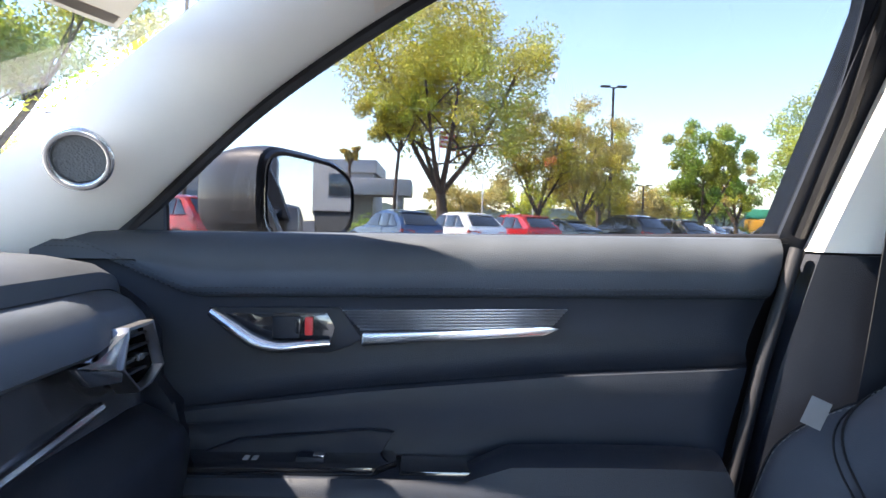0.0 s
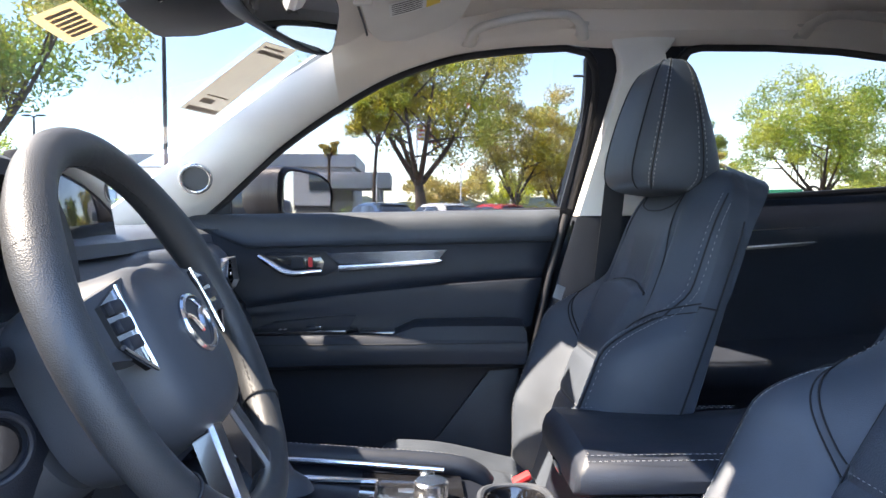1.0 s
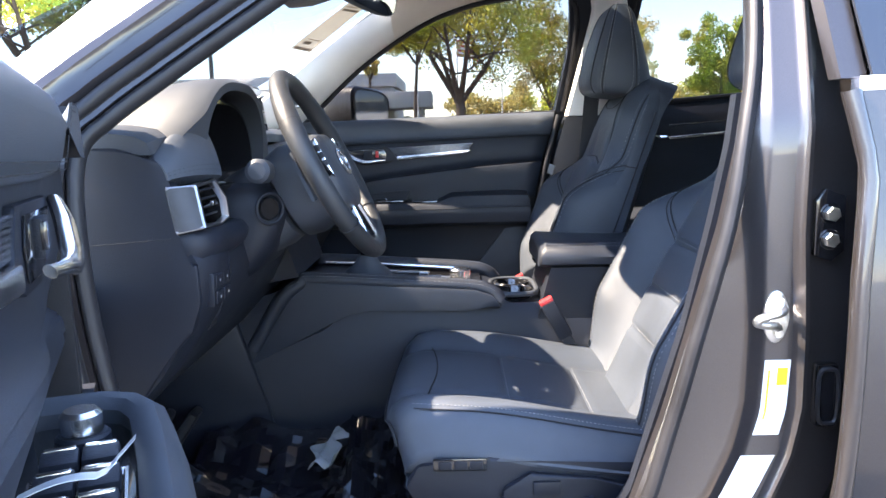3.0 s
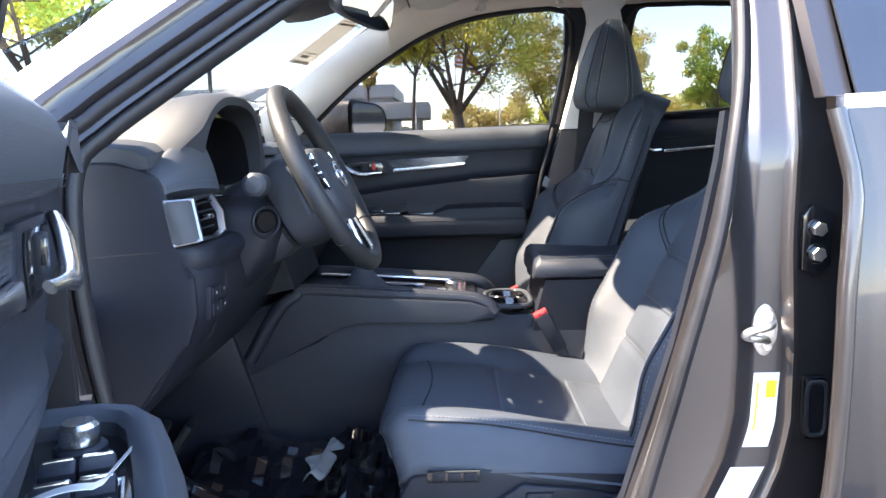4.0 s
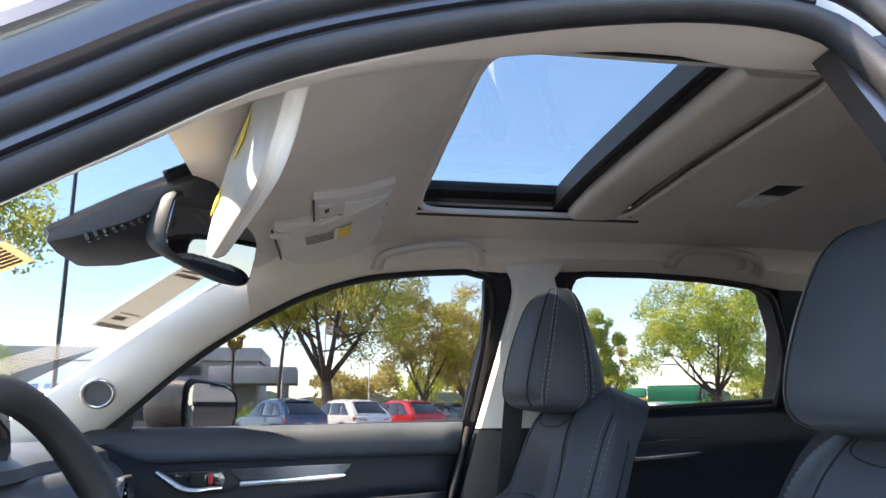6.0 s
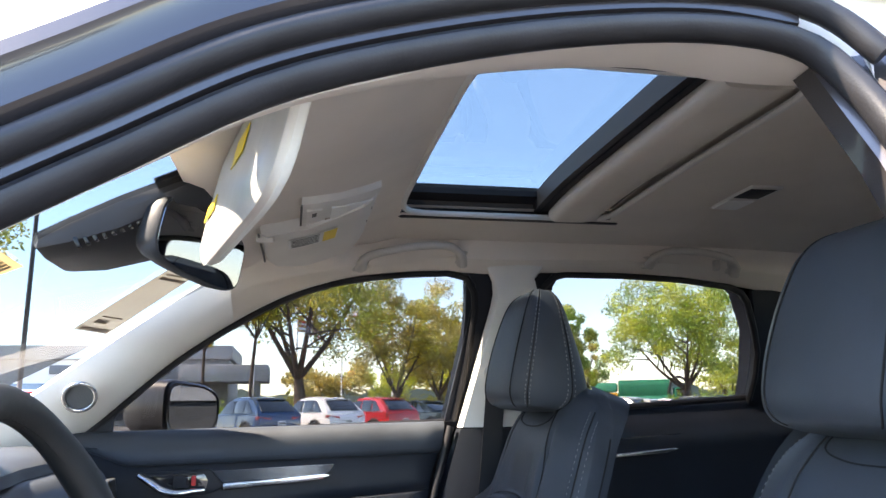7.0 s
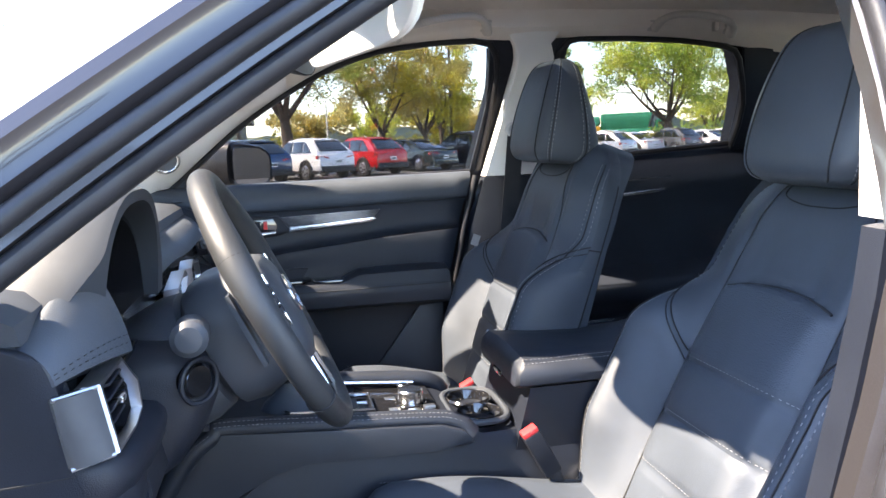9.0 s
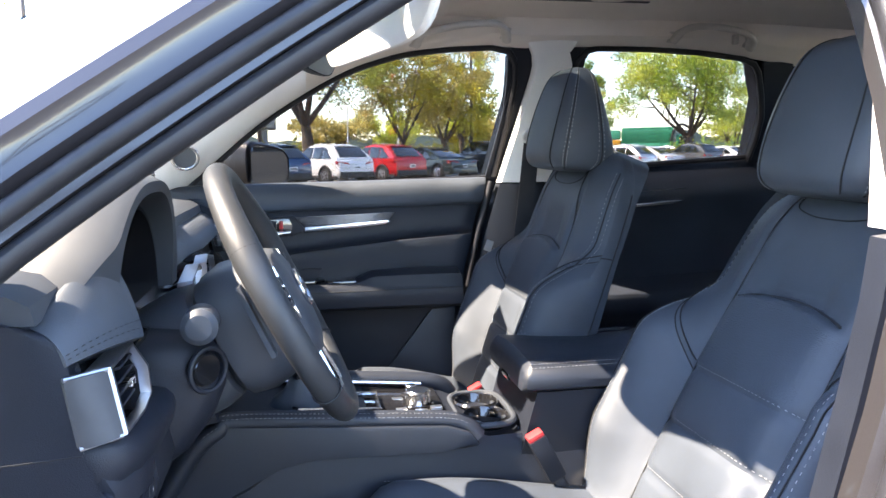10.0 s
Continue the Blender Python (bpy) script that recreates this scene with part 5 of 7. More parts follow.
# vents
def vent(hexa, plate, blade, at):
    """A six-sided vent: its rim's corners, the silver plate round the dashboard's end and the blade running inwards."""
    v = thing("air_vent", "six-sided air vent in a satin silver frame", "air vent", at, "dashboard air vents")
    hx = [Vector(p) for p in hexa]
    mid = sum(hx, Vector()) / len(hx)
    n = Vector((1, 0, 0.12)).normalized()
    ring = lambda k, o: [mid + (p - mid) * k + n * o for p in hx]
    tp("frame", loft([ring(1.04, -0.018), ring(1.05, 0.000), ring(1.02, 0.004), ring(0.94, 0.004), ring(0.89, -0.003), ring(0.87, -0.020)], cap=False), SATIN, v, "satin silver frame")
    duct = tp("duct", loft([ring(0.86, -0.006), ring(0.80, -0.03), ring(0.74, -0.055), ring(0.05, -0.056)], cap=False), GLOSS, v, "black duct")
    ya, yb = min(p.y for p in hx), max(p.y for p in hx)
    za, zb = min(p.z for p in hx), max(p.z for p in hx)
    for k in range(4):
        z = za + (zb - za) * (0.22 + 0.19 * k)
        tp("slat", box((mid.x - 0.014, mid.y, z), (0.020, (yb - ya) * (0.66 - 0.10 * abs(k - 1.5)), 0.003), 0.001, (0, -16, 0)), HARD, duct)
    tp("slide", box((mid.x - 0.004, mid.y, (za + zb) / 2), (0.012, 0.016, 0.007), 0.002), CHROME, duct)
    tp("cross_vane", box((mid.x - 0.026, mid.y, (za + zb) / 2), (0.010, 0.003, (zb - za) * 0.66), 0.001), HARD, duct)
    if plate:
        q = [Vector(p) for p in plate]
        tp("side_plate", sheet(lambda a, b: (q[0] * (1 - a) + q[1] * a) * (1 - b) + (q[3] * (1 - a) + q[2] * a) * b + Vector((0.3, -1, 0)) * 0.006 * math.sin(math.pi * min(1, a * 1.0)) ** 0.7, 8, 4, (-0.01, 0.012, 0)), PLATE, v, "brushed silver side plate")
        tp("plate_edge", tube([q[0], q[1]], 0.0024, 8), SATIN, v, "bright plate edge")
        tp("plate_edge", tube([q[3], q[2]], 0.0024, 8), SATIN, v, "bright plate edge")
    for tri_ in blade:
        tp("inner_blade", prism(tri_, (-0.008, 0, 0.0), 0.001), CHROME, v, "silver blade running inwards")


vent([(-0.257, -0.621, 0.961), (-0.252, -0.550, 0.966), (-0.243, -0.527, 0.936), (-0.242, -0.522, 0.905), (-0.242, -0.560, 0.898), (-0.243, -0.634, 0.902)], [(-0.287, -0.650, 0.960), (-0.256, -0.624, 0.961), (-0.242, -0.638, 0.902), (-0.277, -0.650, 0.896)], [], (-0.25, -0.58, 0.93))
vent([(-0.266, 0.512, 0.988), (-0.266, 0.572, 0.988), (-0.267, 0.606, 0.938), (-0.265, 0.566, 0.926), (-0.264, 0.534, 0.925), (-0.264, 0.494, 0.953)], [], [[(-0.262, 0.514, 0.988), (-0.262, 0.497, 0.952), (-0.264, 0.408, 0.971), (-0.268, 0.46, 0.967)], [(-0.261, 0.497, 0.951), (-0.261, 0.493, 0.942), (-0.264, 0.44, 0.949), (-0.264, 0.412, 0.969)]], (-0.27, 0.55, 0.93))
for ya, za, yb, zb_ in ((0.17, 0.888, 0.50, 0.917), (-0.20, 0.888, -0.17, 0.889)):
    tp("decor_strip", tube([(-0.284, ya, za), (-0.284, yb, zb_)], 0.0055, 8), CHROME, dash, "satin silver strip")
shelf = []
for y, f, k in ((-0.6445, -0.272, 0.7), (-0.641, -0.256, 0.9), (-0.632, -0.243, 1.0), (-0.61, -0.232, 1.0), (-0.56, -0.224, 1.0), (-0.50, -0.220, 1.0), (-0.46, -0.224, 0.98), (-0.43, -0.236, 0.9)):
    zt, zb = 0.874 + 0.024 * k, 0.874 - 0.026 * k + 0.10 * (max(y, -0.56) + 0.56)
    shelf.append([(-0.33, y, zt), (f - 0.022, y, zt), (f - 0.009, y, zt - 0.003), (f - 0.002, y, zt - 0.011), (f, y, (zt + zb) / 2), (f - 0.003, y, zb + 0.010), (f - 0.010, y, zb + 0.003), (f - 0.024, y, zb), (-0.33, y, zb)])
tp("vent_shelf", loft(shelf), HARD, dash, "black shelf below the vent")
bank = tp("switch_bank", box((-0.243, -0.588, 0.806), (0.014, 0.078, 0.052), 0.004, (0, 4, 0)), HARD, dash, "bank of small black switches")
for dy in (-0.018, 0.018):
    for dz in (-0.012, 0.012):
        tp("switch", box((-0.2365, -0.588 + dy, 0.806 + dz), (0.006, 0.032, 0.020), 0.002, (0, 4, 0)), HARD, bank)
        tp("switch_mark", box((-0.2333, -0.588 + dy, 0.806 + dz), (0.001, 0.004, 0.004), 0.0002, (0, 4, 0)), STITCH, bank)
tp("knee_panel", loft([[(-0.30, y, 0.90), (-0.235, y, 0.87), (-0.225 - 0.02 * abs(y + 0.36), y, 0.82), (-0.26, y, 0.74), (-0.36, y, 0.66), (-0.45, y, 0.70)] for y in (-0.56, -0.50, -0.36, -0.22, -0.18)]), HARD, dash)
CV = [(0.030, 0.966), (0.062, 0.977), (0.150, 0.963), (0.168, 0.934), (0.161, 0.904), (0.126, 0.892), (0.045, 0.897)]
for s_ in (1, -1):
    vent([(-0.246, s_ * y, z) for y, z in CV], [], [], (-0.25, s_ * 0.1, 0.93))
climate = thing("climate_panel", "black climate control panel with silver knobs", "controls", (-0.25, 0, 0.85))
tp("plate", box((-0.245, 0, 0.845), (0.03, 0.24, 0.055), 0.006, (0, 14, 0)), GLOSS, climate)
for y in (-0.09, 0, 0.09):
    tp("knob", cyl((-0.232, y, 0.845), (-0.208, y, 0.851), 0.020, 24, 0.003), CHROME, climate, "silver ringed knob")
tp("centre_face", loft([[(-0.40, y, 0.93), (-0.262, y, 0.93), (-0.250, y, 0.88), (-0.235, y, 0.80), (-0.215, y, 0.735), (-0.40, y, 0.70)] for y in (-0.15, -0.13, 0.13, 0.15)]), HARD, dash)

# ---- steering wheel ----
WC = Vector((-0.100, -0.352, 0.977))
WU, WN = Vector((-0.447, 0, 0.894)), Vector((0.894, 0, 0.447))
wheel = thing("steering_wheel", "black leather steering wheel with silver spoke trim", "steering wheel", WC)
wp = lambda y, u, n=0.0: WC + Vector((0, y, 0)) + WU * u + WN * n
R = 0.171
rim_ring = tp("rim", tube([wp(R * math.sin(a), R * math.cos(a), 0.0) for a in [k * math.tau / 96 for k in range(96)]], [0.0165 + 0.0022 * math.exp(-((abs((k * 360 / 96 + 180) % 360 - 180) - 62) / 16) ** 2) for k in range(96)], 20, True), WHEEL_LEATHER, wheel, "thick black leather rim")
for a in (-62, 62, -128, 128):
    c, s = math.cos(radians(a)), math.sin(radians(a))
    tp("rim_seam", tube([wp(R * s + 0.0176 * math.cos(t) * s, R * c + 0.0176 * math.cos(t) * c, 0.0176 * math.sin(t)) for t in [k * math.tau / 20 for k in range(20)]], 0.0012, 5, True), SEAM, rim_ring)
tp("rim_stitch", dashes([wp((R - 0.0172) * math.sin(a), (R - 0.0172) * math.cos(a), 0) for a in [k * math.tau / 96 for k in range(97)]], 0.003, 0.004), SEAM, rim_ring)


def hubring(k, n, dz=0.0):
    out = []
    for i in range(36):
        a = i * math.tau / 36
        c, s = math.cos(a), math.sin(a)
        out.append(wp(0.088 * k * math.copysign(abs(c) ** 0.75, c), -0.014 + 0.076 * k * math.copysign(abs(s) ** 0.75, s) + (0.012 * abs(c) if s > 0 else -0.004), n))
    return out


hub = tp("hub", loft([hubring(0.78, -0.100), hubring(1.02, -0.088), hubring(1.10, -0.060), hubring(1.0, -0.02), hubring(0.97, 0.0), hubring(0.88, 0.012), hubring(0.70, 0.018), hubring(0.4, 0.021), hubring(0.1, 0.022)]), SOFT, wheel, "black horn pad")
tp("emblem", tube([wp(0.030 * math.cos(a), -0.005 + 0.024 * math.sin(a), 0.0235) for a in [k * math.tau / 36 for k in range(36)]], 0.0032, 8, True), CHROME, hub, "chrome oval emblem")
tp("emblem_bar", tube(spl([wp(-0.026, 0.006, 0.0225), wp(-0.012, 0.001, 0.024), wp(0, -0.012, 0.024), wp(0.012, 0.001, 0.024), wp(0.026, 0.006, 0.0225)], 16), 0.0028, 8), CHROME, hub)
for s_ in (-1, 1):
    tp("spoke", loft([[wp(s_ * y, 0.018 + w, -0.012), wp(s_ * y, 0.018 + w, 0.006), wp(s_ * y, 0.018 - w, 0.006), wp(s_ * y, 0.018 - w, -0.012)] for y, w in ((0.06, 0.034), (0.10, 0.028), (0.14, 0.022), (0.172, 0.020))]), SOFT, wheel, "gloss black spoke")
    tp("spoke_trim", tube(spl([wp(s_ * 0.082, 0.034, 0.008), wp(s_ * 0.098, 0.010, 0.008), wp(s_ * 0.092, -0.016, 0.006)], 12), 0.0014, 8), PLATE, wheel, "silver spoke trim")
    pad_ = tp("button_panel", loft([[wp(s_ * y, u, n) for y, u in ((0.093, 0.044), (0.128, 0.034), (0.126, 0.004), (0.096, -0.020))] for n in (0.004, 0.009, 0.010)]), GLOSS, wheel, "gloss black button panel")
    tp("panel_trim", tube([wp(s_ * y, u, 0.011) for y, u in ((0.091, 0.046), (0.094, 0.010), (0.094, -0.022), (0.128, 0.002))], 0.0022, 8), CHROME, pad_, "thin silver surround")
    for q in (0.030, 0.016, 0.002):
        b_ = box((0, 0, 0), (0.006, 0.022, 0.010), 0.002)
        b_.transform(Matrix.Translation(wp(s_ * 0.111, q, 0.012)) @ Matrix.Rotation(radians(-26.6), 4, "Y"))
        tp("button", b_, HARD, pad_)
    tp("lower_spoke", loft([[wp(s_ * (0.024 + 0.030 * t) + d, -0.066 - 0.100 * t, n) for d, n in ((-0.013, -0.012), (-0.013, 0.004), (0.013, 0.004), (0.013, -0.012))] for t in (0, 0.3, 0.7, 1)]), GLOSS, wheel)
    tp("lower_spoke_trim", loft([[wp(s_ * (0.024 + 0.030 * t) + d, -0.068 - 0.090 * t, n) for d, n in ((-0.011, 0.003), (-0.010, 0.008), (0.010, 0.008), (0.011, 0.003))] for t in (0.05, 0.3, 0.6, 0.98)]), CHROME, wheel, "silver lower spoke trim")
tp("paddle", loft([[wp(-0.10 - 0.02 * t, 0.045 - 0.09 * t, -0.038 + n) for n in (0, 0.006)] + [wp(-0.078 - 0.02 * t, 0.045 - 0.09 * t, -0.038 + n) for n in (0.006, 0)] for t in (0, 0.3, 0.7, 1)]), SOFT, wheel, "grey shift paddle")

col = thing("steering_column", "black steering column shroud with light stalk", "steering column", (-0.25, -0.352, 0.9))
tp("shroud", loft([[wp(0.062 * k * math.copysign(abs(math.cos(a)) ** 0.7, math.cos(a)), -0.012 + 0.056 * k * math.copysign(abs(math.sin(a)) ** 0.7, math.sin(a)), n) for a in [i * math.tau / 28 for i in range(28)]] for k, n in ((1.15, -0.095), (1.36, -0.102), (1.45, -0.125), (1.42, -0.17), (1.25, -0.22), (1.1, -0.26))]), SOFT, col, "grained column shroud")
COVER = [(-0.32, 0.955), (-0.21, 0.955), (-0.178, 0.940), (-0.166, 0.915), (-0.168, 0.885), (-0.185, 0.845), (-0.215, 0.805), (-0.26, 0.775), (-0.32, 0.765)]
tp("lower_cover", loft([[(-0.27 + (x + 0.27) * k, y, 0.87 + (z - 0.87) * k) for x, z in COVER] for y, k in ((-0.474, 0.55), (-0.470, 0.74), (-0.460, 0.88), (-0.440, 0.97), (-0.41, 1.0), (-0.30, 1.0), (-0.265, 0.97), (-0.245, 0.88), (-0.236, 0.7))]), HARD, col, "rounded black lower cover")
tp("stalk", tube([(-0.195, -0.40, 0.965), (-0.192, -0.46, 0.970), (-0.186, -0.49, 0.974)], [0.009, 0.010, 0.014], 14), HARD, col, "light stalk")
tp("stalk_knob", cyl((-0.187, -0.488, 0.974), (-0.184, -0.545, 0.977), 0.0195, 24, 0.006), SOFT, col, "ridged stalk end")
tp("stalk", tube([(-0.195, -0.30, 0.965), (-0.192, -0.25, 0.970), (-0.188, -0.20, 0.974)], [0.009, 0.010, 0.014], 14), HARD, col, "wiper stalk")
tp("start_ring", tube([Vector((-0.186, -0.469, 0.911)) + Vector((0.69, 0.72, 0)) * 0.0255 * math.cos(a) + Vector((0, 0, 0.0255 * math.sin(a))) for a in [k * math.tau / 28 for k in range(28)]], 0.003, 8, True), HARD, col)
tp("start_button", cyl((-0.230, -0.425, 0.911), (-0.186, -0.469, 0.911), 0.020, 24, 0.003), GLOSS, col, "round black start button")
pedal = thing("pedal_set", "black rubber brake and accelerator pedal", "pedal", (-0.45, -0.35, 0.42))
tp("brake_pedal", box((-0.47, -0.33, 0.47), (0.02, 0.11, 0.06), 0.008, (0, 30, 0)), RUBBER, pedal)
tp("pedal_arm", tube([(-0.48, -0.33, 0.48), (-0.54, -0.33, 0.62), (-0.58, -0.33, 0.75)], 0.009, 8), HARD, pedal)
tp("accelerator", box((-0.48, -0.20, 0.40), (0.02, 0.055, 0.15), 0.008, (0, 35, 0)), RUBBER, pedal)

# ---- centre console ----
con = thing("centre_console", "black centre console with leather knee pads", "console", (0.0, 0, 0.3))
tp("tunnel", loft([[(x, -w - 0.012, 0.30), (x, -w, 0.42), (x, -w, z - 0.05), (x, -w + 0.02, z - 0.012), (x, -w + 0.035, z - 0.012), (x, w - 0.035, z - 0.012), (x, w - 0.02, z - 0.012), (x, w, z - 0.05), (x, w, 0.42), (x, w + 0.012, 0.30)] for x, w, z in ((-0.60, 0.15, 0.60), (-0.40, 0.145, 0.66), (-0.30, 0.140, 0.70), (-0.22, 0.135, 0.728), (0.0, 0.130, 0.712), (0.19, 0.125, 0.690), (0.24, 0.122, 0.668), (0.32, 0.12, 0.668), (0.62, 0.12, 0.668))]), HARD, con)
KNEE = [(-0.345, 0.530), (-0.222, 0.716), (-0.20, 0.722), (0.16, 0.694), (0.20, 0.680), (0.218, 0.655), (0.15, 0.650), (-0.07, 0.662), (-0.12, 0.652), (-0.17, 0.612), (-0.26, 0.575)]
for s_ in (-1, 1):
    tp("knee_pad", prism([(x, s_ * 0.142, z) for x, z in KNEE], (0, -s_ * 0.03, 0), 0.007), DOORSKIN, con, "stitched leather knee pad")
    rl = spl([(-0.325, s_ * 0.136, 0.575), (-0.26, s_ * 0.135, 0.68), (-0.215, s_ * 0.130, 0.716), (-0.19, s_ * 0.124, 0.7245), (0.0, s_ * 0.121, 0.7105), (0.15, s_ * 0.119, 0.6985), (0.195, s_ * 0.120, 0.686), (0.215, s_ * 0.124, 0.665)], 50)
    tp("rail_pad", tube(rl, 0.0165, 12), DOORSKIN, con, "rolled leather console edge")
    for o in (0.004, -0.008):
        tp("stitching", dashes([p + Vector((0, s_ * (0.0165 * math.cos(0.9 + o * 40)), 0.0167 * math.sin(0.9 + o * 40))) for p in rl], 0.004, 0.003, 0.0005), STITCH, con, "pale stitching")
    tp("edge_strip", tube(spl([(-0.20, s_ * 0.100, 0.722), (0.0, s_ * 0.096, 0.711), (0.15, s_ * 0.092, 0.699)], 16), 0.004, 8), CHROME, con, "satin silver edge strip")
slope = lambda x: 0.716 - 0.075 * (x + 0.2) * 0.9
tp("top_plate", sheet(lambda u, v: (-0.20 + 0.375 * u, -0.098 + 0.196 * v, slope(-0.20 + 0.375 * u) - 0.004), 6, 4, (0, 0, -0.012)), GLOSS, con, "gloss black top plate")
gate = [(0.085, 0.045), (0.085, -0.045), (-0.06, -0.045), (-0.075, -0.025), (-0.075, 0.025), (-0.06, 0.045)]
tp("shift_surround", tube([(x - 0.03, y - 0.005, slope(x - 0.03) + 0.002) for x, y in gate], 0.005, 8, True), CHROME, con, "chrome shift surround")
shift = thing("gear_lever", "black gear lever with leather boot and chrome stem", "gear lever", (-0.02, 0, 0.70))
tp("boot", loft([[(-0.085 + k * 0.045 * math.cos(a) * 1.3, -0.005 + k * 0.038 * math.sin(a), 0.712 + h) for a in [i * math.tau / 20 for i in range(20)]] for k, h in ((1, -0.004), (0.85, 0.01), (0.55, 0.022), (0.3, 0.045), (0.26, 0.055))]), LEATHER, shift, "pleated leather boot")
tp("stem", cyl((-0.085, -0.005, 0.755), (-0.09, -0.005, 0.785), 0.014, 20, 0.002), CHROME, shift, "chrome stem")
tp("knob", loft([[(-0.09 - 0.012 * t + k * 0.024 * math.cos(a), -0.005 + k * 0.021 * math.sin(a), 0.782 + 0.075 * t) for a in [i * math.tau / 20 for i in range(20)]] for k, t in ((0.7, 0), (0.9, 0.15), (1.05, 0.5), (1.0, 0.8), (0.8, 0.95), (0.3, 1.0))]), LEATHER, shift)
cmd = thing("commander_knob", "silver rotary control knob on the console", "control knob", (0.129, -0.003, 0.695))
tp("dial", cyl((0.129, -0.003, 0.688), (0.129, -0.003, 0.718), 0.0235, 32, 0.003), CHROME, cmd)
tp("skirt", cyl((0.129, -0.003, 0.684), (0.129, -0.003, 0.694), 0.030, 32, 0.002), GLOSS, cmd)
tp("volume_knob", cyl((0.125, 0.055, 0.684), (0.125, 0.055, 0.710), 0.011, 24, 0.002), CHROME, cmd)
for dx, dy in ((-0.035, -0.03), (-0.035, 0.03), (0.0, -0.045), (0.03, -0.03)):
    tp("button", box((0.129 + dx, dy, 0.690), (0.022, 0.016, 0.006), 0.002), STEEL, cmd, "small satin button")
tp("plate", box((0.118, 0.0, 0.684), (0.105, 0.17, 0.008), 0.004, (0, 4, 0)), STEEL, cmd, "grey satin plate")
cups = thing("cup_holder", "twin black cup holder with a satin rim", "cup holder", (0.25, 0, 0.66))
for y in (-0.042, 0.042):
    tp("cup", loft([[(0.25 + r * math.cos(a), y + r * math.sin(a), z) for a in [k * math.tau / 28 for k in range(28)]] for r, z in ((0.0445, 0.672), (0.041, 0.676), (0.038, 0.672), (0.035, 0.60), (0.01, 0.598))], cap=False), GLOSS, cups)
    tp("tab", box((0.285, y, 0.655), (0.008, 0.016, 0.026), 0.002), STEEL, cups)
tp("rim", tube([(0.25 + 0.052 * math.copysign(abs(math.cos(a)) ** 0.7, math.cos(a)), 0.093 * math.copysign(abs(math.sin(a)) ** 0.5, math.sin(a)), 0.672) for a in [k * math.tau / 40 for k in range(40)]], 0.006, 8, True), SOFT, cups)
armr = thing("armrest", "padded black armrest lid on the console box", "armrest", (0.45, 0, 0.65))
lid = []
for x, k, dz in ((0.300, 0.90, 0.02), (0.304, 0.97, 0.008), (0.315, 1.0, 0.0), (0.40, 1.0, 0.006), (0.50, 1.02, 0.010), (0.60, 1.02, 0.006), (0.618, 1.0, 0.002), (0.625, 0.93, 0.012)):
    lid.append([(x, 0.128 * k * a, z) for a, z in ((-0.90, 0.735), (-1.0, 0.742), (-1.02, 0.757), (-0.97, 0.775 - dz), (-0.85, 0.785 - dz), (-0.4, 0.790 - dz), (0, 0.791 - dz), (0.4, 0.790 - dz), (0.85, 0.785 - dz), (0.97, 0.775 - dz), (1.02, 0.757), (1.0, 0.742), (0.90, 0.735))])
lid_ = tp("lid", loft(lid), DOORSKIN, armr, "padded leather lid")
for s_ in (-1, 1):
    for q in (0.0, 0.008):
        tp("stitching", dashes([(x, s_ * (0.112 + q), 0.784 - q * 0.6) for x in [0.312 + 0.015 * i for i in range(20)]], 0.004, 0.003, 0.0005), STITCH, lid_, "pale stitching")
tp("stitching", dashes([(0.3165, y, 0.7855) for y in [-0.11 + 0.01 * i for i in range(23)]], 0.004, 0.003, 0.0005), STITCH, lid_, "pale stitching")
tp("box", loft([[(x, -0.118, z) for x, z in ((0.325, 0.734), (0.305, 0.66), (0.29, 0.60), (0.36, 0.42), (0.62, 0.42), (0.62, 0.734))], [(x, 0.118, z) for x, z in ((0.325, 0.734), (0.305, 0.66), (0.29, 0.60), (0.36, 0.42), (0.62, 0.42), (0.62, 0.734))]]), HARD, armr, "hard black console box")
tp("latch", box((0.304, 0, 0.735), (0.012, 0.05, 0.012), 0.003), GLOSS, armr)


def buckle(x, y, z, tilt):
    b = thing("belt_buckle", "black belt buckle with a red release button", "belt buckle", (x, y, z - 0.1), "belt buckles")
    m = pose(x, y, z, 0, tilt, 0)
    for name, c, s, mt, lb in (("body", (0, 0, -0.045), (0.032, 0.026, 0.085), HARD, ""), ("button", (0, 0, 0.0), (0.030, 0.024, 0.012), RED, "red release button"), ("stalk", (0, 0, -0.12), (0.022, 0.012, 0.08), RUBBER, "")):
        bm = box(c, s, 0.004)
        bm.transform(m)
        tp(name, bm, mt, b, lb)


buckle(0.310, -0.150, 0.668, 28 * -1)
buckle(0.275, 0.150, 0.662, -28)
tp("seat_hinge_lever", tube([(0.38, -0.135, 0.50), (0.41, -0.135, 0.56), (0.43, -0.135, 0.60)], 0.008, 8), STEEL, con)

# floor coverings
for y in (-0.36, 0.36):
    mt = thing("floor_mat", "black carpet floor mat in the footwell", "floor mat", (-0.2, y, 0.31), "floor mats")
    tp("mat", box((-0.20, y, 0.317), (0.62, 0.42, 0.012), 0.005), CARPET, mt)
film = thing("plastic_film", "crumpled glossy black plastic film on the floor", "plastic film", (-0.15, -0.36, 0.33))
def crumple(x0, x1, y0, y1, z, rise, f, seed, n=26):
    def g(u, v):
        q = Vector((u * f, v * f, seed))
        return (x0 + (x1 - x0) * u, y0 + (y1 - y0) * v, z + rise * v + 0.055 * noise.noise(q) + 0.045 * abs(noise.noise(q * 2.3)) + 0.02 * abs(noise.noise(q * 5)))
    return sheet(g, n, n, (0, 0, 0.0006))


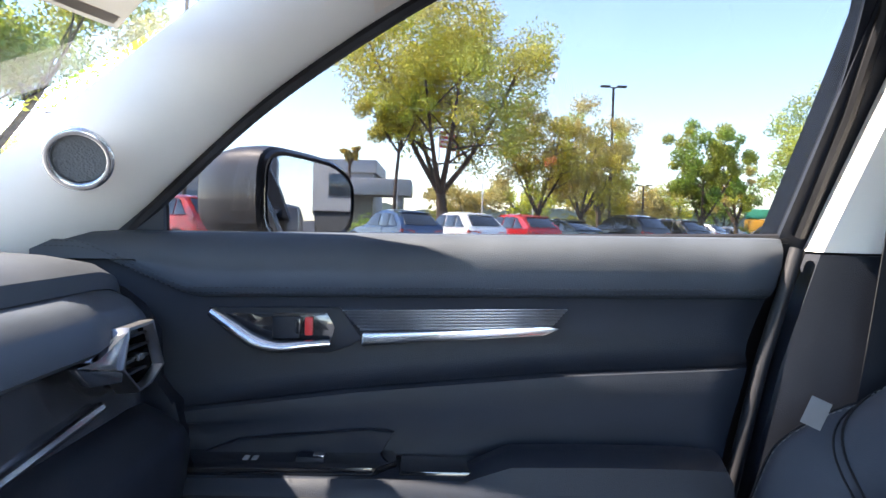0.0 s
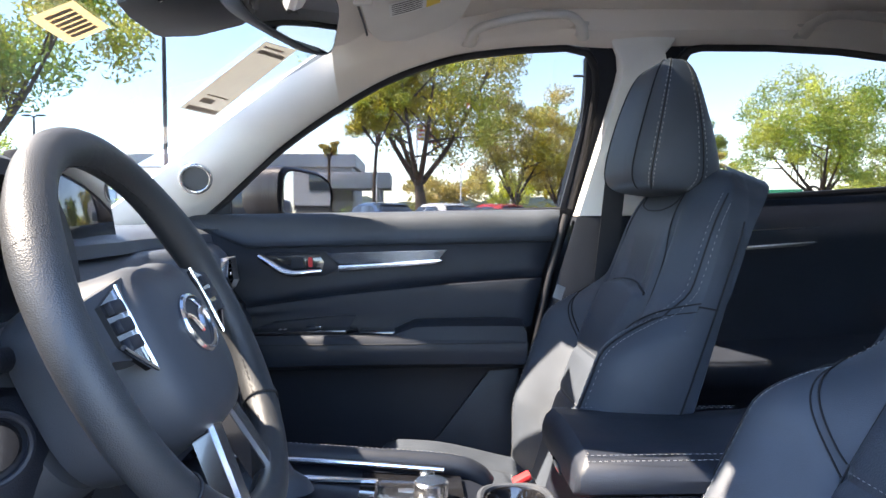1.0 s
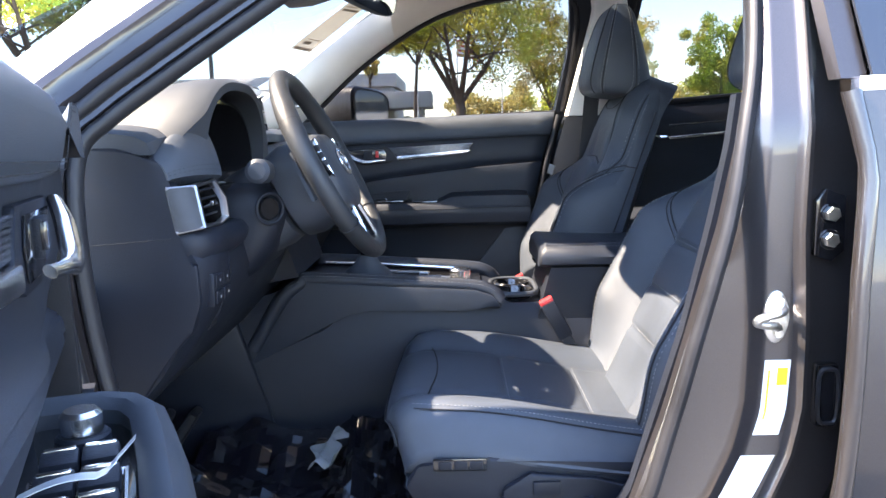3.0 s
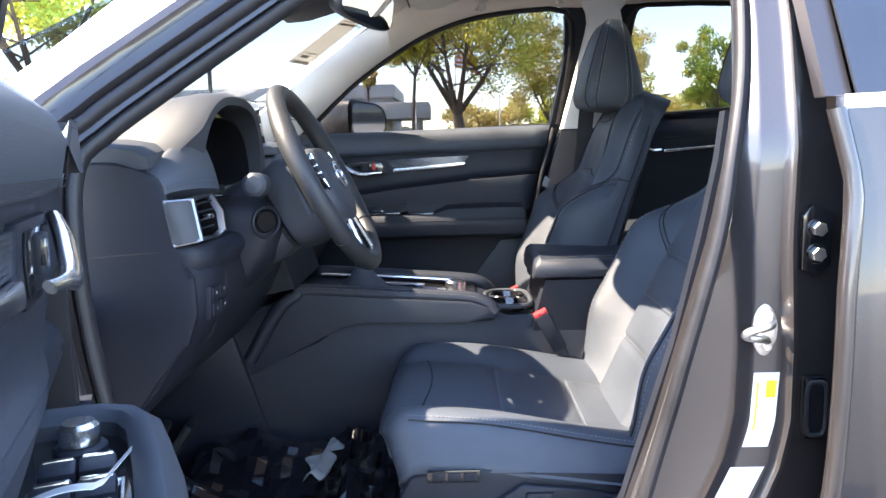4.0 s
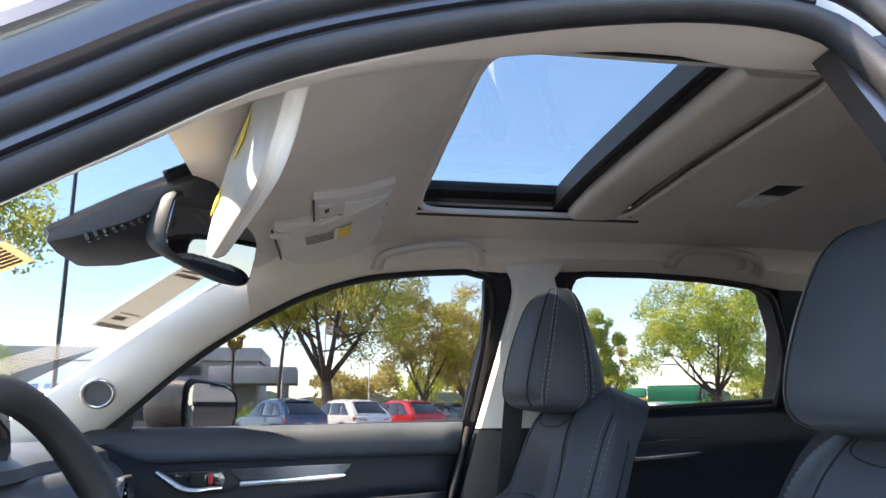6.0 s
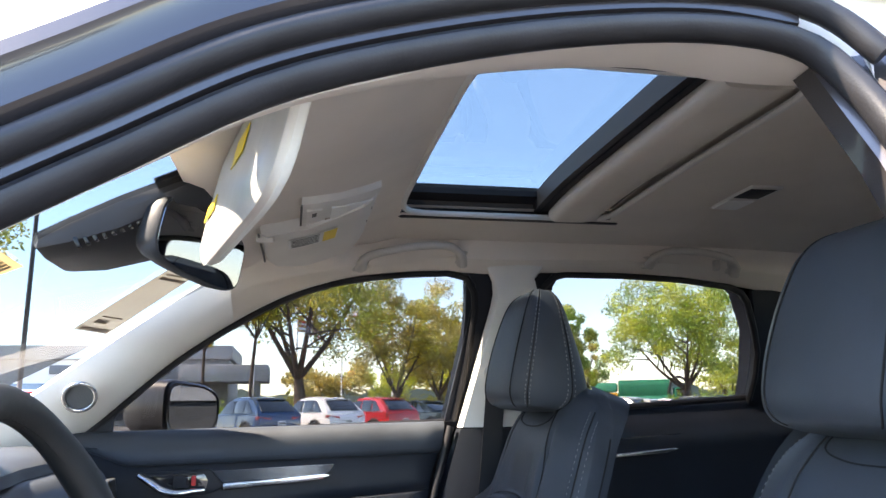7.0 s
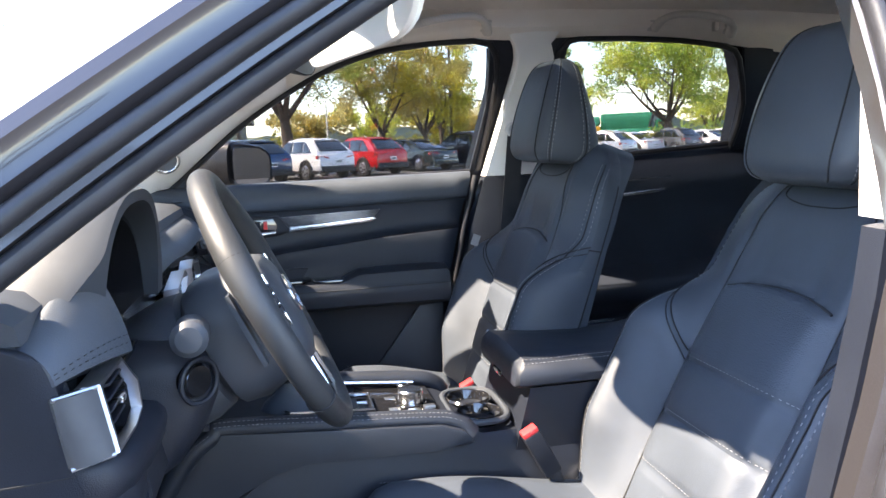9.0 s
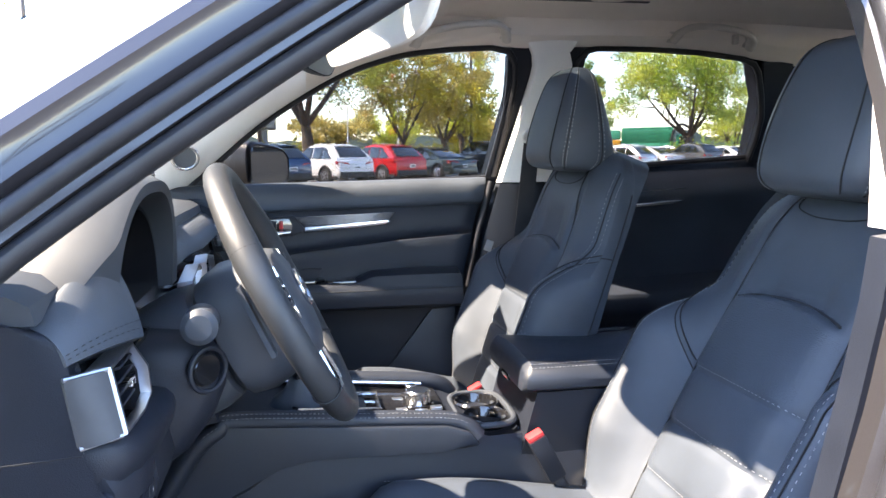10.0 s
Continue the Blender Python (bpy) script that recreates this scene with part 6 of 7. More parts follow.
tp("sheet", crumple(-0.42, 0.08, -0.62, -0.18, 0.335, 0.05, 3.0, 0.3), FILM, film, "crumpled black film", smooth=14)
tp("fold", crumple(-0.10, 0.06, -0.60, -0.24, 0.375, 0.06, 2.4, 4.1, 16), FILM, film, "raised fold of black film", smooth=12)
tp("torn_edge", sheet(lambda u, v: (-0.16 + 0.05 * u + 0.010 * math.sin(9 * v), -0.42 + 0.15 * v, 0.425 + 0.012 * math.sin(7 * u + 4 * v) + 0.02 * u), 8, 14, (0, 0, 0.0008)), SHEETP, film, "pale torn edge of film")
# carpeted sides of the footwell
tp("footwell_side", prism([(-0.80, -0.17, 0.31), (-0.80, -0.17, 0.66), (-0.36, -0.16, 0.66), (-0.30, -0.15, 0.45), (-0.26, -0.15, 0.31)], (0, 0.02, 0), 0.004), HARD, con)
tp("footwell_side", prism([(-0.80, 0.15, 0.31), (-0.80, 0.15, 0.66), (-0.36, 0.14, 0.66), (-0.30, 0.13, 0.45), (-0.26, 0.13, 0.31)], (0, 0.02, 0), 0.004), HARD, con)
for s_ in (-1, 1):
    tp("kick_trim", box((-0.62, s_ * 0.715, 0.55), (0.40, 0.03, 0.56), 0.008), HARD, suv, "black kick panel trim")

# ---- overhead ----
rv = thing("rear_view_mirror", "black rear-view mirror on the windscreen", "mirror", (-0.06, 0.0, 1.37))
RM = Matrix.Translation((-0.050, -0.020, 1.345)) @ Matrix.Rotation(radians(-24), 4, "Z") @ Matrix.Rotation(radians(8), 4, "Y") @ Matrix.Rotation(radians(-5), 4, "X")


def rvring(d, k):
    return [RM @ Vector((d, 0.115 * k * math.copysign(abs(math.cos(a)) ** 0.5, math.cos(a)), 0.047 * k * math.copysign(abs(math.sin(a)) ** 0.45, math.sin(a)))) for a in [i * math.tau / 36 for i in range(36)]]


tp("housing", loft([rvring(-0.045, 0.5), rvring(-0.038, 0.8), rvring(-0.018, 0.97), rvring(0.0, 1.0), rvring(0.006, 0.98)]), SOFT, rv, "dark textured housing")
tp("mirror_glass", loft([rvring(0.0062, 0.95), rvring(0.0072, 0.945)]), MIRROR, rv, "silvered glass")
tp("arm", tube([(-0.10, 0, 1.375), (-0.13, 0, 1.40), (-0.12, 0, 1.415)], 0.012, 10), HARD, rv)
cover = thing("camera_cover", "black camera housing below the windscreen header", "camera housing", (-0.1, 0, 1.42))
cring = lambda x, w, zt, zb: [(x, -w, zt), (x + 0.004, -w * 1.02, (zt + zb) / 2), (x, -w * 0.93, zb), (x, -w * 0.5, zb - 0.006), (x, w * 0.5, zb - 0.006), (x, w * 0.93, zb), (x + 0.004, w * 1.02, (zt + zb) / 2), (x, w, zt)]
tp("shell", loft([cring(-0.250, 0.075, 1.340, 1.332), cring(-0.242, 0.09, 1.343, 1.324), cring(-0.20, 0.108, 1.360, 1.330), cring(-0.14, 0.118, 1.388, 1.348), cring(-0.06, 0.112, 1.428, 1.392), cring(0.0, 0.10, 1.462, 1.435)]), SOFT, cover)
for i in range(12):
    tp("vent_slot", box((-0.19 + 0.010 * i, -0.098, 1.330 + 0.0045 * i), (0.005, 0.012, 0.014), 0.001, (0, -26, 0)), GLOSS, cover)
visor = thing("sun_visor", "driver's sun visor folded down in white protective film", "sun visor", (0.06, -0.36, 1.42))
vm = pose(0.036, -0.352, 1.364, 0, 12, 14)


def visor_ring(d, k, dz=0.0):
    """The rounded outline of the visor, d along its thickness, drawn in by k."""
    out = []
    for i in range(48):
        a = i * math.tau / 48
        c, q = math.cos(a), math.sin(a)
        out.append(vm @ Vector((d, (0.188 - k) * math.copysign(abs(c) ** 0.28, c), (0.086 - k) * math.copysign(abs(q) ** 0.42, q) + dz)))
    return out


vb = tp("body", loft([visor_ring(0.012, 0.030), visor_ring(0.0125, 0.016), visor_ring(0.009, 0.005), visor_ring(0.002, 0.0), visor_ring(-0.004, 0.0005), visor_ring(-0.006, 0.002)]), TRIMGREY, visor, "pale grey visor body")
skin_rings = [visor_ring(-0.0055, -0.002), visor_ring(-0.010, 0.003), visor_ring(-0.0135, 0.012), visor_ring(-0.016, 0.035), visor_ring(-0.017, 0.070), visor_ring(-0.0172, 0.083)]
tp("film", loft(skin_rings), WRAP, visor, "white protective film drawn over the visor")
for y, z, w, h in ((-0.030, 0.000, 0.060, 0.030), (0.105, -0.030, 0.065, 0.018)):
    b = box((-0.0185, y, z), (0.001, w, h), 0.0003)
    b.transform(vm)
    tp("label", b, YELLOW, visor, "yellow warning strip")
tp("pivot", tube([vm @ Vector((0, -0.17, 0.075)), vm @ Vector((0, -0.19, 0.10)), (0.075, -0.545, 1.472)], 0.006, 8), TRIMGREY, visor, "pale pivot arm")
pv = thing("sun_visor", "pale grey passenger sun visor folded up", "sun visor", (0.1, 0.36, 1.44))
pz = lambda x, y: roof_z(x, y) - 0.016
tp("body", loft([[(x + 0.03 * max(0, (y - 0.40) / 0.12) ** 2 * (0.13 - x) / 0.12, y, pz(x, y) + d) for x, d in ((0.022, 0.010), (0.024, 0.000), (0.034, -0.006), (0.10, -0.008), (0.19, -0.008), (0.212, -0.004), (0.218, 0.004), (0.216, 0.016), (0.022, 0.016))] for y in [0.150 + 0.352 * k / 16 for k in range(17)]]), TRIMGREY, pv, "padded fabric panel")
tp("edge_gap", tube([(0.020, y, pz(0.020, y) - 0.001) for y in [0.15 + 0.30 * k / 12 for k in range(13)]], 0.0022, 6), INK, pv, "dark gap along its front edge")
tp("clip", box((0.030, 0.175, pz(0.03, 0.175) - 0.006), (0.030, 0.014, 0.012), 0.004), TRIMGREY, pv, "small clip")
lz = lambda x, y, o=0.0086: (x, y, pz(x, y) - o)
tp("label", sheet(lambda u, v: lz(0.068 + 0.088 * u, 0.215 + 0.095 * v), 4, 4, (0, 0, -0.0005)), WHITE, pv, "white warning label")
tp("label_panel", sheet(lambda u, v: lz(0.130 + 0.024 * u, 0.218 + 0.089 * v, 0.0098), 2, 3, (0, 0, -0.0004)), YELLOW, pv, "yellow panel")
for i in range(6):
    tp("print_bar", sheet(lambda u, v: lz(0.073 + 0.050 * u, 0.222 + 0.014 * i + 0.004 * v, 0.0098), 3, 1, (0, 0, -0.0003)), INK, pv)
ov = thing("overhead_console", "pale grey overhead console with map lamps", "overhead console", (0.14, 0.15, 1.45))
oz = lambda x, y: roof_z(x, y) - 0.012
tp("body", sheet(lambda u, v: (lambda x, y: (x, y, oz(x, y) - 0.004 * min(1, 8 * u, 8 - 8 * u) * min(1, 8 * v, 8 - 8 * v)))(0.088 + 0.132 * u, 0.012 + 0.20 * v + 0.10 * u), 16, 16, (0, 0, 0.02)), TRIMGREY, ov)
tp("front_gap", tube([(0.088, y, oz(0.088, y) - 0.002) for y in (0.012, 0.08, 0.15, 0.21)], 0.0018, 6), INK, ov, "dark gap")
for k in (0, 1):
    ya = 0.030 + 0.095 * k
    tp("lamp_lens", sheet(lambda u, v: (lambda x, y: (x, y, oz(x, y) - 0.0065))(0.136 + 0.074 * u, ya + 0.040 + 0.070 * v + 0.08 * u), 4, 4, (0, 0, 0.004)), WHITE, ov, "frosted lamp lens")
    # flat brown strip beside each lens, painting the shade of a groove
    tp("lens_gap", sheet(lambda u, v: (lambda x, y: (x, y, oz(x, y) - 0.0055))(0.128 + 0.088 * u, ya + 0.112 + 0.012 * v + 0.08 * u), 4, 2, (0, 0, 0.003)), PRINT_AND_SHADE, ov, "brown strip painted as the shade of a groove")
    tp("button", sheet(lambda u, v: (lambda x, y: (x, y, oz(x, y) - 0.0065))(0.096 + 0.024 * u, ya + 0.010 + 0.066 * v + 0.02 * u), 3, 3, (0, 0, 0.004)), TRIMGREY, ov)
    tp("button_mark", sheet(lambda u, v: (lambda x, y: (x, y, oz(x, y) - 0.0076))(0.105 + 0.007 * u, ya + 0.035 + 0.022 * v), 1, 1, (0, 0, 0.001)), INK, ov)


# trim plastic of the grab handles, its base darkened in place of their shading
HANDLE_SHADE = mat("shade_toned_handle_plastic", (0.52, 0.485, 0.435), 0.5, var=0.05, scale=20, bump=0.2, bump_scale=900)


def grab(x0, x1, hook):
    g = thing("grab_handle", "pale grey folding grab handle on the roof rail", "grab handle", ((x0 + x1) / 2, 0.55, 1.45), "grab handles")
    zc = lambda x: lerp([(0.2, 1.437), (0.45, 1.462), (0.9, 1.462), (1.15, 1.452)], x)
    yc = 0.548
    pts = [(x0, yc + 0.012, zc(x0) - 0.008), (x0 + 0.012, yc - 0.014, zc(x0) + 0.012), (x0 + 0.045, yc - 0.030, zc(x0) + 0.022), ((x0 + x1) / 2, yc - 0.036, zc((x0 + x1) / 2) + 0.024), (x1 - 0.045, yc - 0.030, zc(x1) + 0.018), (x1 - 0.012, yc - 0.014, zc(x1) + 0.006), (x1, yc + 0.012, zc(x1) - 0.016)]
    tp("bar", tube(spl([(x, y - 0.016, z - 0.008) for x, y, z in pts], 40), [0.0115 if 5 < k < 35 else 0.0145 for k in range(41)], 12, flat=0.8), HANDLE_SHADE, g)
    tp("recess", sheet(lambda u, v: (x0 + 0.02 + (x1 - x0 - 0.04) * u, yc + 0.006 - 0.020 * v, zc(x0 + (x1 - x0) * u) - 0.014 + 0.030 * v - 0.006 * math.sin(math.pi * v)), 8, 4, (0, 0.004, 0.002)), FABRIC, g, "shaded recess behind the bar")
    for x in (x0, x1):
        tp("foot", box((x, yc + 0.010, zc(x) - 0.002), (0.034, 0.026, 0.034), 0.009, (24, 0, 0), seg=3), HANDLE_SHADE, g)
    if hook:
        tp("hook", box((x1 - 0.055, yc - 0.02, zc(x1) - 0.004), (0.014, 0.016, 0.026), 0.004), HANDLE_SHADE, g, "small coat hook")


grab(0.222, 0.455, False)
grab(0.915, 1.140, True)
dome = thing("dome_lamp", "rear ceiling lamp with a frosted lens", "lamp", (1.0, 0.24, 1.54))
for y, mt_, nm in ((0.285, WHITE, "lens"), (0.205, HARD, "dark_lens")):
    tp(nm, box((0.985, y, roof_z(1.0, y) - 0.003), (0.058, 0.066, 0.008), 0.003), mt_, dome, "frosted lens" if mt_ is WHITE else "dark lens")
tp("bezel", box((0.988, 0.245, roof_z(1.0, 0.245) - 0.001), (0.068, 0.16, 0.008), 0.003), TRIMGREY, dome)

# papers stuck inside the windscreen
def on_shield(name, label, quad, material, bars):
    t = thing(name, label, "sticker", (shield_x(quad[0][0], quad[0][1]), quad[0][0], quad[0][1]))
    def q(u, v, o=0.006):
        a, b, c, d = [Vector((y, z, 0)) for y, z in quad]
        p = (a * (1 - u) + b * u) * (1 - v) + (d * (1 - u) + c * u) * v
        return (shield_x(p.x, p.y) + o, p.x, p.y - o * 0.4)
    tp("sheet", sheet(lambda u, v: q(u, v), 6, 6, (0.0004, 0, -0.0004)), material, t)
    for (u0, v0, u1, v1) in bars:
        tp("print_bar", sheet(lambda u, v: q(u0 + (u1 - u0) * u, v0 + (v1 - v0) * v, 0.0075), 3, 2, (0.0004, 0, -0.0004)), PRINT_AND_SHADE, t)
    return t


on_shield("window_sticker", "long pale price sheet stuck inside the windscreen", [(0.42, 1.276), (0.556, 1.279), (0.41, 1.381), (0.297, 1.371)], SHEETP, [(0.08, 0.02, 0.92, 0.07), (0.2, 0.14, 0.55, 0.20), (0.2, 0.24, 0.8, 0.255), (0.1, 0.86, 0.9, 0.90), (0.1, 0.93, 0.7, 0.95)])
on_shield("stock_paper", "cream paper with dark marks stuck inside the windscreen", [(-0.145, 1.293), (-0.03, 1.291), (-0.023, 1.314), (-0.137, 1.315)], PAPER, [(0.12 + 0.13 * i, 0.2, 0.20 + 0.13 * i, 0.8) for i in range(6)])

# ---- outside: the lot ----
ASPHALT = mat("asphalt", (0.098, 0.095, 0.091), 0.9, var=0.25, scale=0.35, bump=0.6, bump_scale=30)
CONCRETE = mat("pale_concrete", (0.42, 0.40, 0.37), 0.85, var=0.1, scale=2, bump=0.4, bump_scale=40)
LINE = mat("worn_white_paint", (0.62, 0.62, 0.60), 0.7, var=0.15, scale=8)
BARK = mat("grey_brown_bark", (0.075, 0.055, 0.042), 0.9, var=0.35, scale=5, bump=1.0, bump_scale=25)
POLE = mat("dark_bronze_metal", (0.06, 0.045, 0.04), 0.5, 0.3)
LEAF_Y = leaf_mat("yellowing_leaves", (0.44, 0.41, 0.06), (0.74, 0.66, 0.13))
LEAF_O = leaf_mat("dry_olive_leaves", (0.42, 0.37, 0.13), (0.66, 0.55, 0.20))
LEAF_G = leaf_mat("fresh_green_leaves", (0.22, 0.33, 0.06), (0.42, 0.52, 0.11))
LEAF_L = leaf_mat("lime_green_leaves", (0.46, 0.51, 0.08), (0.74, 0.75, 0.17))
HEDGE = leaf_mat("hedge_leaves", (0.16, 0.19, 0.03), (0.36, 0.33, 0.07))
tagged(part("ground", sheet(lambda u, v: (-2500 + 5000 * u, -2500 + 5000 * v, 0), 20, 20), ASPHALT), "sun-bleached grey asphalt parking lot", "ground", kind="structure")


def leaves(centres, size, count, rng, bm=None):
    """Many small two-faced leaf quads scattered about the clump centres (place, radius)."""
    verts, faces = [], []
    tot = sum(r ** 2 for c, r in centres)
    for c, r in centres:
        for _ in range(max(6, int(count * r * r / tot))):
            d = Vector((rng.gauss(0, 1), rng.gauss(0, 1), rng.gauss(0, 0.8)))
            d = d.normalized() * r * (rng.random() ** 0.45)
            p = Vector(c) + d
            n = Vector((rng.gauss(0, 1), rng.gauss(0, 1), rng.gauss(0.6, 1))).normalized()
            a = n.orthogonal().normalized()
            a.rotate(Matrix.Rotation(rng.random() * math.tau, 3, n))
            b = n.cross(a)
            s = size * (0.6 + 0.8 * rng.random())
            k = len(verts)
            verts += [p - a * s, p + b * s * 0.45, p + a * s, p - b * s * 0.45]
            faces.append((k, k + 1, k + 2, k + 3))
    return verts, faces


def tree(name, x, y, height, trunk_h, spread, mats, seed, count=5000, label="", leaf=0.09, clumps=46, trunk=0.2, group="trees of the lot", flat=0.8, gap=0.0):
    rng = random.Random(seed)
    t = thing(name, label, "tree", (x, y, 0), group)
    b = bmesh.new()
    top = Vector((x + rng.uniform(-0.2, 0.2), y, trunk_h))
    tube(spl([(x, y, -0.1), (x + rng.uniform(-0.1, 0.1), y, trunk_h * 0.5), top], 8), [trunk * (1.25 - 0.5 * k / 8) for k in range(9)], 9, bm=b)
    tips = []
    cz = (height + trunk_h) / 2
    nl = 6
    for i in range(nl):
        a = i * math.tau / nl + rng.uniform(-0.4, 0.4)
        out = spread * rng.uniform(0.45, 0.8)
        e = Vector((x + out * math.cos(a), y + out * math.sin(a), trunk_h + (height - trunk_h) * rng.uniform(0.45, 0.85)))
        m = top * 0.55 + e * 0.45 + Vector((0, 0, -0.1 * spread))
        limb = spl([top - Vector((0, 0, 0.2)), m, e], 8)
        tube(limb, [trunk * (0.55 - 0.45 * k / 8) for k in range(9)], 6, bm=b)
        for j in range(4):
            s = limb[3 + j]
            e2 = s + Vector((rng.uniform(-1, 1) * spread * 0.45, rng.uniform(-1, 1) * spread * 0.45, rng.uniform(0.0, 0.45) * spread))
            tube(spl([s, s * 0.5 + e2 * 0.5 + Vector((0, 0, 0.08)), e2], 4), [trunk * (0.2 - 0.035 * k) for k in range(5)], 5, bm=b)
            tips.append(e2)
        tips.append(e)
    part("trunk", b, BARK, t).matrix_parent_inverse = Matrix.Translation((-x, -y, 0))
    cs = [(p, spread * rng.uniform(0.13, 0.24)) for p in tips]
    while len(cs) < clumps:
        d = Vector((rng.gauss(0, 1), rng.gauss(0, 1), rng.gauss(0, 1))).normalized() * rng.random() ** 0.4
        p = Vector((x, y, cz + 0.1 * height)) + Vector((d.x * spread, d.y * spread, d.z * (height - trunk_h) * 0.5 * flat))
        if p.z < trunk_h * 0.75 or rng.random() < gap:
            continue
        cs.append((p, spread * rng.uniform(0.11, 0.25)))
    half = len(mats)
    for i, m in enumerate(mats):
        v, f = leaves(cs[i::half], leaf * 0.70, int(count * 1.9) // half, rng)
        me = bpy.data.meshes.new("crown")
        me.from_pydata([tuple(q) for q in v], [], f)
        me.materials.append(m)
        o = new("crown", me)
        o.parent = t
        o.matrix_parent_inverse = Matrix.Translation((-x, -y, 0))
        o["kind"] = "stuff"
    return t


tree("shade_tree", 0.5, 36, 11.8, 2.7, 5.9, [LEAF_Y, LEAF_Y, LEAF_L], 3, 26000, "broad shade tree with yellowing leaves and a forked trunk", 0.13, 120, 0.30)
tree("olive_tree", 5.9, 42, 8.0, 2.0, 3.4, [LEAF_O, LEAF_O, LEAF_Y], 5, 8000, "dry olive-brown tree with thin foliage", 0.12, 60, 0.16, gap=0.3)
tree("olive_tree", 8.9, 44, 8.6, 1.9, 3.2, [LEAF_O, LEAF_Y], 8, 8000, "dry olive-brown tree with thin foliage", 0.12, 60, 0.16, gap=0.3)
tree("shade_tree", 11.2, 50, 8.8, 2.2, 3.0, [LEAF_L, LEAF_Y], 11, 6000, "yellow-green tree behind the parked cars", 0.14, 50, 0.15)
tree("shade_tree", 15.0, 41, 7.2, 1.6, 2.5, [LEAF_L, LEAF_G], 13, 9000, "small fresh green tree with a short trunk", 0.13, 56, 0.16)
tree("shade_tree", 18.9, 46, 6.0, 1.6, 2.0, [LEAF_L, LEAF_O], 17, 5000, "small yellow-green tree with thin branches", 0.12, 40, 0.14)
tree("shade_tree", 28.6, 50.5, 10.6, 2.3, 5.6, [LEAF_L, LEAF_L, LEAF_G], 19, 14000, "large lime-green tree beside the green truck", 0.16, 90, 0.28)
tree("shade_tree", 41.0, 56, 11.0, 2.5, 5.0, [LEAF_L, LEAF_G], 23, 8000, "lime-green tree at the lot's far edge", 0.17, 60, 0.25)
tree("shade_tree", -12.0, 20.5, 9.5, 3.0, 4.6, [LEAF_Y, LEAF_L, LEAF_G], 29, 12000, "yellow-green tree in front of the car", 0.13, 80, 0.22)
tree("shade_tree", -12.5, 13.5, 6.8, 2.0, 3.2, [LEAF_Y, LEAF_L], 31, 9000, "yellow leafy tree close to the car's nose", 0.11, 60, 0.12)
tree("young_tree", -1.6, 33.5, 8.2, 4.4, 2.0, [LEAF_Y, LEAF_L], 37, 3600, "thin young tree on a tall bare trunk", 0.12, 26, 0.09)
tree("young_tree", -4.4, 40, 5.4, 4.2, 0.6, [LEAF_O], 41, 700, "thin young tree on a tall bare trunk", 0.12, 24, 0.09)
for i, (x, y, h, s, m) in enumerate(((-26, 66, 7, 5, LEAF_G), (-33, 60, 8, 5, LEAF_L), (-20, 74, 6, 4, LEAF_G), (3, 66, 5.5, 4, LEAF_O), (9, 70, 6, 4.5, LEAF_L), (15, 68, 6.5, 4, LEAF_Y), (20, 72, 6, 4.5, LEAF_O), (26, 78, 7, 5, LEAF_L), (33, 84, 8, 5, LEAF_G), (46, 72, 9, 5, LEAF_L), (54, 66, 8, 5, LEAF_G), (60, 80, 9, 6, LEAF_L))):
    tree("far_tree", x, y, h, 1.2, s, [m], 50 + i, 2600, "distant rounded tree beyond the parked cars", 0.24, 34, 0.2, "distant trees")

# hedges and low shrubs along the lot
for i, (x0, x1, y, h, m) in enumerate(((-2, 14, 54, 2.2, HEDGE), (14, 34, 60, 1.6, HEDGE), (23.6, 26.2, 47, 0.9, LEAF_G), (-10, -2, 57, 1.6, LEAF_G), (36, 60, 66, 2.4, LEAF_G))):
    rng = random.Random(90 + i)
    v, f = leaves([((x0 + (x1 - x0) * rng.random(), y + rng.uniform(-0.8, 0.8), h * rng.uniform(0.2, 0.75)), h * rng.uniform(0.25, 0.5)) for _ in range(int((x1 - x0) * 3))], 0.16, int(700 * (x1 - x0) / 4), rng)
    me = bpy.data.meshes.new("hedge")
    me.from_pydata([tuple(q) for q in v], [], f)
    me.materials.append(m)
    tagged(new("hedge", me), "row of yellow-green shrubs at the lot's edge", "hedge", kind="stuff")

# far ridge of trees and hills closing the view
RIDGE = mat("hazy_far_trees", (0.16, 0.19, 0.15), 1.0, var=0.25, scale=0.05)
tagged(part("backdrop", sheet(lambda u, v: (-420 + 900 * u, 260 + 20 * math.sin(u * 9), -1 + v * (8 + 4 * noise.noise(Vector((u * 40, 0, 0))) + 3 * noise.noise(Vector((u * 150, 1, 0))))), 220, 2, (0, 2, 0)), RIDGE), "hazy line of far trees", "backdrop", kind="structure")


# light poles
def lamp_post(x, y, h, twin, label):
    t = thing("light_pole", label, "light pole", (x, y, 0), "light poles of the lot")
    tp("base", cyl((x, y, 0), (x, y, 0.75), 0.25, 16, 0.03), CONCRETE, t, "round concrete base")
    tp("pole", tube([(x, y, 0.7), (x, y, h)], [0.10, 0.075], 10), POLE, t)
    for s in ((-1, 1) if twin else (1,)):
        tp("arm", tube([(x, y, h - 0.1), (x + s * 0.25, y, h + 0.02)], 0.04, 8), POLE, t)
        tp("lamp_head", box((x + s * 0.50, y, h + 0.03), (0.55, 0.32, 0.11), 0.03), POLE, t)


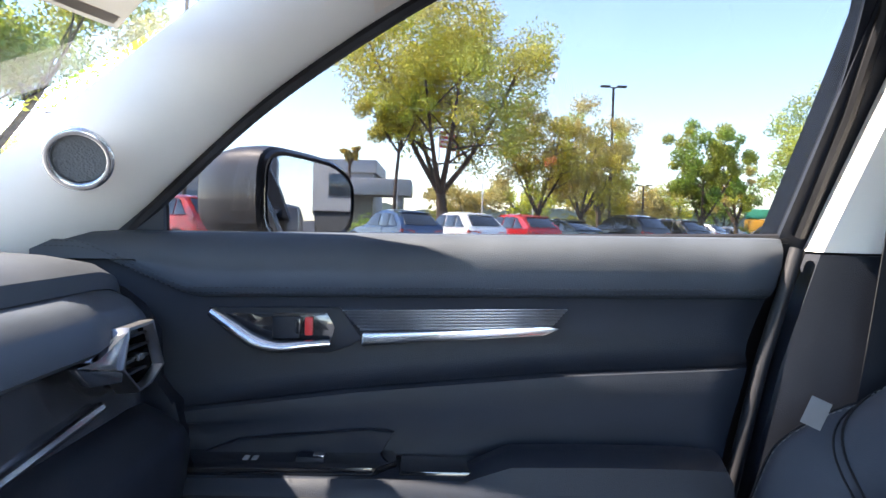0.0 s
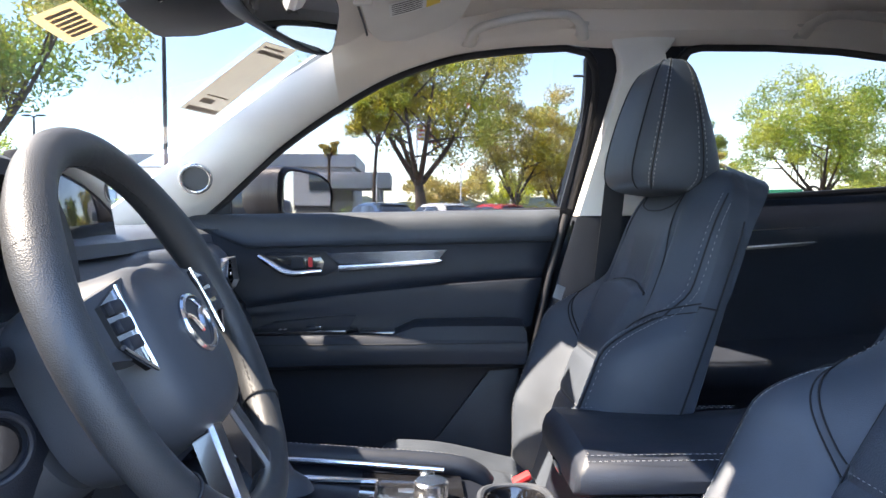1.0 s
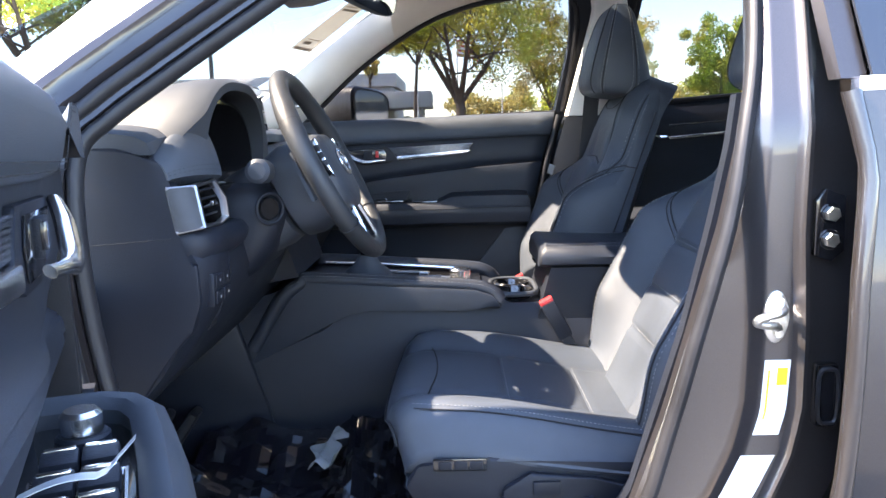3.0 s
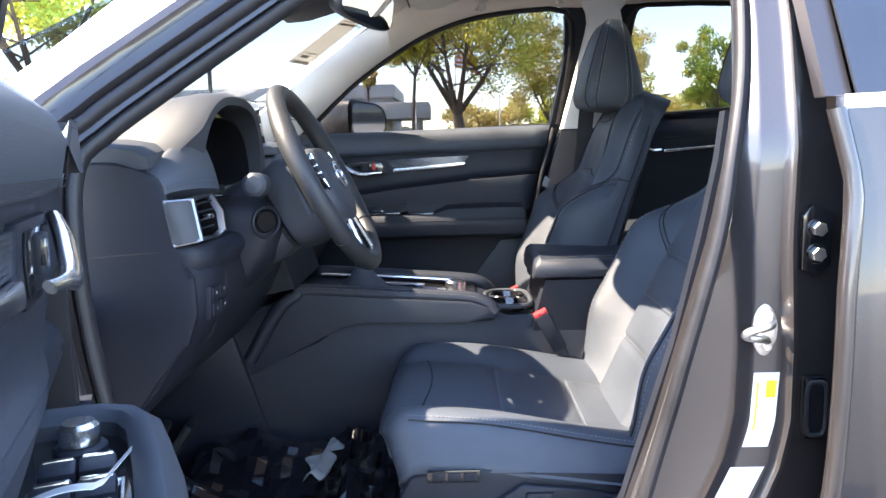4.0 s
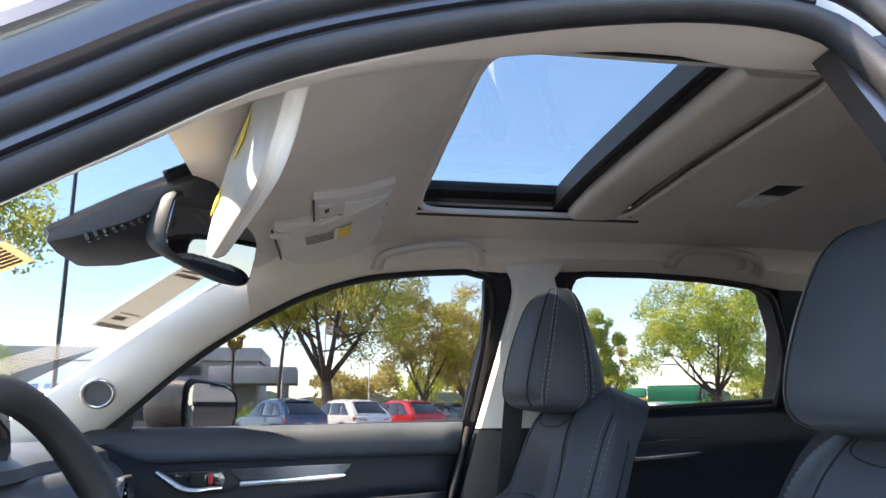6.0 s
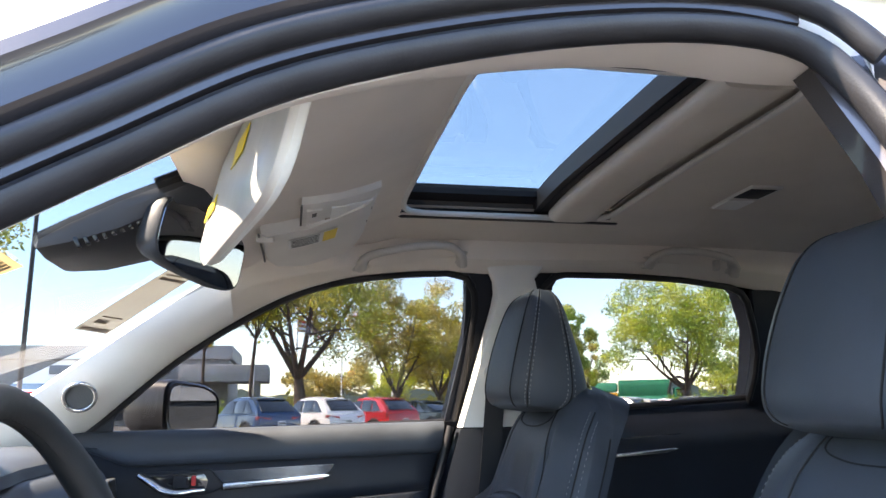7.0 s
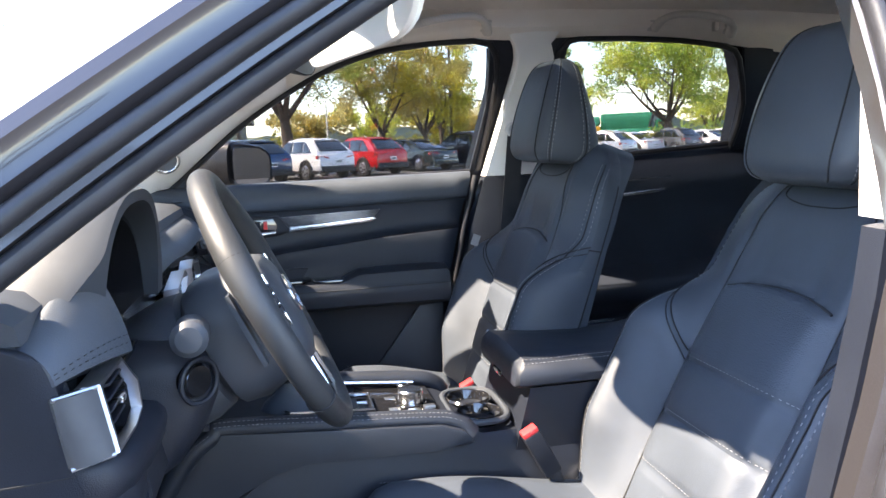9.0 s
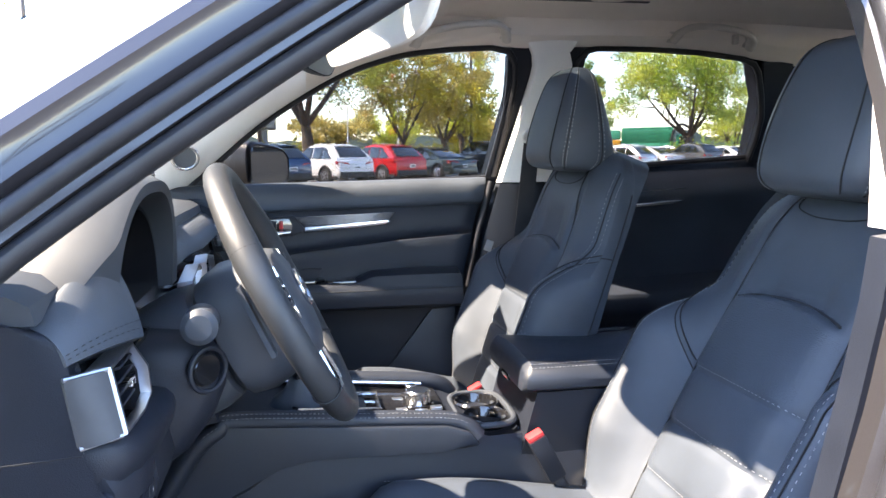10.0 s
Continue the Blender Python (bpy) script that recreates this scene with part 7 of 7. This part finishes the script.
lamp_post(10.76, 45, 9.6, True, "tall dark twin-headed light pole")
lamp_post(-10.0, 30.2, 12.0, True, "tall dark light pole before the showroom")
lamp_post(19.0, 67, 5.0, True, "distant light pole above parked cars")
lamp_post(14.0, 62, 5.0, False, "distant light pole above parked cars")
lamp_post(-26.0, 52, 8.0, True, "light pole by the building")
lamp_post(34.0, 60, 7.0, False, "distant light pole above parked cars")
for x, y in ((6.4, 47), (3.5, 52), (-2.6, 55)):
    t = thing("flag_pole", "thin white pole behind the shade tree", "pole", (x, y, 0))
    tp("pole", tube([(x, y, 0), (x, y, 6.0 if x > 6 else 4.5)], 0.05, 8), WHITE, t)
flag = thing("flag", "red and white striped flag behind the tree", "flag", (0.9, 54, 0))
tp("pole", tube([(0.4, 54, 0), (0.4, 54, 8.6)], 0.06, 8), WHITE, flag)
for i in range(7):
    tp("stripe", sheet(lambda u, v: (0.45 + 1.5 * u, 54 + 0.12 * math.sin(u * 7), 6.6 + 0.17 * i + 0.17 * v - 0.5 * u * u), 10, 1, (0, 0.01, 0)), RED if i % 2 == 0 else WHITE, flag)

# showroom building
bld = thing("showroom_building", "long low pale grey showroom with dark glass", "building", (-20, 62, 0))
FACADE = mat("pale_grey_panels", (0.26, 0.265, 0.27), 0.6, var=0.08, scale=0.6)
ROOFW = mat("white_roof_edge", (0.36, 0.36, 0.36), 0.6, var=0.06, scale=0.5)
SHOPGLASS = mat("shop_glass", (0.03, 0.04, 0.05), 0.08, coat=0.8)
tp("wall", box((-27, 69, 2.6), (44, 12, 5.2), 0.05), FACADE, bld)
tp("parapet", box((-27, 68.9, 5.75), (44.6, 12.6, 1.1), 0.08), ROOFW, bld)
tp("canopy", box((-5.0, 62, 3.9), (6.6, 6.0, 1.3), 0.1), ROOFW, bld, "pale entrance canopy")
tp("column", cyl((-2.6, 59.8, 0), (-2.6, 59.8, 3.3), 0.35, 20), FACADE, bld)
tp("column", cyl((-7.4, 59.8, 0), (-7.4, 59.8, 3.3), 0.35, 20), FACADE, bld)
for i in range(14):
    tp("window", box((-47 + 3.0 * i, 62.95, 1.9), (2.5, 0.12, 2.9), 0.02), SHOPGLASS, bld)
tp("sign_band", box((-14, 62.9, 4.4), (9, 0.14, 0.7), 0.02), INK, bld, "dark sign band")
# white box building behind, seen in the door mirror
back = thing("service_building", "white service building with dark lower band", "building", (40, 12, 0))
tp("wall", box((43, 8.2, 3.0), (26, 14.8, 3.0), 0.05), ROOFW, back)
tp("base", box((43, 8.2, 0.8), (25.6, 14.6, 1.6), 0.05), INK, back, "dark lower band")
for i in range(5):
    tp("window", box((29.95, 2.4 + 2.9 * i, 2.6), (0.12, 1.9, 0.9), 0.02), SHOPGLASS, back)
# kerb island
kerb = tagged(part("kerb", box((8, 33.8, 0.07), (34, 0.3, 0.15), 0.03), CONCRETE), "pale concrete kerb before the parked cars", "kerb", kind="structure")
for i in range(12):
    tagged(part("road_marking", box((-6 + 2.75 * i, 27.5 + 1.75 * i * 0.6, 0.004), (0.10, 5.0, 0.004), 0, (0, 0, 20)), LINE), "worn white parking line", "road marking", kind="structure")

# ---- parked cars ----
TYRE = mat("tyre_rubber", (0.02, 0.02, 0.02), 0.8)
RIM = mat("alloy_rim", (0.5, 0.5, 0.52), 0.35, 0.9)
TAIL = mat("tail_lamp_red", (0.45, 0.01, 0.012), 0.15, coat=0.5)
CLAD = mat("black_cladding", (0.02, 0.02, 0.021), 0.6)
CARGLASS = mat("dark_car_glass", (0.012, 0.015, 0.017), 0.04, coat=1.0)


def car_paint(name, c, metal=0.0):
    return mat(name, c, 0.35, metal, var=0.03, scale=3, coat=1.0)


def car(x, y, heading, paint, label, suv_like=True, L=4.4, W=1.80, Hh=1.56, group="parked cars"):
    """A parked car with its left rear wheel near (x, y); heading in degrees from +y, to the left."""
    t = thing("parked_car", label, "car", (0, 0, 0), group)
    M = Matrix.Translation((x, y, 0)) @ Matrix.Rotation(radians(heading + 90), 4, "Z") @ Matrix.Translation((L * 0.31, -W * 0.46, 0))

    def put(name, bm, m, lab="", on=None):
        bm.transform(M)
        return part(name, bm, m, on or t, lab)
    h, w = Hh, W / 2
    belt = 0.62 * h
    body = []
    stations = [(-L / 2, 0.80, 0.42, 0.80 * belt), (-L / 2 + 0.06, 0.90, 0.30, 0.95 * belt), (-L / 2 + 0.30, 0.97, 0.26, belt), (-L * 0.31, 1.0, 0.24, belt + 0.01), (-L * 0.1, 1.0, 0.22, belt), (L * 0.12, 1.0, 0.22, belt - 0.03), (L * 0.24, 1.0, 0.22, belt - 0.05), (L * 0.33, 0.99, 0.24, belt - 0.10), (L * 0.44, 0.93, 0.28, belt - 0.20), (L / 2 - 0.05, 0.84, 0.34, belt - 0.32), (L / 2, 0.74, 0.42, belt - 0.42)]
    for sx, k, lo, hi in stations:
        ww = w * k
        half = [(ww * 0.90, lo), (ww * 0.99, lo + 0.10), (ww, lo + 0.28 * (hi - lo) + 0.05), (ww * 0.985, lo + 0.62 * (hi - lo)), (ww * 0.96, hi - 0.03), (ww * 0.90, hi)]
        body.append([(sx, a, b) for a, b in half] + [(sx, 0, hi + 0.015)] + [(sx, -a, b) for a, b in half[::-1]])
    put("body", loft(body), paint)
    rear = -L / 2 + (0.16 if suv_like else 0.75)
    cab = []
    prof = [(0.0, belt - 0.02, 0.90), (0.10, belt + 0.10, 0.86), (0.60 if suv_like else 0.9, h - 0.12, 0.74), (1.0 if suv_like else 1.3, h - 0.03, 0.71), (L * 0.36, h, 0.70), (L * 0.44, h - 0.05, 0.72), (L * 0.60, belt + 0.06, 0.84), (L * 0.64, belt - 0.06, 0.88)]
    for dx, zt, k in prof:
        sx = rear + dx
        cab.append([(sx, w * 0.92, belt - 0.06), (sx, w * (0.92 + k) / 2 + 0.02, (belt + zt) / 2), (sx, w * k, zt - 0.03 if zt > belt + 0.1 else zt), (sx, w * k * 0.85, zt), (sx, 0, zt + 0.015), (sx, -w * k * 0.85, zt), (sx, -w * k, zt - 0.03 if zt > belt + 0.1 else zt), (sx, -w * (0.92 + k) / 2 - 0.02, (belt + zt) / 2), (sx, -w * 0.92, belt - 0.06)])
    put("cabin", loft(cab), paint)
    for s in (-1, 1):
        a0 = lambda dx, z, o=0.012: (rear + dx, s * (w * (0.92 - 0.20 * (z - belt) / (h - belt)) + o + 0.012), z)
        z0, z1 = belt + 0.04, h - 0.13
        d0 = 0.36 if suv_like else 0.55
        panes = [[(d0, z0), (d0 + 0.55, z0), (d0 + 0.55, z1), (d0 + (0.42 if suv_like else 0.5), z1 - 0.06)], [(d0 + 0.60, z0), (L * 0.36, z0), (L * 0.36, z1), (d0 + 0.60, z1)], [(L * 0.375, z0), (L * 0.575, z0), (L * 0.47, z1 - 0.02), (L * 0.375, z1)]]
        for q in panes:
            put("side_window", prism([a0(dx, z) for dx, z in q], (0, -s * 0.02, 0), 0.004), CARGLASS)
        put("cladding", prism([(-L / 2 + 0.1, s * (w + 0.006), 0.24), (L / 2 - 0.2, s * (w * 0.985), 0.24), (L / 2 - 0.25, s * (w * 0.99), 0.36), (-L / 2 + 0.1, s * (w + 0.004), 0.36)], (0, -s * 0.05, 0), 0.01), CLAD)
        put("tail_lamp", prism([(-L / 2 - 0.005, s * w * 0.45, belt - 0.20), (-L / 2 + 0.02, s * w * 0.84, belt - 0.22), (-L / 2 + 0.20, s * w * 0.965, belt - 0.16), (-L / 2 + 0.18, s * w * 0.955, belt - 0.06), (-L / 2 + 0.02, s * w * 0.86, belt - 0.09), (-L / 2 + 0.01, s * w * 0.45, belt - 0.12)], (0.04, 0, 0.0), 0.004), TAIL, "red tail lamp")
        for wx in (-L * 0.31, L * 0.30):
            wh = put("tyre", cyl((wx, s * (w - 0.20), 0.335), (wx, s * (w + 0.015), 0.335), 0.335, 24, 0.03), TYRE)
            rim_ = put("rim", cyl((wx, s * (w - 0.05), 0.335), (wx, s * (w + 0.020), 0.335), 0.215, 20, 0.01), RIM, "", wh)
            put("wheel_arch", tube([(wx + 0.385 * math.cos(a), s * (w + 0.0), 0.335 + 0.385 * math.sin(a)) for a in [math.pi * k / 14 for k in range(15)]], 0.04, 6), CLAD)
            for k in range(5):
                a = k * math.tau / 5
                put("spoke_gap", prism([(wx + r * math.cos(a + d), s * (w + 0.0205), 0.335 + r * math.sin(a + d)) for r, d in ((0.07, -0.2), (0.18, -0.35), (0.18, 0.35), (0.07, 0.2))], (0, s * 0.002, 0)), TYRE, "", wh)
    rw = [(rear + 0.075, w * 0.72, belt + 0.07), (rear + (0.50 if suv_like else 0.8), w * 0.62, h - 0.16), (rear + (0.50 if suv_like else 0.8), -w * 0.62, h - 0.16), (rear + 0.075, -w * 0.72, belt + 0.07)]
    put("rear_window", prism([(a - 0.03, b, c + 0.015) for a, b, c in rw], (0.03, 0, -0.01), 0.004), CARGLASS)
    put("windscreen", prism([(rear + L * 0.625, w * 0.78, belt + 0.02), (rear + L * 0.46, w * 0.66, h - 0.06), (rear + L * 0.46, -w * 0.66, h - 0.06), (rear + L * 0.625, -w * 0.78, belt + 0.02)], (-0.02, 0, 0.02), 0.004), CARGLASS)
    put("bumper", box((-L / 2 + 0.07, 0, 0.40), (0.18, W * 0.86, 0.24), 0.05), CLAD if suv_like else paint)
    num = put("plate", box((-L / 2 - 0.012, 0, belt - 0.30), (0.01, 0.32, 0.15), 0.003), WHITE, "white plate with plain bar")
    put("plate_bar", box((-L / 2 - 0.019, 0, belt - 0.30), (0.004, 0.24, 0.06), 0.001), INK, "", num)
    put("spoiler", box((rear + (0.62 if suv_like else 0.9), 0, h - 0.095), (0.30, W * 0.62, 0.035), 0.012), paint)
    return t


H0 = 33
car(-1.35, 25.45, H0, car_paint("deep_blue_paint", (0.02, 0.055, 0.13), 0.3), "deep blue crossover parked in the row")
car(1.0, 27.0, H0, car_paint("white_paint", (0.75, 0.75, 0.74)), "white crossover parked in the row")
car(3.3, 28.55, H0, car_paint("bright_red_paint", (0.50, 0.012, 0.015), 0.2), "bright red crossover parked in the row")
car(6.0, 31.0, H0, car_paint("dark_teal_paint", (0.02, 0.035, 0.038), 0.3), "dark teal saloon parked in the row", False, Hh=1.46)
car(8.7, 32.4, H0, car_paint("black_paint", (0.012, 0.012, 0.013)), "black SUV parked in the row", True, 4.7, 1.9, 1.72)
car(11.3, 34.3, H0, car_paint("charcoal_paint", (0.05, 0.052, 0.055), 0.3), "charcoal SUV parked in the row", True, 4.5, 1.85, 1.62)
car(5.0, 42.5, 80, car_paint("bright_red_paint_b", (0.45, 0.015, 0.02)), "red saloon behind the row", False, Hh=1.45)
car(7.6, 41.5, 80, car_paint("silver_paint", (0.45, 0.46, 0.47), 0.6), "silver saloon behind the row", False, Hh=1.45)
car(-8.2, 24.2, 60, car_paint("red_truck_paint", (0.52, 0.015, 0.015)), "tall red pickup beyond the door mirror", True, 4.6, 1.9, 1.85)
car(17.4, 36.3, 35, car_paint("silver_paint_b", (0.50, 0.51, 0.53), 0.5), "silver hatchback parked beyond the rear window", True, 4.3, 1.8, 1.5)
car(30.8, 53.0, -62, car_paint("white_paint_b", (0.74, 0.74, 0.73)), "white saloon standing across the lane", False, 4.7, 1.82, 1.45)
far = [(20.5, 43.5), (22.4, 43.0), (24.6, 42.2), (27.0, 41.5), (33.5, 62), (37, 61), (41, 62), (46, 60), (14.5, 52), (17.5, 53), (20.5, 55), (24, 57)]
paints = [car_paint("far_white_paint", (0.72, 0.72, 0.71)), car_paint("far_silver_paint", (0.42, 0.43, 0.45), 0.5), car_paint("far_grey_paint", (0.12, 0.125, 0.13), 0.4), car_paint("far_blue_paint", (0.05, 0.08, 0.15), 0.3)]
names = ["white", "silver", "dark grey", "navy blue"]
for i, (x, y) in enumerate(far):
    k = (0, 0, 2, 0, 1, 2, 0, 3, 2, 0, 1, 2)[i]
    car(x, y, 20 if i < 4 else 30 + 12 * (i % 3), paints[k], names[k] + " car parked far across the lot", i % 2 == 0, 4.5, 1.82, 1.62 if i % 2 == 0 else 1.46)

# refuse truck
truck = thing("refuse_truck", "green refuse truck with an orange front, standing beyond the lot", "truck", (36, 76, 0))
GREEN = mat("truck_green_paint", (0.012, 0.16, 0.075), 0.45, var=0.12, scale=0.8)
GREEN2 = mat("truck_light_green", (0.06, 0.34, 0.20), 0.5, var=0.1, scale=1.0)
ORANGE = mat("truck_orange_paint", (0.62, 0.30, 0.02), 0.5, var=0.1)


def tk(name, c, s, m, bev=0.06, lab=""):
    b = box(c, s, bev)
    b.transform(Matrix.Translation((36.5, 75.5, 0)) @ Matrix.Rotation(radians(-26), 4, "Z"))
    return part(name, b, m, truck, lab)


truck.location = (0, 0, 0)
def tround(name, xa, xb, ra, rb, zc, m, lab=""):
    """A rounded tank section along the truck."""
    b = loft([[(x, 1.18 * k * math.copysign(abs(math.cos(a)) ** 0.6, math.cos(a)), zc + 1.28 * k * math.copysign(abs(math.sin(a)) ** 0.6, math.sin(a))) for a in [q * math.tau / 28 for q in range(28)]] for x, k in ((xa, ra * 0.9), (xa + 0.1, ra), (xb - 0.1, rb), (xb, rb * 0.9))])
    b.transform(Matrix.Translation((36.5, 75.5, 0)) @ Matrix.Rotation(radians(-26), 4, "Z"))
    return part(name, b, m, truck, lab)


tround("body", -1.7, 3.7, 0.98, 1.0, 2.45, GREEN)
for k in range(6):
    tround("body_rib", -1.4 + 0.92 * k, -1.24 + 0.92 * k, 1.02, 1.02, 2.45, GREEN)
tk("side_panel", (1.2, -1.205, 1.75), (4.6, 0.05, 0.5), GREEN2, 0.02, "light green side panel")
tk("hopper", (-3.0, 0, 2.95), (2.4, 2.3, 1.0), GREEN2, 0.25, "light green hopper")
tk("tailgate", (-3.0, 0, 1.65), (2.5, 2.3, 1.5), ORANGE, 0.2, "orange lower front")
tk("cab", (4.7, 0, 1.9), (1.5, 2.3, 2.0), GREEN, 0.2)
tk("cab_window", (4.7, -1.165, 2.35), (0.9, 0.04, 0.7), CARGLASS, 0.01)
arm_ = tube(spl([(3.4, -1.25, 2.2), (3.9, -1.25, 3.6), (4.7, -1.25, 3.9), (5.5, -1.25, 3.2), (5.7, -1.25, 1.8)], 16), 0.13, 8)
arm_.transform(Matrix.Translation((36.5, 75.5, 0)) @ Matrix.Rotation(radians(-26), 4, "Z"))
part("lifting_arm", arm_, CLAD, truck, "curved dark lifting arm")
tk("chassis", (1.0, 0, 0.85), (8.6, 1.0, 0.3), CLAD, 0.04)
for wx in (-1.6, -0.4, 4.7):
    for wy in (-1.0, 1.0):
        b = cyl((wx, wy - 0.15, 0.5), (wx, wy + 0.15, 0.5), 0.5, 20, 0.04)
        b.transform(Matrix.Translation((36.5, 75.5, 0)) @ Matrix.Rotation(radians(-26), 4, "Z"))
        part("tyre", b, TYRE, truck)
